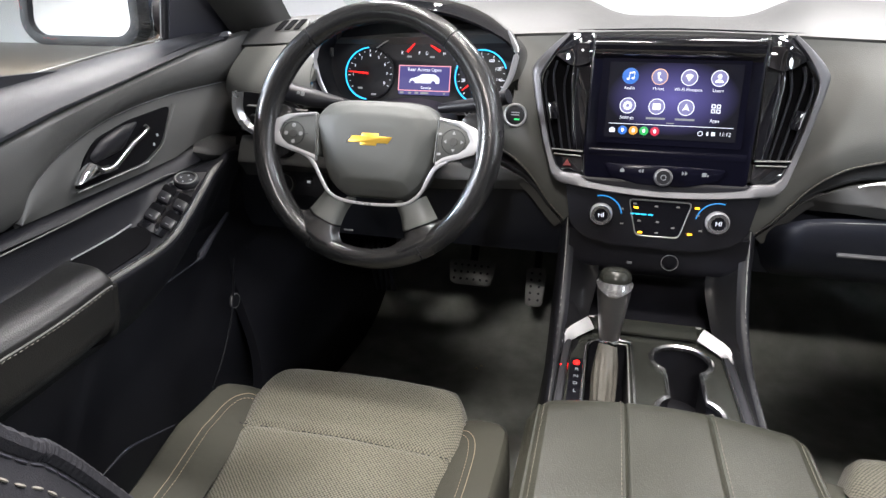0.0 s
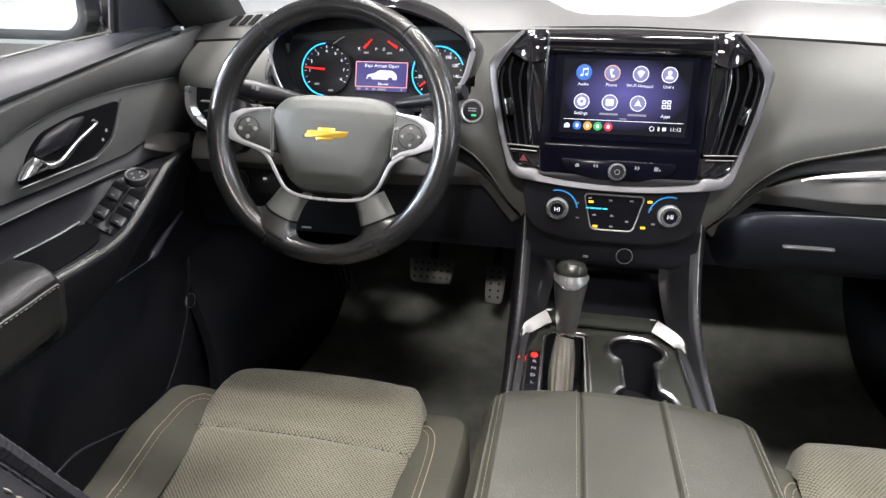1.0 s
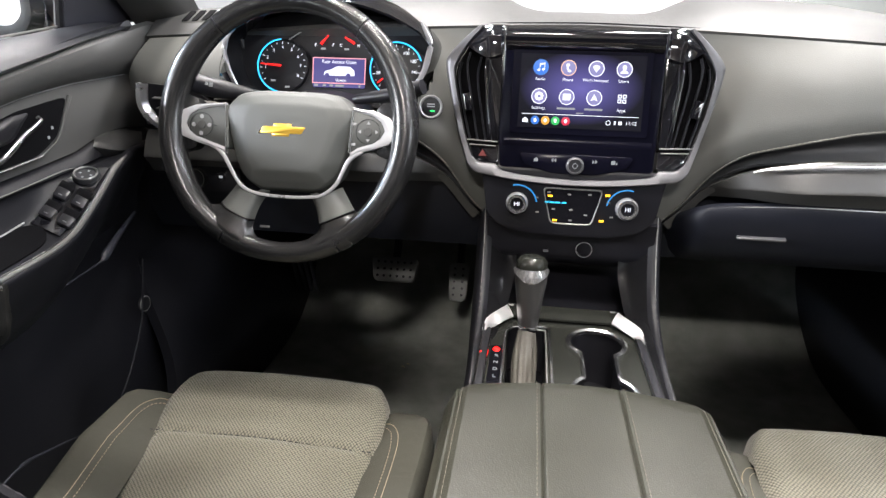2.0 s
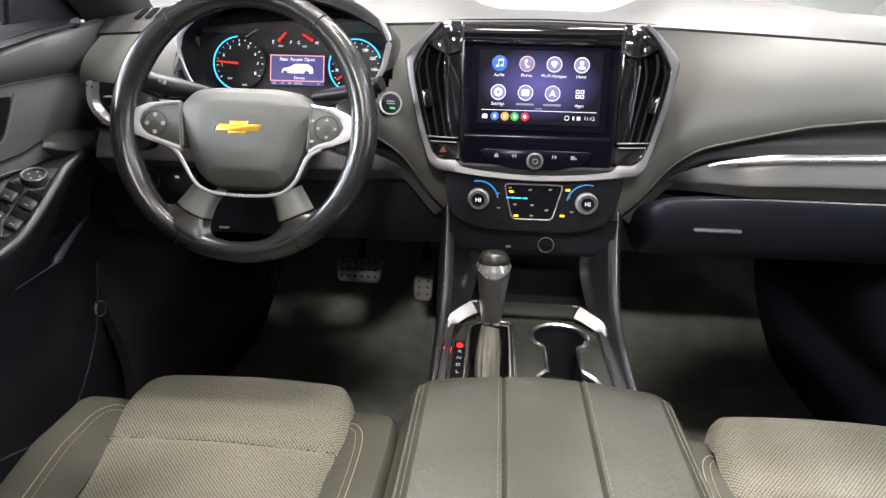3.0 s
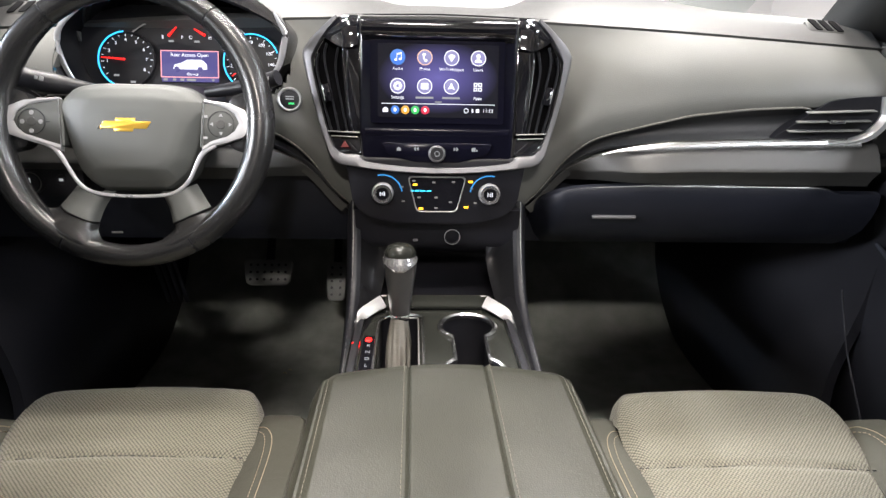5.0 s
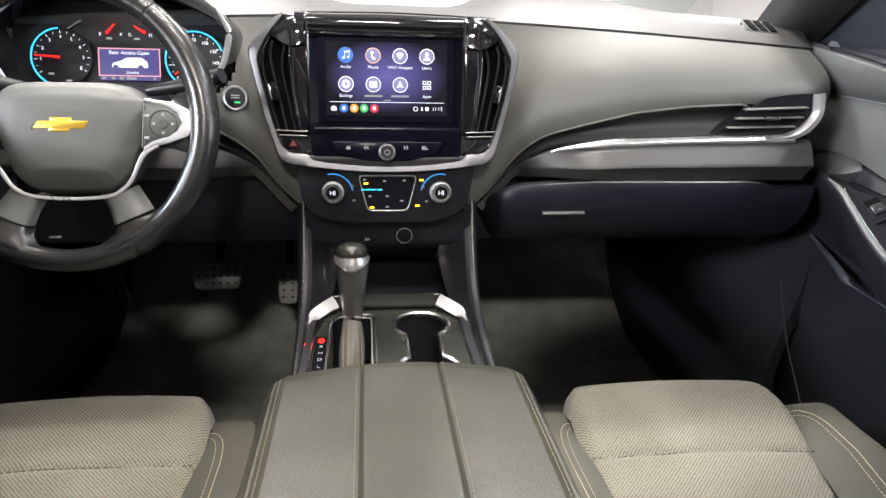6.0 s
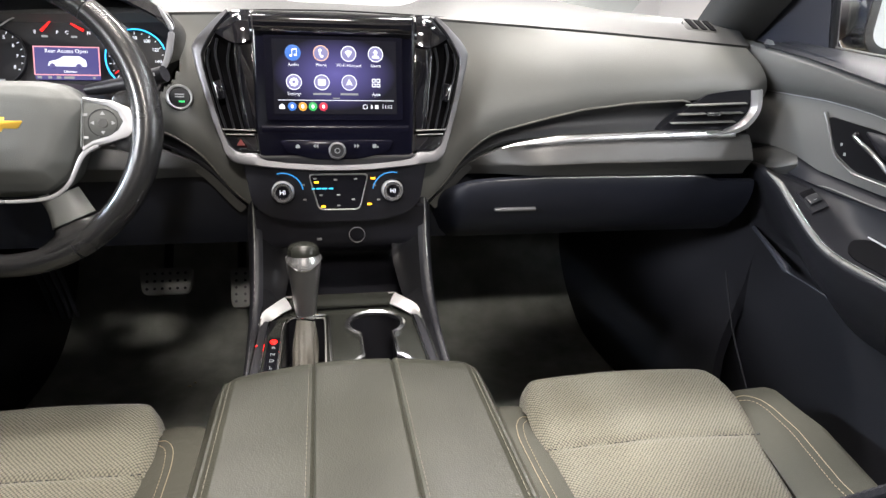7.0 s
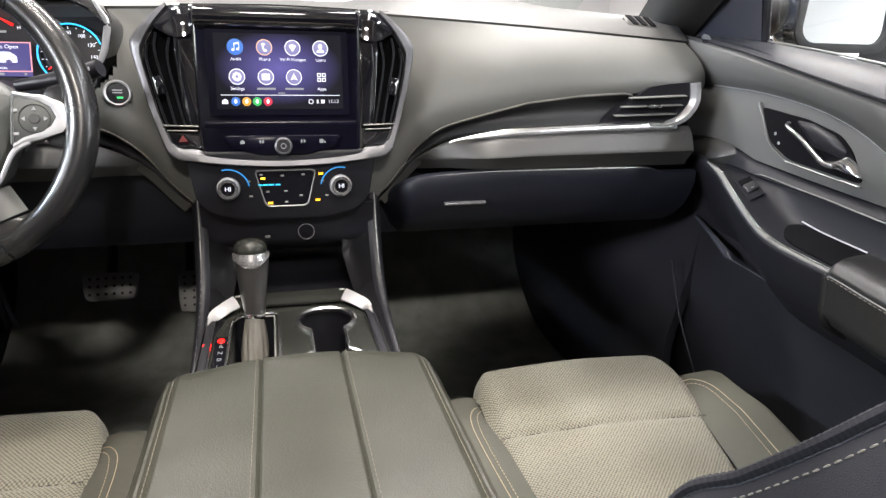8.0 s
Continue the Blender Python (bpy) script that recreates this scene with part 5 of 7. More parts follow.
pedal("brake_pedal", "wide grey studded brake pedal", -0.357, 1.312, 0.396, 0.108, 0.056, 30, 0)
pedal("accelerator_pedal", "narrow grey studded accelerator pedal", -0.215, 1.36, 0.356, 0.046, 0.090, 30, 0)

# steering column under the dash
col = thing("column_boot", "ribbed black boot of the steering column", "column boot", (-0.62, 1.4, 0.27))
for k in range(4):
    part("rib", tube([(-0.631 + 0.015 * k, 1.37, 0.42), (-0.631 + 0.015 * k, 1.40, 0.36), (-0.633 + 0.015 * k, 1.44, 0.27)], 0.0050, 8), LOWER, col)
part("mark", box(0.018, 0.002, 0.0035, pose(-0.524, 1.010, 0.582), 0.0004), TEXT_LIT, dash)

# ---- centre console ----
con = thing("centre_console", "black centre console with chrome-edged shifter plate and cup holder", "centre console", (0, 0.75, FLOOR_Z))
for sx in (-1, 1):
    # side wall, with a flank rising to the dash
    rows = []
    for y, zt, w in ((0.15, 0.46, 0.125), (0.45, 0.47, 0.128), (0.70, 0.485, 0.130), (0.82, 0.497, 0.133), (0.90, 0.53, 0.134), (0.95, 0.585, 0.135), (0.985, 0.645, 0.137)):
        rows.append([Vector((sx * (w - 0.014), y, zt - 0.004)), Vector((sx * (w - 0.006), y, zt + 0.003)), Vector((sx * (w + 0.003), y, zt - 0.004)), Vector((sx * (w + 0.010), y + 0.01, zt - 0.05)), Vector((sx * (w + 0.022), y + 0.02, 0.30)), Vector((sx * (w + 0.040), y + 0.03, FLOOR_Z))])
    part("side_wall", patch(rows, 36, 20, 0.008, flip=sx > 0), PAD_DARK, con, "black side wall")
    # pale tube in place of the highlight along the wall's upper edge
    part("wall_highlight", tube(spline([r[1] + Vector((sx * 0.004, 0, -0.0015)) for r in rows], 40), 0.0015, 8), LEDGE, con, "pale highlight line along the upper edge")
    part("tunnel_side", patch([[(sx * 0.155, y, 0.30), (sx * 0.165, y, 0.2), (sx * 0.185, y, FLOOR_Z)] for y in (1.0, 1.2, 1.4, 1.7)], 8, 6, 0.01, flip=sx > 0), CARPET, con, "carpeted tunnel side")
    # inner cheek with the bright chrome facet
    part("cheek", patch([[(sx * 0.122, 0.70, 0.487), (sx * 0.112, 0.70, 0.490), (sx * 0.104, 0.70, 0.488)], [(sx * 0.125, 0.82, 0.498), (sx * 0.113, 0.82, 0.500), (sx * 0.103, 0.82, 0.496)], [(sx * 0.124, 0.90, 0.528), (sx * 0.105, 0.905, 0.515), (sx * 0.092, 0.90, 0.505)], [(sx * 0.124, 0.96, 0.585), (sx * 0.10, 0.97, 0.57), (sx * 0.082, 0.955, 0.545)], [(sx * 0.126, 0.985, 0.63), (sx * 0.10, 0.99, 0.61), (sx * 0.08, 0.975, 0.58)]], 26, 10, 0.004, flip=sx < 0), CHEEK, con)
    # frame round the plate: dark rail, bright corner facet
    def fx(h):
        return -0.0055 + sx * h
    rail = [[(fx(o), y, 0.4985), (fx(o - 0.001), y, 0.503), (fx(o - 0.5 * w), y, 0.5045), (fx(o - w), y, 0.5025), (fx(o - w - 0.001), y, 0.498)] for y, o, w in ((0.55, 0.1165, 0.0105), (0.70, 0.1165, 0.0105), (0.78, 0.1160, 0.0105), (0.845, 0.1145, 0.0110))]
    part("plate_rim", patch(rail, 16, 12, 0.003, flip=sx < 0), FIN, con, "satin plate rim")
    part("chrome_facet", patch([[(fx(0.1175), 0.836, 0.5035), (fx(0.1130), 0.833, 0.5035), (fx(0.1065), 0.830, 0.5005)], [(fx(0.1125), 0.862, 0.5110), (fx(0.1075), 0.8565, 0.5075), (fx(0.1018), 0.8495, 0.5020)], [(fx(0.0985), 0.8845, 0.5140), (fx(0.0930), 0.8770, 0.5105), (fx(0.0876), 0.8680, 0.5048)], [(fx(0.0840), 0.905, 0.5155), (fx(0.0787), 0.896, 0.5120), (fx(0.0733), 0.885, 0.5060)]], 20, 10, 0.003, flip=sx < 0), FACET, con, "bright chrome corner")
    part("chrome_edge", tube(spline([(fx(0.1165), 0.60, 0.502), (fx(0.1162), 0.72, 0.5025), (fx(0.1155), 0.82, 0.504), (fx(0.1140), 0.868, 0.508)], 16), 0.0016, 6), CHROME, con)
    part("chrome_edge", tube(spline([(fx(0.1058), 0.60, 0.502), (fx(0.1058), 0.72, 0.5022), (fx(0.1050), 0.80, 0.503), (fx(0.1030), 0.845, 0.504)], 16), 0.0012, 6), CHROME, con)


def keyhole(r, grow):
    """Outline of two round wells joined by a neck."""
    pts = []
    for i in range(25):
        a = radians(-55 + 290 * i / 24)
        pts.append((0.0410 + (r + grow) * math.cos(a), 0.828 + (r + grow) * math.sin(a)))
    for i in range(25):
        a = radians(125 + 290 * i / 24)
        pts.append((0.0410 + (r + grow) * math.cos(a), 0.698 + (r + grow) * math.sin(a)))
    return pts


def plate_hole(p):
    gate = -0.085 < p.x < -0.030 and p.y < 0.862
    x, r = p.x - 0.0415, 0.0395
    cup = math.hypot(x, p.y - 0.828) < r or math.hypot(x, p.y - 0.698) < r or (abs(x) < r * 0.56 and 0.698 < p.y < 0.828)
    return gate or cup


part("plate", punched([[Vector((x, 0.60 + 0.345 * j / 110, 0.4975)) for j in range(111)] for x in across(-0.115, 0.115, 88)], plate_hole, 0.004), SHIFT_PLATE, con, "dark shifter plate")


def well(outline, top, depth, name, label):
    bm = bmesh.new()
    a = [bm.verts.new((x, y, top)) for x, y in outline]
    b = [bm.verts.new((x, y, top - depth)) for x, y in outline]
    n = len(a)
    for i in range(n):
        bm.faces.new([a[i], b[i], b[(i + 1) % n], a[(i + 1) % n]])
    bm.faces.new(b)
    bmesh.ops.recalc_face_normals(bm, faces=bm.faces)
    bmesh.ops.reverse_faces(bm, faces=bm.faces)
    part(name, bm, BLACK, con, label)


well(keyhole(0.041, -0.001), 0.498, 0.085, "cup_well", "black cup well")
well(rounded([(-0.085, 0.862), (-0.030, 0.862), (-0.030, 0.60), (-0.085, 0.60)], 0.010), 0.498, 0.07, "gate_well", "black shifter well")
part("bridge", patch([[(x, 0.889, 0.5010), (x, 0.905, 0.5040), (x, 0.922, 0.5060)] for x in (-0.080, -0.03, 0.02, 0.069)], 12, 8, 0.004, flip=True), SHIFT_PLATE, con, "dark bridge behind the plate")
part("plate_edge", tube([(-0.0775, 0.890, 0.5025), (0.0665, 0.890, 0.5025)], 0.0011, 6), LEDGE, con)
part("plate_edge", tube([(-0.0880, 0.923, 0.5075), (0.0775, 0.923, 0.5075)], 0.0015, 6), LEDGE, con)
# shifter gate
part("gate_trim", tube(spline([(-0.0895, 0.55, 0.501), (-0.0890, 0.72, 0.501), (-0.0882, 0.825, 0.501), (-0.082, 0.850, 0.501), (-0.070, 0.8615, 0.501), (-0.050, 0.864, 0.501), (-0.034, 0.8645, 0.501), (-0.0265, 0.860, 0.501), (-0.0245, 0.845, 0.501), (-0.0235, 0.72, 0.501), (-0.0235, 0.55, 0.501)], 70), 0.0018, 8), BRUSHED, con, "chrome gate trim")
part("gate_line", tube(spline([(-0.0300, 0.55, 0.4995), (-0.0300, 0.72, 0.4995), (-0.0305, 0.845, 0.4995), (-0.034, 0.856, 0.4995), (-0.045, 0.8575, 0.4995)], 40), 0.0012, 6), LEDGE, con)
lever = thing("shift_lever", "black shift lever with chrome-banded knob and grey leather boot", "gear lever", (-0.054, 0.80, 0.49))
tilt = pose(-0.057, 0.850, 0.512, -6, 0, 0)
GRIP_LINE = [(0.0140, -0.005), (0.0158, 0.01), (0.0196, 0.040), (0.0232, 0.066), (0.0236, 0.076), (0.0228, 0.084)]
part("grip", lathe([(0.0, -0.005)] + GRIP_LINE + [(0.0, 0.084)], tilt, 28), GRIP, lever, "grey leather grip")
# chrome collar under the cap, deepest at the front
crescent = []
for i in range(41):
    a = i / 40 * math.tau
    low_z = 0.0815 - 0.0150 * max(0.0, -math.sin(a)) ** 1.6
    row = []
    for j in range(7):
        z = low_z + (0.0868 - low_z) * j / 6
        r = lines([(q[1], q[0]) for q in GRIP_LINE] + [(0.090, 0.0224)], z) + (0.0002 if j == 0 else 0.0003 + 0.0022 * (6 - j) / 5)
        row.append(tilt @ Vector((r * math.cos(a), r * math.sin(a), z)))
    crescent.append(row)
part("band", grid_mesh(crescent), TRIM, lever, "chrome band, deepest at the front")
part("knob_top", lathe([(0.0226, 0.0855), (0.0228, 0.089), (0.0218, 0.095), (0.0180, 0.1010), (0.011, 0.1040), (0.0, 0.1048)], tilt, 28), SHIFT_PLATE, lever, "gloss black knob top")
part("collar", lathe([(0.0140, -0.010), (0.0150, -0.004), (0.0140, 0.001)], tilt, 24), CHROME, lever, "chrome collar")
boot_rings = []
for i in range(17):
    s = i / 16
    ring_pts = []
    for k in range(57):
        a = k / 56 * math.tau
        fold = 1 + 0.07 * min(1, s * 2) * math.sin(a * 4 + 2 * s) + 0.055 * math.sin(a * 11 - 2 * s) * min(1, s * 3)
        rx, ry = (0.0118 + 0.0052 * math.sin(min(1.0, s * 1.15) * 2.2)) * fold, (0.0135 + 0.020 * s) * fold
        ring_pts.append(Vector((-0.058 - 0.001 * s + rx * math.cos(a), 0.849 - 0.055 * s ** 1.2 + ry * math.sin(a), 0.508 - 0.076 * s)))
    boot_rings.append(ring_pts)
part("boot", grid_mesh(boot_rings, 0.0, flip=True), BOOT, lever, "creased grey leather boot")
# gear letters and the red P lamp
part("gear_strip", plate(rounded([(-0.107, 0.800), (-0.090, 0.800), (-0.090, 0.66), (-0.107, 0.66)], 0.004), 0.002, pose(0, 0, 0.4995)), GLOSS, con)
part("gear_lamp", lathe([(0.0, 0.002), (0.004, 0.002), (0.005, 0.0)], pose(-0.099, 0.787, 0.4995), 14), LED_RED, con, "glowing red lamp")
part("gear_lamp", lathe([(0.0, 0.002), (0.002, 0.002), (0.003, 0.0)], pose(-0.1185, 0.770, 0.5022), 12), LED_RED, con, "small red lamp")
for text, y in (("R", 0.769), ("N", 0.751), ("D", 0.733), ("L", 0.715)):
    words(text, 0.009, pose(-0.098, y, 0.5002), TEXT_DIM, con, "gear_letter")

part("cup_ring", frame_ring(keyhole(0.041, 0.0025), keyhole(0.041, -0.0045), 0.005, pose(0, 0, 0.5015), 0.0022), BRUSHED, con, "chrome cup holder ring")

# armrest lid
arm = thing("armrest_lid", "grey stitched leather armrest lid on the console", "armrest", (0, 0.45, 0.47))


def arm_top(x, y):
    e = abs(x) / 0.135
    z = 0.561 - 0.009 * e ** 2 - 0.012 * max(0, e - 0.9) * 10 * 0.5
    f = max(0.0, (y - (0.600 - 0.012 * e ** 2)) / 0.045)
    return z - 0.030 * min(1.3, f) ** 2.2


rows = []
for i in range(217):
    x = -0.135 + 0.27 * i / 216
    e = abs(x) / 0.135
    yf = 0.648 - 0.030 * e ** 3
    col_pts = [Vector((x, 0.12 + (yf - 0.12) * j / 30, 0)) for j in range(31)]
    for p in col_pts:
        d = min(abs(abs(x) - 0.0415) / 0.0013, 3)
        p.z = arm_top(p.x, p.y) - 0.0032 * math.exp(-d * d)
    col_pts += [Vector((x, yf + 0.006, 0.520)), Vector((x, yf + 0.006, 0.500)), Vector((x, yf - 0.01, 0.478))]
    rows.append(col_pts)
side = lambda sx, r: [Vector((p.x + sx * 0.010, p.y - 0.004, p.z - 0.016)) for p in r]
side2 = lambda sx, r: [Vector((p.x + sx * 0.012, p.y - 0.006, min(p.z, 0.500))) for p in r]
rows = [side2(-1, rows[0]), side(-1, rows[0])] + rows + [side(1, rows[-1]), side2(1, rows[-1])]
part("pad", grid_mesh(rows, 0.006), ARM, arm, "grey grained leather pad")
for x, dx in ((-0.0415, -0.0055), (0.0415, 0.0055)):
    stitches([Vector((x + dx, 0.2 + 0.435 * i / 60, arm_top(x + dx, 0.2 + 0.435 * i / 60) + 0.0003)) for i in range(61)], 0.0048, 0.0018, 0.0005, THREAD_WARM, arm)
for sx in (-1, 1):
    stitches([Vector((sx * 0.1275, 0.2 + 0.41 * i / 60, arm_top(0.1275, 0.2 + 0.41 * i / 60) + 0.0004)) for i in range(61)], 0.0048, 0.0018, 0.0005, THREAD_WARM, arm)
    part("edge_welt", tube([Vector((sx * 0.133, 0.15 + 0.46 * i / 40, arm_top(0.133, 0.15 + 0.46 * i / 40) - 0.001)) for i in range(41)], 0.0022, 6), ARM, arm)
part("base", box(0.25, 0.50, 0.06, pose(0, 0.37, 0.47), 0.01), PAD_DARK, arm)

# lint on the driver's carpet
for x, y, r in ((-0.392, 1.487, 0.0035), (-0.352, 1.385, 0.0022), (-0.342, 1.40, 0.002)):
    lint = thing("lint", "tiny pale crumb of lint on the dark carpet", "lint", (x, y, FLOOR_Z), "lint on the carpet")
    part("fluff", tube([(x - 2 * r, y, FLOOR_Z + r * 0.8), (x, y + r, FLOOR_Z + r * 1.1), (x + 2 * r, y - r, FLOOR_Z + r * 0.8)], [r * 0.5, r, r * 0.5], 6), THREAD, lint)


# ---- front seats ----
def seat(cx, mirror, dy, back, label):
    """A front seat: knitted centre, cloth sides with double stitching, and the back with its piping."""
    s = thing("front_seat", label, "car seat", (cx, 0.45, FLOOR_Z), "front seats")
    half, out = 0.164, 0.262

    def edge(sd, y):
        """Half width of the knitted centre: it narrows behind on the door side."""
        yy = y - dy
        if sd == mirror:
            return lines(((0.28, 0.112), (0.54, 0.130 if mirror < 0 else 0.116), (0.705, 0.163), (0.765, 0.172), (0.90, 0.172)), yy)
        return lines(((0.28, 0.172), (0.60, 0.168), (0.80, 0.164), (0.90, 0.164)), yy)

    def rim(sd, y):
        yy = y - dy
        if sd == mirror:
            return lines(((0.28, 0.195), (0.50, 0.205), (0.65, 0.246), (0.90, 0.246)), yy)
        return lines(((0.28, 0.236), (0.70, 0.240), (0.90, 0.236)), yy)

    def seam_y(u):
        return 0.689 + dy - (0.010 + 0.026 * (u + half)) * (mirror > 0)

    def top(u, y):
        """Height of the cushion at u metres from its middle."""
        a = abs(u)
        z = 0.379 + 0.021 * math.exp(-((y - dy - 0.800) / (0.055 if y - dy > 0.800 else 0.088)) ** 2) - 0.012 * (y < 0.7) * (0.7 - y) / 0.4 + 0.006 * math.exp(-((u) / 0.12) ** 2)
        g = math.exp(-((y - seam_y(u)) / 0.0045) ** 2)
        return z - 0.0045 * g

    def front(u):
        e = min(1.0, abs(u) / half)
        return 0.868 + dy - 0.014 * e ** 2 - 0.055 * max(0.0, e - 0.78) ** 2 / 0.0484

    rows = []
    for i in range(45):
        u = -half + 2 * half * i / 44
        e = abs(u) / half
        yf = front(u)
        sd = 1 if u > 0 else -1
        drop = 0.014 * (max(0.0, e - 0.84) / 0.16) ** 2
        pts = [(yf - 0.012, 0.20), (yf + 0.0, 0.28), (yf + 0.002, 0.325), (yf - 0.006, 0.368), (yf - 0.024, 0.391 - drop)]
        col_pts = [Vector((cx + sd * e * edge(sd, y), y, z)) for y, z in pts]
        for j in range(100):
            y = yf - 0.040 - (yf - 0.040 - 0.28) * (j / 99)
            col_pts.append(Vector((cx + sd * e * edge(sd, y), y, top(u, y) - drop)))
        rows.append(col_pts)
    part("cushion_centre", grid_mesh(rows, 0.02, flip=True), CLOTH, s, "knitted beige-grey cloth cushion")
    for sx in (-1, 1):
        hi = 0.014 if sx == mirror else 0.004

        def side_at(q, y):
            inner, outer = edge(sx, y) - 0.010, rim(sx, y)
            z = 0.380 - 0.008 * max(0.0, 1 - q * 6) + hi * math.sin(min(1, q * 1.6) * math.pi / 2) - 0.11 * max(0, q - 0.62) ** 2 / 0.1444 + 0.016 * max(0, 0.68 - y) / 0.3
            return Vector((cx + sx * (inner + (outer - inner) * math.sin(q * math.pi / 2)), y, z))

        rows = []
        for i in range(17):
            q = i / 16
            yf = (0.812 if sx == mirror else 0.828) + dy - 0.02 * q - 0.11 * max(0, q - 0.45) ** 2 / 0.3
            p = side_at(q, yf)
            col_pts = [Vector((p.x, yf - 0.006, 0.17)), Vector((p.x, yf + 0.004, 0.25)), Vector((p.x, yf, p.z - 0.055)), Vector((p.x, yf - 0.014, p.z - 0.018))]
            for j in range(30):
                col_pts.append(side_at(q, yf - 0.040 - (yf - 0.040 - 0.28) * (j / 29)))
            rows.append(col_pts)
        part("cushion_side", grid_mesh(rows, 0.015, flip=sx > 0), BOLSTER, s, "plain cloth cushion side")
        # double seam
        for k, off in enumerate((0.0, 0.07)):
            qo = (0.33 if sx == mirror else 0.29) - off
            flatline = spline([(0.01, 0.764 + dy - off * 0.12, 0), (qo * 0.5, 0.754 + dy - off * 0.12, 0), (qo - 0.03, 0.725 + dy - off * 0.06, 0), (qo, 0.66 + dy, 0), (qo, 0.52, 0), (qo, 0.32, 0)], 90)
            line = [side_at(p.x, p.y) + Vector((0, 0, 0.0008)) for p in flatline]
            if k == 0:
                part("seam_welt", tube(line, 0.0006, 6), THREAD, s)
            else:
                stitches(line, 0.0042, 0.0022, 0.0006, THREAD, s)
    # cross seam
    stitches([Vector((cx - half + 0.004 + (2 * half - 0.008) * i / 30, seam_y(-half + 2 * half * i / 30) + 0.0005, top(-half + 2 * half * i / 30, seam_y(-half + 2 * half * i / 30)) + 0.0004)) for i in range(31)], 0.005, 0.0035, 0.0008, BLACK, s, name="cross_seam")
    part("base", box(0.46, 0.50, 0.16, pose(cx, 0.50, 0.19), 0.02), LOWER, s, "dark seat base")
    part("rail_cover", box(0.05, 0.30, 0.035, pose(cx + mirror * 0.262, 0.52, 0.275, 0, 0, 0), 0.012), BLACK, s)
    if mirror < 0:
        part("adjuster_lever", tube(spline([(-0.700, 0.555, 0.366), (-0.702, 0.605, 0.370), (-0.700, 0.655, 0.358), (-0.698, 0.700, 0.345)], 12), [0.001, 0.0015, 0.0018, 0.0022, 0.0028, 0.0022, 0.002, 0.0018, 0.0016, 0.0015, 0.0014, 0.0012, 0.001], 8), LOWER, s, "dark satin adjuster lever")
    # back: inner side bolster nearest the console
    edge, side_x = back
    brow = []
    for (y, z) in edge:
        brow.append([Vector((cx + mirror * 0.22, y + 0.02, z + 0.0)), Vector((cx, y - 0.01, z + 0.01)), Vector((side_x + mirror * 0.05, y - 0.004, z + 0.004)), Vector((side_x + mirror * 0.012, y, z)), Vector((side_x, y - 0.010, z - 0.004)), Vector((side_x - mirror * 0.012, y - 0.030, z - 0.022)), Vector((side_x - mirror * 0.030, y - 0.075, z - 0.055)), Vector((side_x - mirror * 0.035, y - 0.14, z - 0.10)), Vector((side_x - mirror * 0.02, y - 0.20, z - 0.14))])
    part("backrest", patch(brow, 40, 40, 0.01, flip=mirror < 0), BACKREST, s, "charcoal cloth backrest")
    part("back_core", cushion(rounded([(-0.20, -0.36), (0.20, -0.36), (0.215, 0.0), (0.18, 0.27), (0.10, 0.33), (-0.10, 0.33), (-0.18, 0.27), (-0.215, 0.0)], 0.06), 0.12, 0.03, Matrix.Translation((cx, -0.10, 0.87)) @ pose(0, 0, 0, 96, 0, 180)), BACKREST, s, "charcoal upper backrest")
    part("headrest", cushion(rounded([(-0.12, -0.07), (0.12, -0.07), (0.10, 0.09), (-0.10, 0.09)], 0.04), 0.10, 0.02, Matrix.Translation((cx, -0.17, 1.21)) @ pose(0, 0, 0, 92, 0, 180)), BACKREST, s, "charcoal headrest")
    cols = [spline(row, 40) for row in brow]
    lift = Vector((-mirror * 0.6, -0.45, 0.55)).normalized()

    def along(j, up, n=60):
        return [p + lift * up for p in spline([c[j] for c in cols], n)]
    part("piping", tube(along(17, 0.0, 260), [0.0042 + 0.00035 * (i % 4 < 2) for i in range(261)], 8), BACKREST, s, "charcoal ribbed piping")
    for j in (14, 19):
        stitches(along(j, 0.0006), 0.0060, 0.0014, 0.0005, WEAVE, s, tuple(lift), "rib_thread")
    stitches(along(21, 0.0004), 0.0050, 0.0030, 0.0006, THREAD_GREY, s, tuple(lift))
    return s


seat(-0.415, -1, 0.0, (((0.02, 0.98), (0.13, 0.825), (0.151, 0.799), (0.176, 0.756), (0.23, 0.66), (0.26, 0.55), (0.27, 0.42)), -0.27), "driver seat with beige-grey knitted cushion beside the console")
seat(0.415, 1, -0.015, (((0.02, 0.95), (0.10, 0.82), (0.17, 0.733), (0.203, 0.691), (0.246, 0.640), (0.302, 0.577), (0.34, 0.45)), 0.24), "passenger seat with beige-grey knitted cushion beside the console")


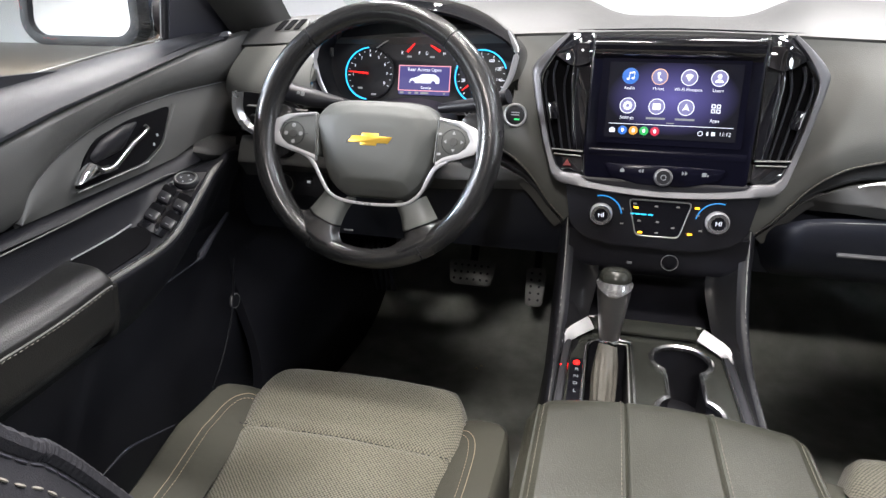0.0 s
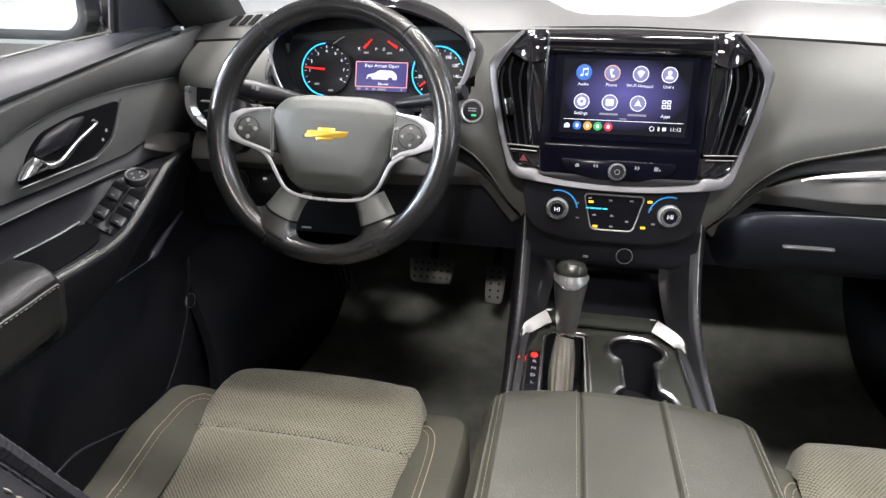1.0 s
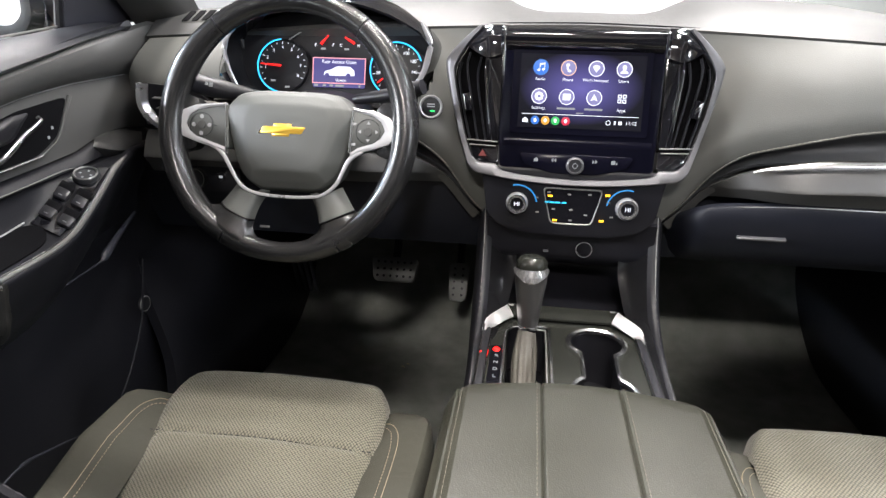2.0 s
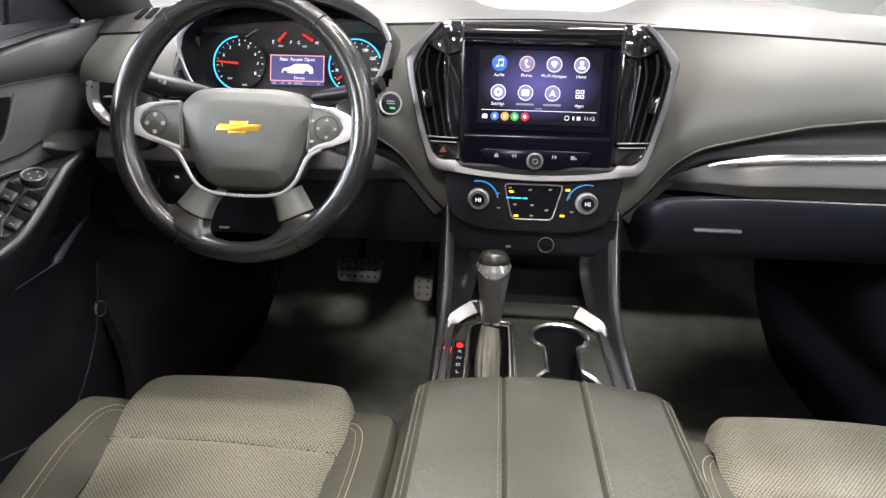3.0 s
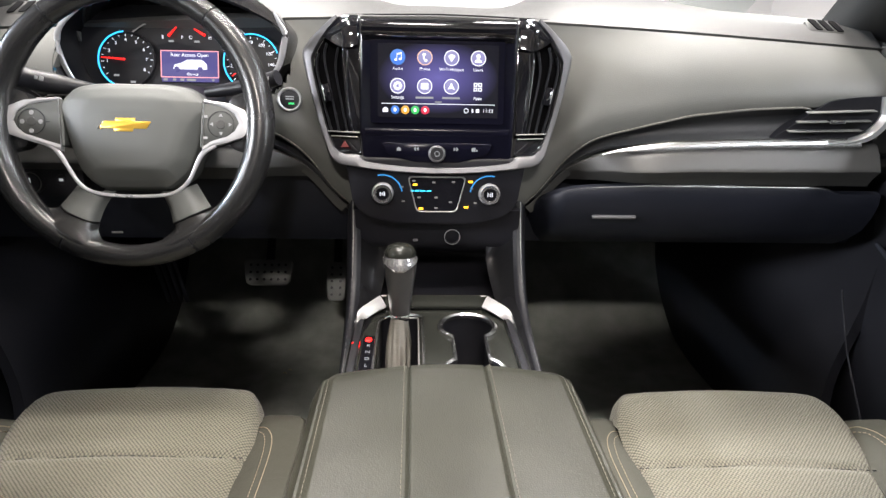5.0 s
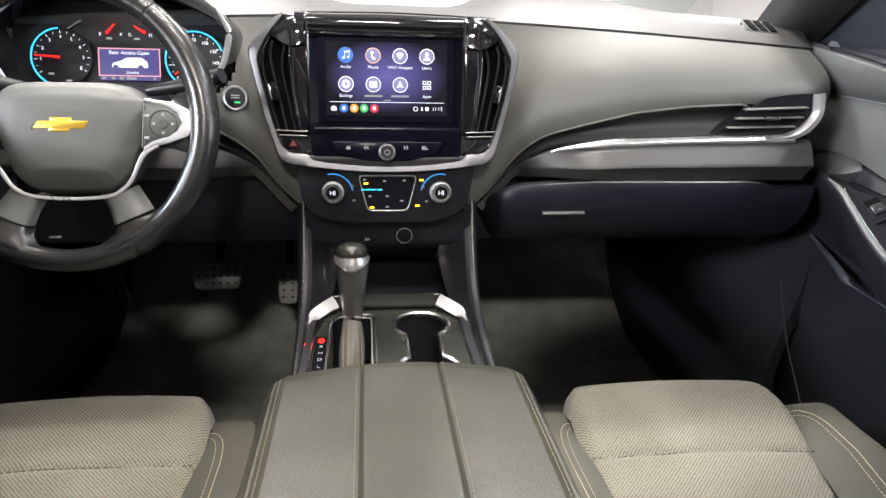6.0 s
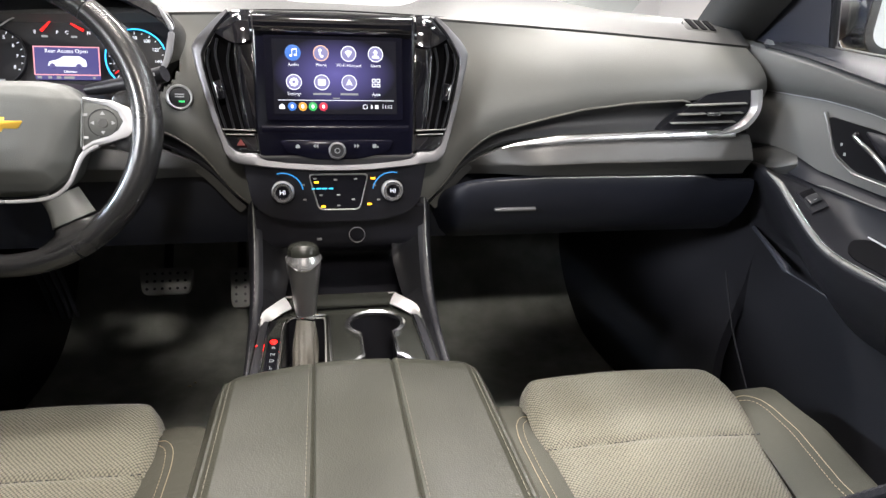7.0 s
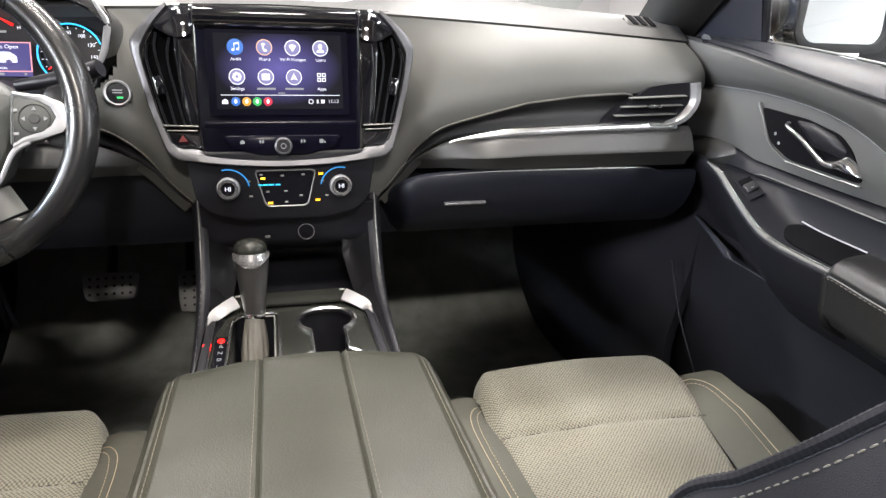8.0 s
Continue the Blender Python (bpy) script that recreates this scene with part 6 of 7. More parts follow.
# ---- doors ----
def door(sx, label, driver):
    d = thing("front_door", label, "car door", (sx * 0.80, 0.6, 0.12), "front doors")
    fl = sx < 0

    def P(x, y, z):
        """A point of the door; the two doors hang a few millimetres differently."""
        return Vector((sx * x, y, z - sx * (0.006 + 0.005 * max(0.0, min(1.0, (0.82 - z) / 0.12)))))

    def edge_z(y):
        return lines(((0.0, 0.775), (0.40, 0.828), (0.66, 0.863), (0.82, 0.886), (1.0, 0.907), (1.22, 0.920)), y)

    def crease_z(y):
        return min(edge_z(y) + 0.003, lines(((0.0, 0.655), (0.35, 0.747), (0.56, 0.803), (0.642, 0.825), (0.778, 0.853), (0.93, 0.885), (1.124, 0.917), (1.2, 0.925)), y))

    def sweep_z(y):
        return lines(((0.0, 0.690), (0.50, 0.694), (0.574, 0.697), (0.581, 0.712), (0.590, 0.724), (0.605, 0.738), (0.643, 0.764), (0.672, 0.778), (0.703, 0.790), (0.745, 0.802), (0.792, 0.811), (0.84, 0.817), (0.895, 0.822), (1.046, 0.827), (1.15, 0.829)), y)

    def low_z(y):
        return lines(((0.0, 0.650), (0.50, 0.686), (0.58, 0.693), (0.68, 0.700), (0.79, 0.708), (0.88, 0.716), (0.93, 0.729), (0.98, 0.736), (1.02, 0.735), (1.1, 0.726)), y)

    def fold_z(y):
        return min(low_z(y) - 0.005, lines(((0.0, 0.648), (0.55, 0.680), (0.69, 0.687), (0.847, 0.696), (0.92, 0.703), (1.1, 0.712)), y))

    def cut_y(z):
        return lines(((0.60, 1.07), (0.72, 1.07), (0.752, 1.07), (0.791, 1.07), (0.829, 1.08), (0.865, 1.10), (0.902, 1.13), (0.93, 1.14)), z)

    def sheet(section, n=64, y0=0.05, y1=1.02, cut=True, thick=0.01):
        """Lay a cross section along the door, up to the joint with the dash."""
        rows = []
        for i in range(n + 1):
            t = i / n
            row = []
            for x, z in section(y0 + (y1 - y0) * t):
                y = y0 + ((cut_y(z) if cut else y1) - y0) * t
                row.append(y)
            ys = row
            pts = [section(y)[k] for k, y in enumerate(ys)]
            rows.append([P(x, y, z) for (x, z), y in zip(pts, ys)])
        return grid_mesh(rows, thick, flip=fl)

    part("panel", patch([[P(0.79, y, 0.87), P(0.786, y, 0.75), P(0.779, y, 0.60), P(0.768, y, 0.45), P(0.762, y, 0.28), P(0.77, y, 0.13)] for y in (0.0, 0.3, 0.6, 0.9, 1.0, 1.14)], 20, 24, 0.02, flip=fl), PAD_DARK, d, "dark lower door panel")

    def sill_section(y):
        e, c = edge_z(y), crease_z(y)
        return sill_points(e, c, e - c)

    def sill_points(e, c, h):
        return [(0.815, e - 0.016), (0.804, e), (0.792, e + 0.001), (0.775, e - 0.10 * h), (0.760, e - 0.30 * h), (0.748, e - 0.62 * h), (0.743, e - 0.85 * h), (0.744, c + 0.0015), (0.754, c - 0.003)]
    part("sill_pad", sheet(sill_section, 64, 0.05, 1.035, False), SILL, d, "dark soft sill under the window")
    part("window_seal", tube([P(0.808, 0.06 + 1.0 * i / 30, edge_z(0.06 + 1.0 * i / 30) + 0.002) for i in range(31)], 0.0018, 6), LEDGE, d, "thin bright window strip")

    def mid_section(y):
        c, l = crease_z(y) - 0.002, sweep_z(y)
        h = c - l
        return [(0.756, c + 0.001), (0.7455, c - 0.003), (0.743, c - 0.10 * h), (0.743, c - 0.35 * h), (0.749, c - 0.65 * h), (0.757, l + 0.06 * h + 0.002), (0.770, l - 0.003)]
    part("middle_pad", sheet(mid_section), DOOR_PAD, d, "grey soft middle pad")

    def trim_section(y):
        a, b = sweep_z(y), low_z(y)
        return [(0.770, a), (0.7655, a - 0.001)] + [(0.7655 - 0.006 * math.sin(q * math.pi), a - 0.001 + (b - a + 0.002) * q) for q in (0.12, 0.3, 0.5, 0.7, 0.88)] + [(0.7645, b + 0.001), (0.772, b - 0.002)]
    part("trim_sweep", sheet(trim_section, 60, 0.575), INSERT, d, "satin grey sweeping trim")
    part("trim_line", tube([P(0.7645, y, sweep_z(y)) for y in [0.583 + (1.03 - 0.583) * i / 50 for i in range(51)]], 0.0009, 6), SATIN, d, "thin bright line")

    def waist_section(y):
        a, b = low_z(y) - 0.001, fold_z(y)
        return [(0.773, a), (0.763, a - 0.0015), (0.757, a + (b - a) * 0.3), (0.752, b + 0.003), (0.750, b), (0.758, b - 0.004)]
    part("waist_roll", sheet(waist_section, 40), PAD_DARK, d, "dark fold under the grey trim")

    # handle bowl, its bright rim and the slanting lever
    k = -sx
    bm_m = Matrix.Translation((sx * 0.7565, 0, -sx * 0.009)) @ pose(0, 0, 0, 90, 0, 90 * (-sx))

    def yz(pts):
        return [(y * k, z) for y, z in pts]
    bowl = part("handle_bowl", plate(rounded(yz([(0.872, 0.803), (0.840, 0.750), (0.797, 0.729), (0.660, 0.718), (0.686, 0.757), (0.712, 0.778), (0.775, 0.793)]), 0.012), 0.004, bm_m), PIT, d, "black handle bowl")
    part("bowl_rim", tube(spline([P(0.7545, y, z) for y, z in ((0.876, 0.806), (0.860, 0.780), (0.841, 0.749), (0.822, 0.737), (0.795, 0.727), (0.73, 0.721), (0.660, 0.716))], 36), [0.0035 - 0.0022 * min(1, i / 14) for i in range(37)], 8), INSERT, bowl, "bright lower rim")
    part("rim_line", tube(spline([P(0.7525, y, z) for y, z in ((0.800, 0.7275), (0.73, 0.7215), (0.662, 0.7165))], 20), 0.0011, 6), BRUSHED, bowl, "chrome lower edge")
    part("bowl_hood", cushion(rounded(yz([(0.795, 0.790), (0.755, 0.756), (0.700, 0.747), (0.692, 0.757), (0.716, 0.776), (0.760, 0.789)]), 0.008), 0.004, 0.006, bm_m @ pose(0, 0, 0.002)), BLACK, bowl, "black moulded hood")
    part("lever", tube(spline([P(0.752, 0.803, 0.783), P(0.744, 0.797, 0.779), P(0.742, 0.760, 0.763), P(0.741, 0.735, 0.749), P(0.741, 0.716, 0.739), P(0.744, 0.700, 0.737)], 24), [0.0035, 0.0042] + [0.0032 + 0.0012 * (i / 22) for i in range(23)], 10), CHROME, bowl, "chrome door lever")
    part("lever_cup", cushion(rounded(yz([(0.725, 0.742), (0.705, 0.744), (0.688, 0.753), (0.672, 0.742), (0.658, 0.726), (0.690, 0.730), (0.712, 0.733)]), 0.004), 0.006, 0.006, bm_m @ pose(0, 0, 0.006)), CHROME, bowl, "bright lever end")
    for yy, zz in ((0.832, 0.764), (0.822, 0.751)):
        part("lock_mark", box(0.0012, 0.004, 0.0045, Matrix.Translation(P(0.7560, yy, zz)), 0.0005), TEXT_DIM, bowl)

    # armrest ledge with its bright edge, rising towards the dash
    prof = ((1.03, 0.705, 0.735), (0.97, 0.708, 0.722), (0.92, 0.706, 0.703), (0.872, 0.697, 0.692), (0.843, 0.679, 0.690), (0.814, 0.659, 0.690), (0.785, 0.641, 0.690), (0.757, 0.627, 0.690), (0.725, 0.619, 0.690), (0.689, 0.615, 0.690), (0.617, 0.610, 0.690), (0.50, 0.600, 0.690), (0.30, 0.592, 0.69), (0.05, 0.585, 0.69))
    table = [(p[0], p[1]) for p in prof][::-1]

    def rail_z(y):
        return lines(table, y)
    led = []
    for y, z, x in prof:
        f = fold_z(y)
        up = min(z + 0.024, f - 0.006)
        led.append([P(0.760, y, f - 0.002), P(0.756, y, 0.5 * (f + up)), P(0.748, y, up), P(0.735, y, z + 0.6 * (up - z)), P(x + 0.016, y, z + 0.25 * (up - z)), P(x + 0.006, y, z + 0.002), P(x, y, z - 0.004), P(x + 0.002, y, z - 0.014), P(x + 0.012, y, z - 0.040), P(x + 0.036, y, z - 0.085), P(0.778, y, z - 0.14)])
    part("armrest_ledge", patch(led, 60, 36, 0.006, flip=not fl), PAD_DARK, d, "dark armrest ledge")
    part("ledge_edge", tube(spline([P(x + 0.003, y, z + 0.001) for y, z, x in prof[2:11]], 40), [0.0012 + 0.0030 * min(1, i / 4) * (1 - 0.45 * i / 40) for i in range(41)], 8), LEDGE, d, "satin ledge edge")
    part("edge_line", tube(spline([P(x + 0.0065, y, z + 0.0042) for y, z, x in prof[3:11]], 36), 0.0007, 6), BRUSHED, d, "fine bright line")
    # light cap where the armrest meets the dash
    cap = []
    for ya, za, xb, yb, zb in ((0.930, 0.731, 0.756, 0.914, 0.7225), (0.950, 0.7345, 0.739, 0.928, 0.7160), (0.974, 0.736, 0.735, 0.945, 0.7115), (1.013, 0.735, 0.734, 0.970, 0.7080), (1.060, 0.7285, 0.734, 1.005, 0.7050)):
        a, b = Vector((0.766, ya, za)), Vector((xb, yb, zb))
        line = [Vector((0.778, ya, za + 0.001)), a] + [a.lerp(b, f) + Vector((-0.0015, 0, 0.0015)) * math.sin(f * math.pi) for f in (0.3, 0.6, 0.9)] + [b + Vector((0.0005, 0, -0.003)), b + Vector((0.006, 0, -0.010)), b + Vector((0.022, 0, -0.020))]
        cap.append([P(*q) for q in line])
    part("armrest_cap", grid_mesh(cap, 0.004, flip=fl), ROLL, d, "light grey cap")
    # padded armrest
    pad_rows = [[P(x + 0.016, 0.622, z) for x, z in ((0.758, 0.600), (0.745, 0.600), (0.712, 0.597), (0.697, 0.592), (0.689, 0.585), (0.687, 0.580), (0.690, 0.560), (0.700, 0.530), (0.765, 0.495))]]
    pad_line = ((0.622, 0.610), (0.618, 0.617), (0.608, 0.6185), (0.53, 0.608), (0.45, 0.603), (0.35, 0.598), (0.20, 0.590), (0.05, 0.584))
    for y, z in pad_line:
        pad_rows.append([P(0.774, y, z + 0.015), P(0.745, y, z + 0.016), P(0.714, y, z + 0.014), P(0.698, y, z + 0.008), P(0.690, y, z - 0.001), P(0.687, y, z - 0.010), P(0.690, y, z - 0.040), P(0.702, y, z - 0.080), P(0.776, y, z - 0.120)])
    part("armrest_pad", patch(pad_rows, 40, 34, 0.01, flip=not fl), REST, d, "dark grey padded armrest")
    part("pad_piping", tube(spline([P(0.6862, y, z - 0.011) for y, z in pad_line[1:-1]], 40), 0.0011, 6), LEDGE, d, "thin pale piping")
    stitches(spline([P(0.6865, y, z - 0.0145) for y, z in pad_line[1:-1]], 60), 0.0045, 0.003, 0.0006, THREAD_GREY, d, (-sx, 0, 0.3))
    part("waist_line", tube(spline([P(0.7495, y, z) for y, z in ((0.857, 0.6970), (0.829, 0.6985), (0.757, 0.6928), (0.695, 0.6885), (0.631, 0.6825), (0.45, 0.668))], 40), [0.0003 + 0.0007 * min(1.0, i / 6) for i in range(41)], 6), LEDGE, d, "thin pale line")

    # pull pocket: a near-black sheet for the hollow's shade, with a thin pale far edge
    def on_ledge(y, x, lift):
        z = rail_z(y)
        up = min(z + 0.024, fold_z(y) - 0.006)
        q = (x - 0.696) / 0.052
        return P(x, y, z + 0.002 + (up - z - 0.002) * q + lift)
    def pocket_row(i):
        f = i / 18
        half = 0.0215 * max(0.02, 1 - max(0.0, (f - 0.62) / 0.38) ** 2.6) ** 0.5
        return [on_ledge(0.620 + 0.122 * f, 0.7235 + 0.004 * f + half * q, 0.0026) for q in (1, 0.6, 0.2, -0.2, -0.6, -1)]
    part("pull_pocket", grid_mesh([pocket_row(i) for i in range(19)], 0.004, flip=fl), PIT, d, "pull pocket with its shade as a near-black sheet")
    part("pocket_edge", tube([on_ledge(y, 0.746, 0.003) for y in (0.736, 0.70, 0.66, 0.63, 0.620)], 0.0012, 6), SATIN, d)
    # window switches in a gloss bezel
    y0, y1 = (0.742, 0.868) if driver else (0.808, 0.850)
    bz = part("switch_bezel", grid_mesh([[on_ledge(y0 + (y1 - y0) * i / 12, x, 0.0022) for x in ((0.742, 0.735, 0.722, 0.709, 0.702) if driver else (0.735, 0.730, 0.722, 0.714, 0.709))] for i in range(13)], 0.003, flip=fl), GLOSS if driver else PAD_DARK, d, "gloss black switch bezel" if driver else "dark switch bezel")

    def seat_at(y, x, lift):
        a, b = on_ledge(y - 0.01, x, lift), on_ledge(y + 0.01, x, lift)
        c, e = on_ledge(y, x - 0.01, lift), on_ledge(y, x + 0.01, lift)
        v = (b - a).normalized()
        u = (e - c).normalized() * sx
        n = u.cross(v).normalized()
        m = Matrix((u, v, n)).transposed().to_4x4()
        m.translation = (a + b) / 2
        return m
    spots = ((0.800, 0.708), (0.800, 0.734), (0.767, 0.708), (0.767, 0.734)) if driver else ((0.826, 0.722),)
    for y, x in spots:
        m = seat_at(y, x, 0.004)
        w = part("window_switch", box(0.021, 0.019, 0.007, m, 0.003), FIN, bz, "grey rocker switch")
        part("switch_gap", box(0.022, 0.012, 0.003, m @ pose(0, 0.0155, 0), 0.0006), PIT, w)
        part("switch_mark", box(0.006, 0.0016, 0.0006, m @ pose(0, -0.004, 0.0036), 0.0002), TEXT_LIT, w)
    if driver:
        m = seat_at(0.843, 0.724, 0.004)
        rk = part("mirror_knob", lathe([(0.019, -0.003), (0.019, 0.003), (0.0175, 0.005), (0.015, 0.005), (0.0135, 0.003), (0.0, 0.003)], m, 28), FIN, bz, "mirror adjuster knob")
        part("knob_ring", lathe([(0.0150, 0.005), (0.0165, 0.0066), (0.0180, 0.005)], m, 28), LEDGE, rk)
        for a in range(4):
            part("knob_mark", box(0.003, 0.003, 0.0006, m @ pose(0.0085 * math.cos(a * 1.571), 0.0085 * math.sin(a * 1.571), 0.0034), 0.0002), TEXT_DIM, rk)
    # lower ridge and seal
    part("kick_line", tube(spline([P(0.762, 1.00, 0.585), P(0.745, 0.92, 0.567), P(0.730, 0.865, 0.556), P(0.727, 0.847, 0.551), P(0.727, 0.80, 0.547), P(0.727, 0.72, 0.541), P(0.727, 0.62, 0.533)], 40), [0.003 + 0.004 * min(1, i / 14) if i < 15 else max(0.0012, 0.007 - 0.0008 * (i - 14)) for i in range(41)], 8), LOWER, d, "raised lower ridge")
    seal = ((1.003, 0.488), (0.975, 0.43), (0.945, 0.375), (0.892, 0.306), (0.86, 0.26)) if sx > 0 else ((0.945, 0.53), (0.934, 0.488), (0.916, 0.427), (0.875, 0.365), (0.835, 0.325))
    part("weather_strip", tube(spline([(sx * 0.722, y, z) for y, z in seal], 24), 0.0018, 8), PAD_DARK, d, "dark rubber door seal")
    # glass, mirror sail
    part("window", patch([[P(0.812, y, edge_z(y) - 0.01), P(0.795, y, 1.05), P(0.745, y, 1.27)] for y in (-0.1, 0.3, 0.6, 0.93)], 6, 6, 0.004, flip=not fl), GLASS, d, "clear side window").visible_shadow = False
    part("sail_panel", patch([[P(0.800, 0.95, 0.895), P(0.785, 0.95, 0.98), P(0.765, 0.95, 1.06)], [P(0.790, 1.04, 0.905), P(0.775, 1.04, 0.98), P(0.760, 1.04, 1.05)], [P(0.775, 1.22, 0.918), P(0.765, 1.22, 0.97), P(0.75, 1.22, 1.02)]], 8, 8, 0.02, flip=not fl), SAIL, d, "black mirror sail panel")
    part("window_post", tube([P(0.81, 0.95, 0.89), P(0.785, 0.95, 1.06), P(0.745, 0.93, 1.27)], 0.007, 8), BLACK, d)
    return d


door(-1, "driver door with chrome lever, grey sweep trim and window switches", True)
door(1, "passenger door with chrome lever, grey sweep trim and one switch", False)
for sx in (-1, 1):
    # kick panels ahead of the doors
    structure("wall_kick_panel", patch([[(sx * 0.80, 1.0, 0.88), (sx * 0.770, 1.0, 0.5), (sx * 0.70, 0.96, 0.3), (sx * 0.70, 0.9, 0.1)], [(sx * 0.80, 1.2, 0.88), (sx * 0.765, 1.2, 0.5), (sx * 0.69, 1.2, 0.3), (sx * 0.69, 1.2, 0.1)], [(sx * 0.745, 1.9, 0.88), (sx * 0.72, 1.9, 0.5), (sx * 0.68, 1.9, 0.3), (sx * 0.68, 1.9, 0.1)]], 16, 16, 0.02, flip=sx < 0), PAD_DARK, "dark kick panel beside the footwell")
    structure("wall_pillar", patch([[(sx * 0.78, 1.12, 0.90), (sx * 0.74, 0.85, 1.08), (sx * 0.69, 0.58, 1.28)], [(sx * 0.72, 1.16, 0.90), (sx * 0.68, 0.89, 1.09), (sx * 0.64, 0.60, 1.29)], [(sx * 0.70, 1.22, 0.91), (sx * 0.66, 0.94, 1.11), (sx * 0.62, 0.64, 1.31)]], 10, 16, 0.02, flip=sx > 0), PAD_TOP, "grey pillar trim beside the windscreen")
    structure("wall_rear_side", box(0.04, 1.45, 1.26, pose(sx * 0.80, -0.86, 0.70), 0.01), BACKREST, "dark side wall behind the door")
    structure("wall_front_side", box(0.03, 0.85, 1.0, pose(sx * 0.815, 1.56, 0.41), 0.005), BLACK, "dark inner wing beside the footwell")
structure("wall_firewall", box(1.66, 0.30, 0.80, pose(0, 2.03, 0.50), 0.01), LOWER, "dark firewall ahead of the footwells")
structure("wall_cowl", box(1.66, 0.45, 0.05, pose(0, 1.72, 0.865), 0.01), BLACK, "dark cowl under the windscreen")
wind = part("windscreen", patch([[(-0.70, 1.60, 0.90), (0, 1.70, 0.90), (0.70, 1.60, 0.90)], [(-0.68, 1.15, 1.12), (0, 1.22, 1.14), (0.68, 1.15, 1.12)], [(-0.62, 0.66, 1.31), (0, 0.72, 1.33), (0.62, 0.66, 1.31)]], 10, 12, 0.005), GLASS)
wind.visible_shadow = False
tagged(wind, "clear sloping windscreen", "windscreen", "", "structure")
bt = thing("release_lever", "round dark cap with a thin bright ring on the kick panel", "release lever", (-0.735, 0.935, 0.45))
part("cap", lathe([(0.0, 0.006), (0.012, 0.006), (0.014, 0.0)], pose(-0.728, 0.935, 0.45, 0, 90, 0), 20), BLACK, bt)
part("ring", frame_ring(ellipse(0, 0, 0.014, 0.014, 24), ellipse(0, 0, 0.0125, 0.0125, 24), 0.002, pose(-0.7225, 0.935, 0.45, 0, 90, 0)), LEDGE, bt)

# ---- outside the car ----
GROUND = -0.50
structure("ground", box(90, 60, 0.1, pose(-14, 5, GROUND - 0.05)), FLOOR, "polished beige-brown showroom floor")
structure("wall_north", box(60, 0.2, 6, pose(-14, 26, GROUND + 3)), WALL, "white showroom wall")
structure("wall_south", box(60, 0.2, 6, pose(-14, -12, GROUND + 3)), WALL, "white showroom wall")
structure("wall_west", box(0.2, 38, 6, pose(-42, 7, GROUND + 3)), WALL, "white showroom wall")
structure("wall_east", box(0.2, 38, 6, pose(14, 7, GROUND + 3)), WALL, "white showroom wall")
structure("ceiling_showroom", box(60, 38, 0.2, pose(-14, 7, GROUND + 6)), CEILING, "dark open showroom ceiling")


def wing_mirror(sx, label):
    w = thing("wing_mirror", label, "wing mirror", (sx * 0.95, 0.95, 0.88))
    m = Matrix.Translation((sx * 1.045, 1.02, 0.975 - 0.010 * (sx > 0))) @ pose(0, 0, 0, 86 if sx < 0 else 90, 0, sx * 3)
    out = rounded([(-0.115, 0.085), (-0.125, -0.055), (-0.095, -0.085), (0.095, -0.085), (0.120, -0.06), (0.115, 0.085)], 0.03)
    inn = rounded([(-0.098, 0.070), (-0.107, -0.05), (-0.085, -0.068), (0.085, -0.068), (0.103, -0.05), (0.098, 0.070)], 0.025)
    if sx < 0:
        m = m @ pose(0.012, 0, 0) @ Matrix.Diagonal((1.11, 1, 1, 1))
    part("shell", cushion([(-x, y) for x, y in [(p[0], p[1]) for p in out]], 0.06, 0.05, m @ pose(0, 0, -0.064, 0, 180, 0)), BODY_BLUE, w, "dark painted shell")
    part("bezel", frame_ring(out, inn, 0.03, m, 0.002), MATT, w)
    part("glass", plate(inn, 0.004, m @ pose(0, 0, -0.006)), MIRROR, w, "mirror glass")
    part("foot", tube([(sx * 0.81, 1.10, 0.925), (sx * 0.87, 1.09, 0.935), (sx * 0.935, 1.08, 0.95)], [0.035, 0.040, 0.045], 14, flat=0.9), BLACK, w, "black mirror foot")


wing_mirror(-1, "dark wing mirror reflecting the bright showroom")
wing_mirror(1, "dark wing mirror reflecting parked cars")


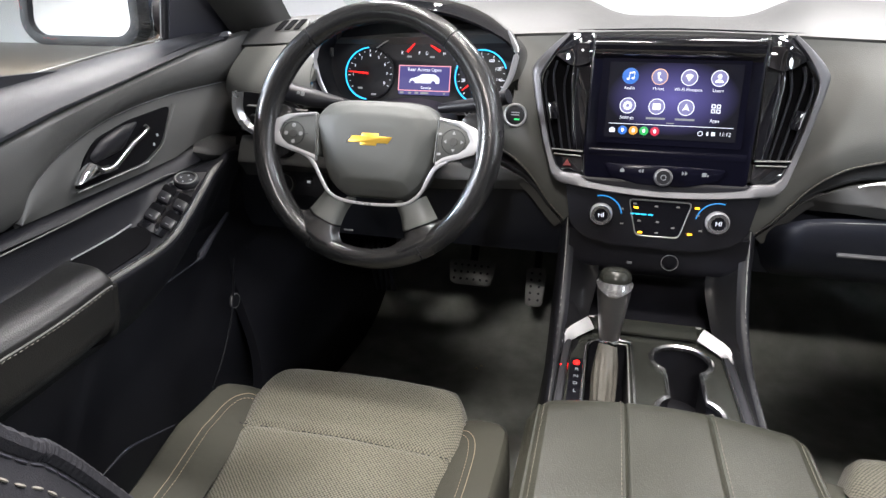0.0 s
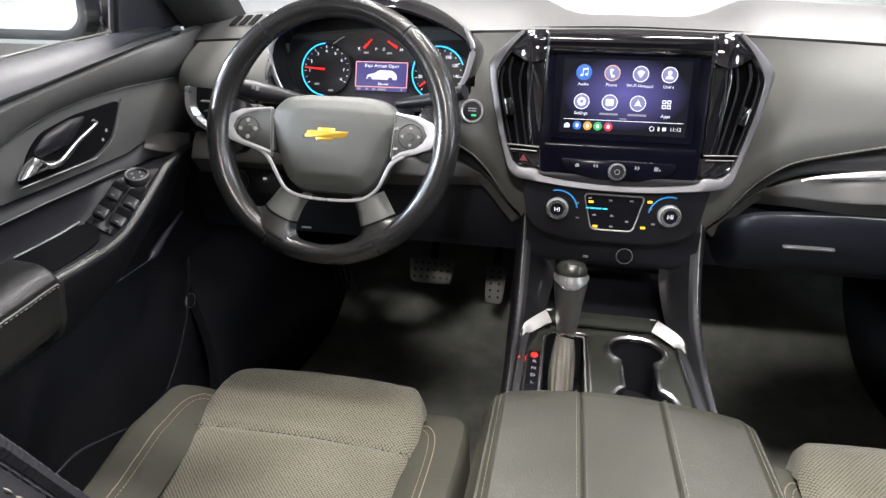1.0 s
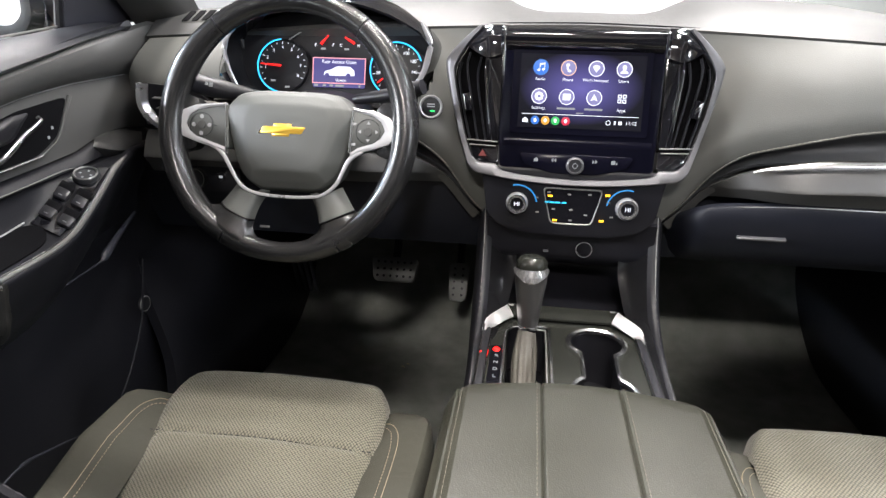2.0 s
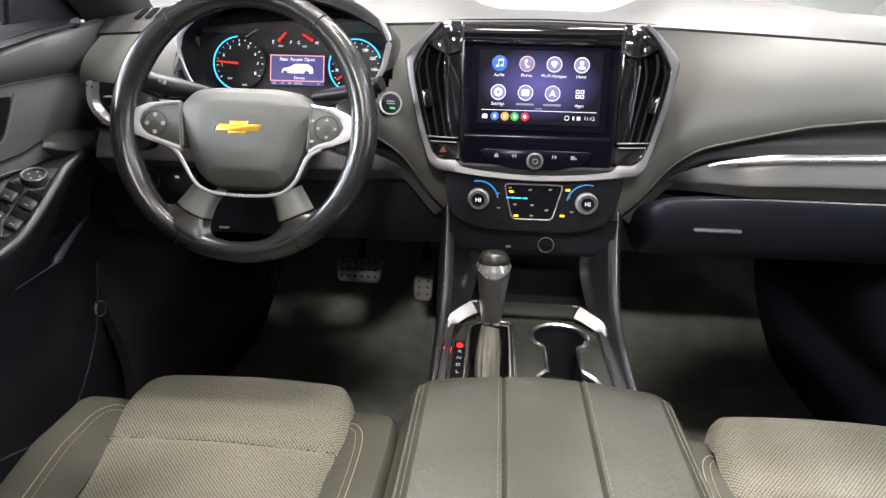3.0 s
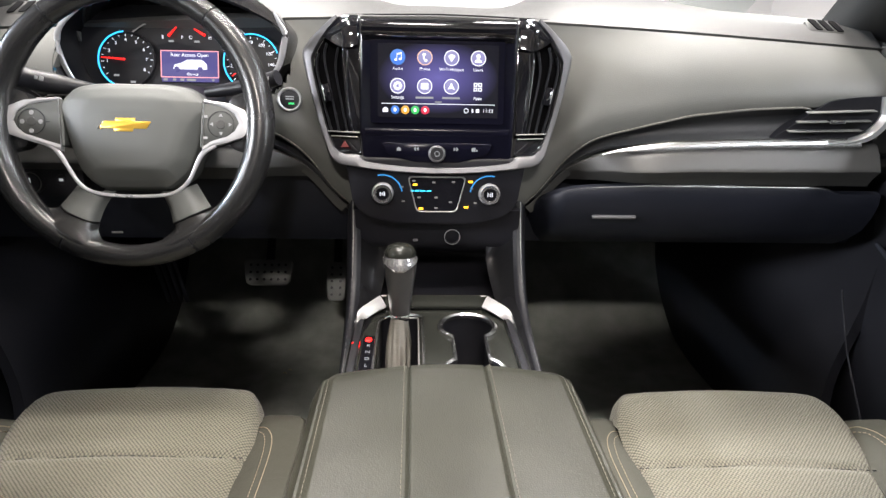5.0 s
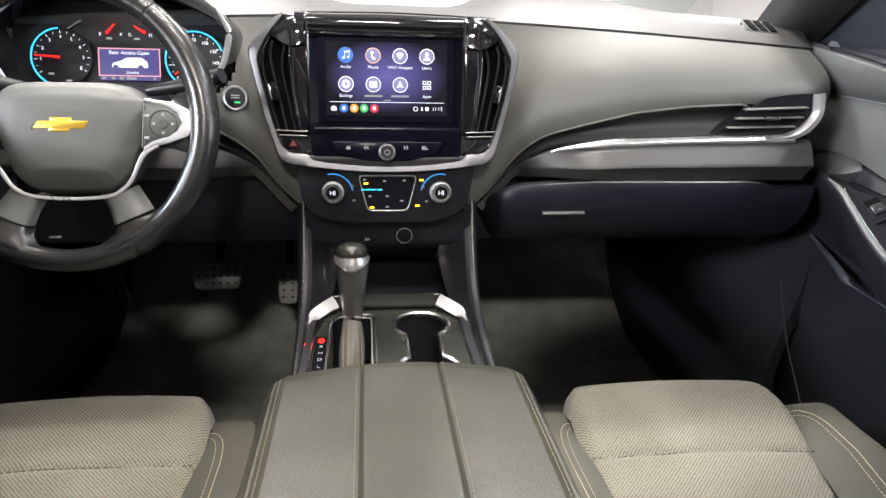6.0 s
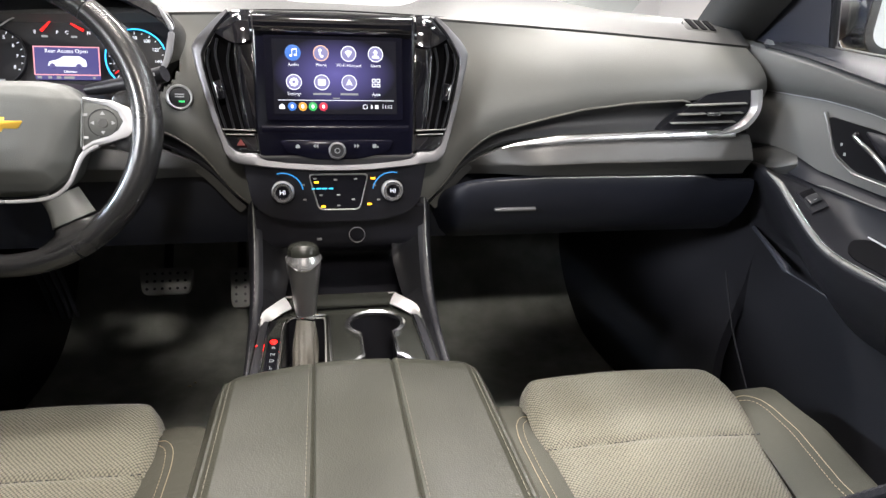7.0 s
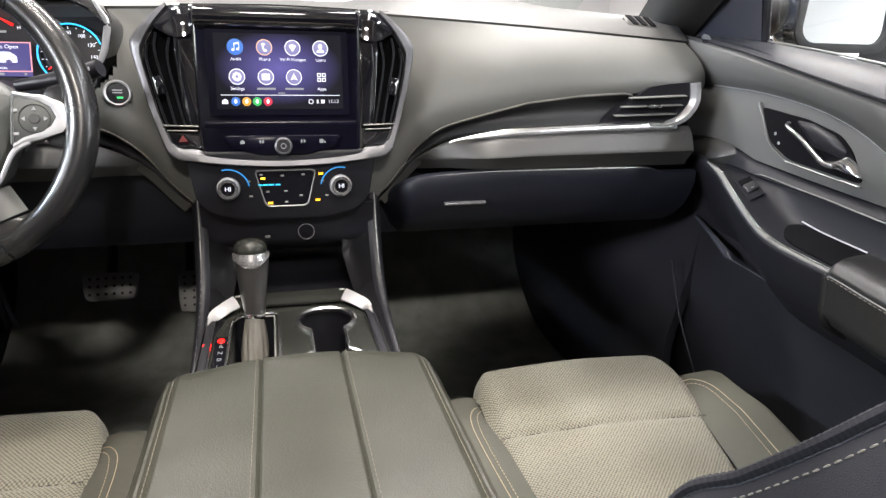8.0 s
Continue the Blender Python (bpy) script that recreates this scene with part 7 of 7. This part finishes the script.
def parked_car(label, paint, m):
    """A parked estate-like car: body, glasshouse, windows, wheels."""
    c = thing("parked_car", label, "car", m.translation, "parked cars")
    prof = [(-2.35, 0.45), (-2.40, 0.75), (-2.30, 0.98), (-1.9, 1.02), (-0.9, 1.04), (0.6, 1.02), (1.2, 0.98), (2.0, 0.86), (2.35, 0.70), (2.38, 0.42)]
    rows = []
    for y, z in prof:
        rows.append([Vector((x, y, zz)) for x, zz in ((-0.90, 0.32), (-0.94, 0.5 * (0.32 + z)), (-0.90, z - 0.03), (-0.70, z), (0, z + 0.03), (0.70, z), (0.90, z - 0.03), (0.94, 0.5 * (0.32 + z)), (0.90, 0.32))])
    b = patch(rows, 40, 32)
    bmesh.ops.recalc_face_normals(b, faces=b.faces)
    b.transform(m)
    part("body", b, paint, c, "glossy painted body")
    cab = []
    for y, z, w in ((-2.25, 1.00, 0.80), (-1.95, 1.45, 0.66), (-1.2, 1.60, 0.62), (-0.2, 1.62, 0.62), (0.5, 1.50, 0.64), (1.25, 1.00, 0.78)):
        cab.append([Vector((x, y, zz)) for x, zz in ((-w - 0.12 if z < 1.2 else -0.84, 1.0), (-w, z - 0.04), (-w * 0.5, z), (w * 0.5, z), (w, z - 0.04), (w + 0.12 if z < 1.2 else 0.84, 1.0))])
    b = patch(cab, 30, 20)
    bmesh.ops.recalc_face_normals(b, faces=b.faces)
    b.transform(m)
    part("roof", b, paint, c)
    for sx in (-1, 1):
        for y0, y1, yt0, yt1 in ((-1.75, -0.95, -1.60, -0.95), (-0.85, 0.05, -0.85, 0.02), (0.12, 0.95, 0.10, 0.50)):
            w = [[Vector((sx * 0.845, y0, 1.04)), Vector((sx * 0.845, y1, 1.04))], [Vector((sx * 0.70, yt0, 1.46)), Vector((sx * 0.70, yt1, 1.44))]]
            g = grid_mesh(w, 0.01)
            g.transform(m)
            part("window", g, GLOSS, c, "dark side window")
        for y in (-1.45, 1.45):
            wm = m @ Matrix.Translation((sx * 0.86, y, 0.34)) @ pose(0, 0, 0, 0, 90, 0)
            wh = part("wheel", lathe([(0.0, -0.09), (0.30, -0.09), (0.34, -0.06), (0.34, 0.06), (0.30, 0.09), (0.0, 0.09)], wm, 28), TYRE, c)
            part("rim", lathe([(0.0, 0.10), (0.08, 0.10), (0.22, 0.085), (0.23, 0.095)], wm if sx > 0 else wm @ pose(0, 0, 0, 180, 0, 0), 20), SATIN, wh)
    return c


parked_car("white parked car on the showroom floor", BODY_WHITE, pose(3.3, 3.6, GROUND, 0, 0, 8))
parked_car("white parked car on the showroom floor", BODY_WHITE, pose(3.6, -2.6, GROUND, 0, 0, 4))
parked_car("dark blue parked car on the showroom floor", BODY_BLUE, pose(6.6, 4.2, GROUND, 0, 0, 6))
structure("baseboard", box(0.04, 37.5, 0.40, pose(-41.88, 7, GROUND + 0.20), 0.01), BLACK, "dark baseboard along the white wall")
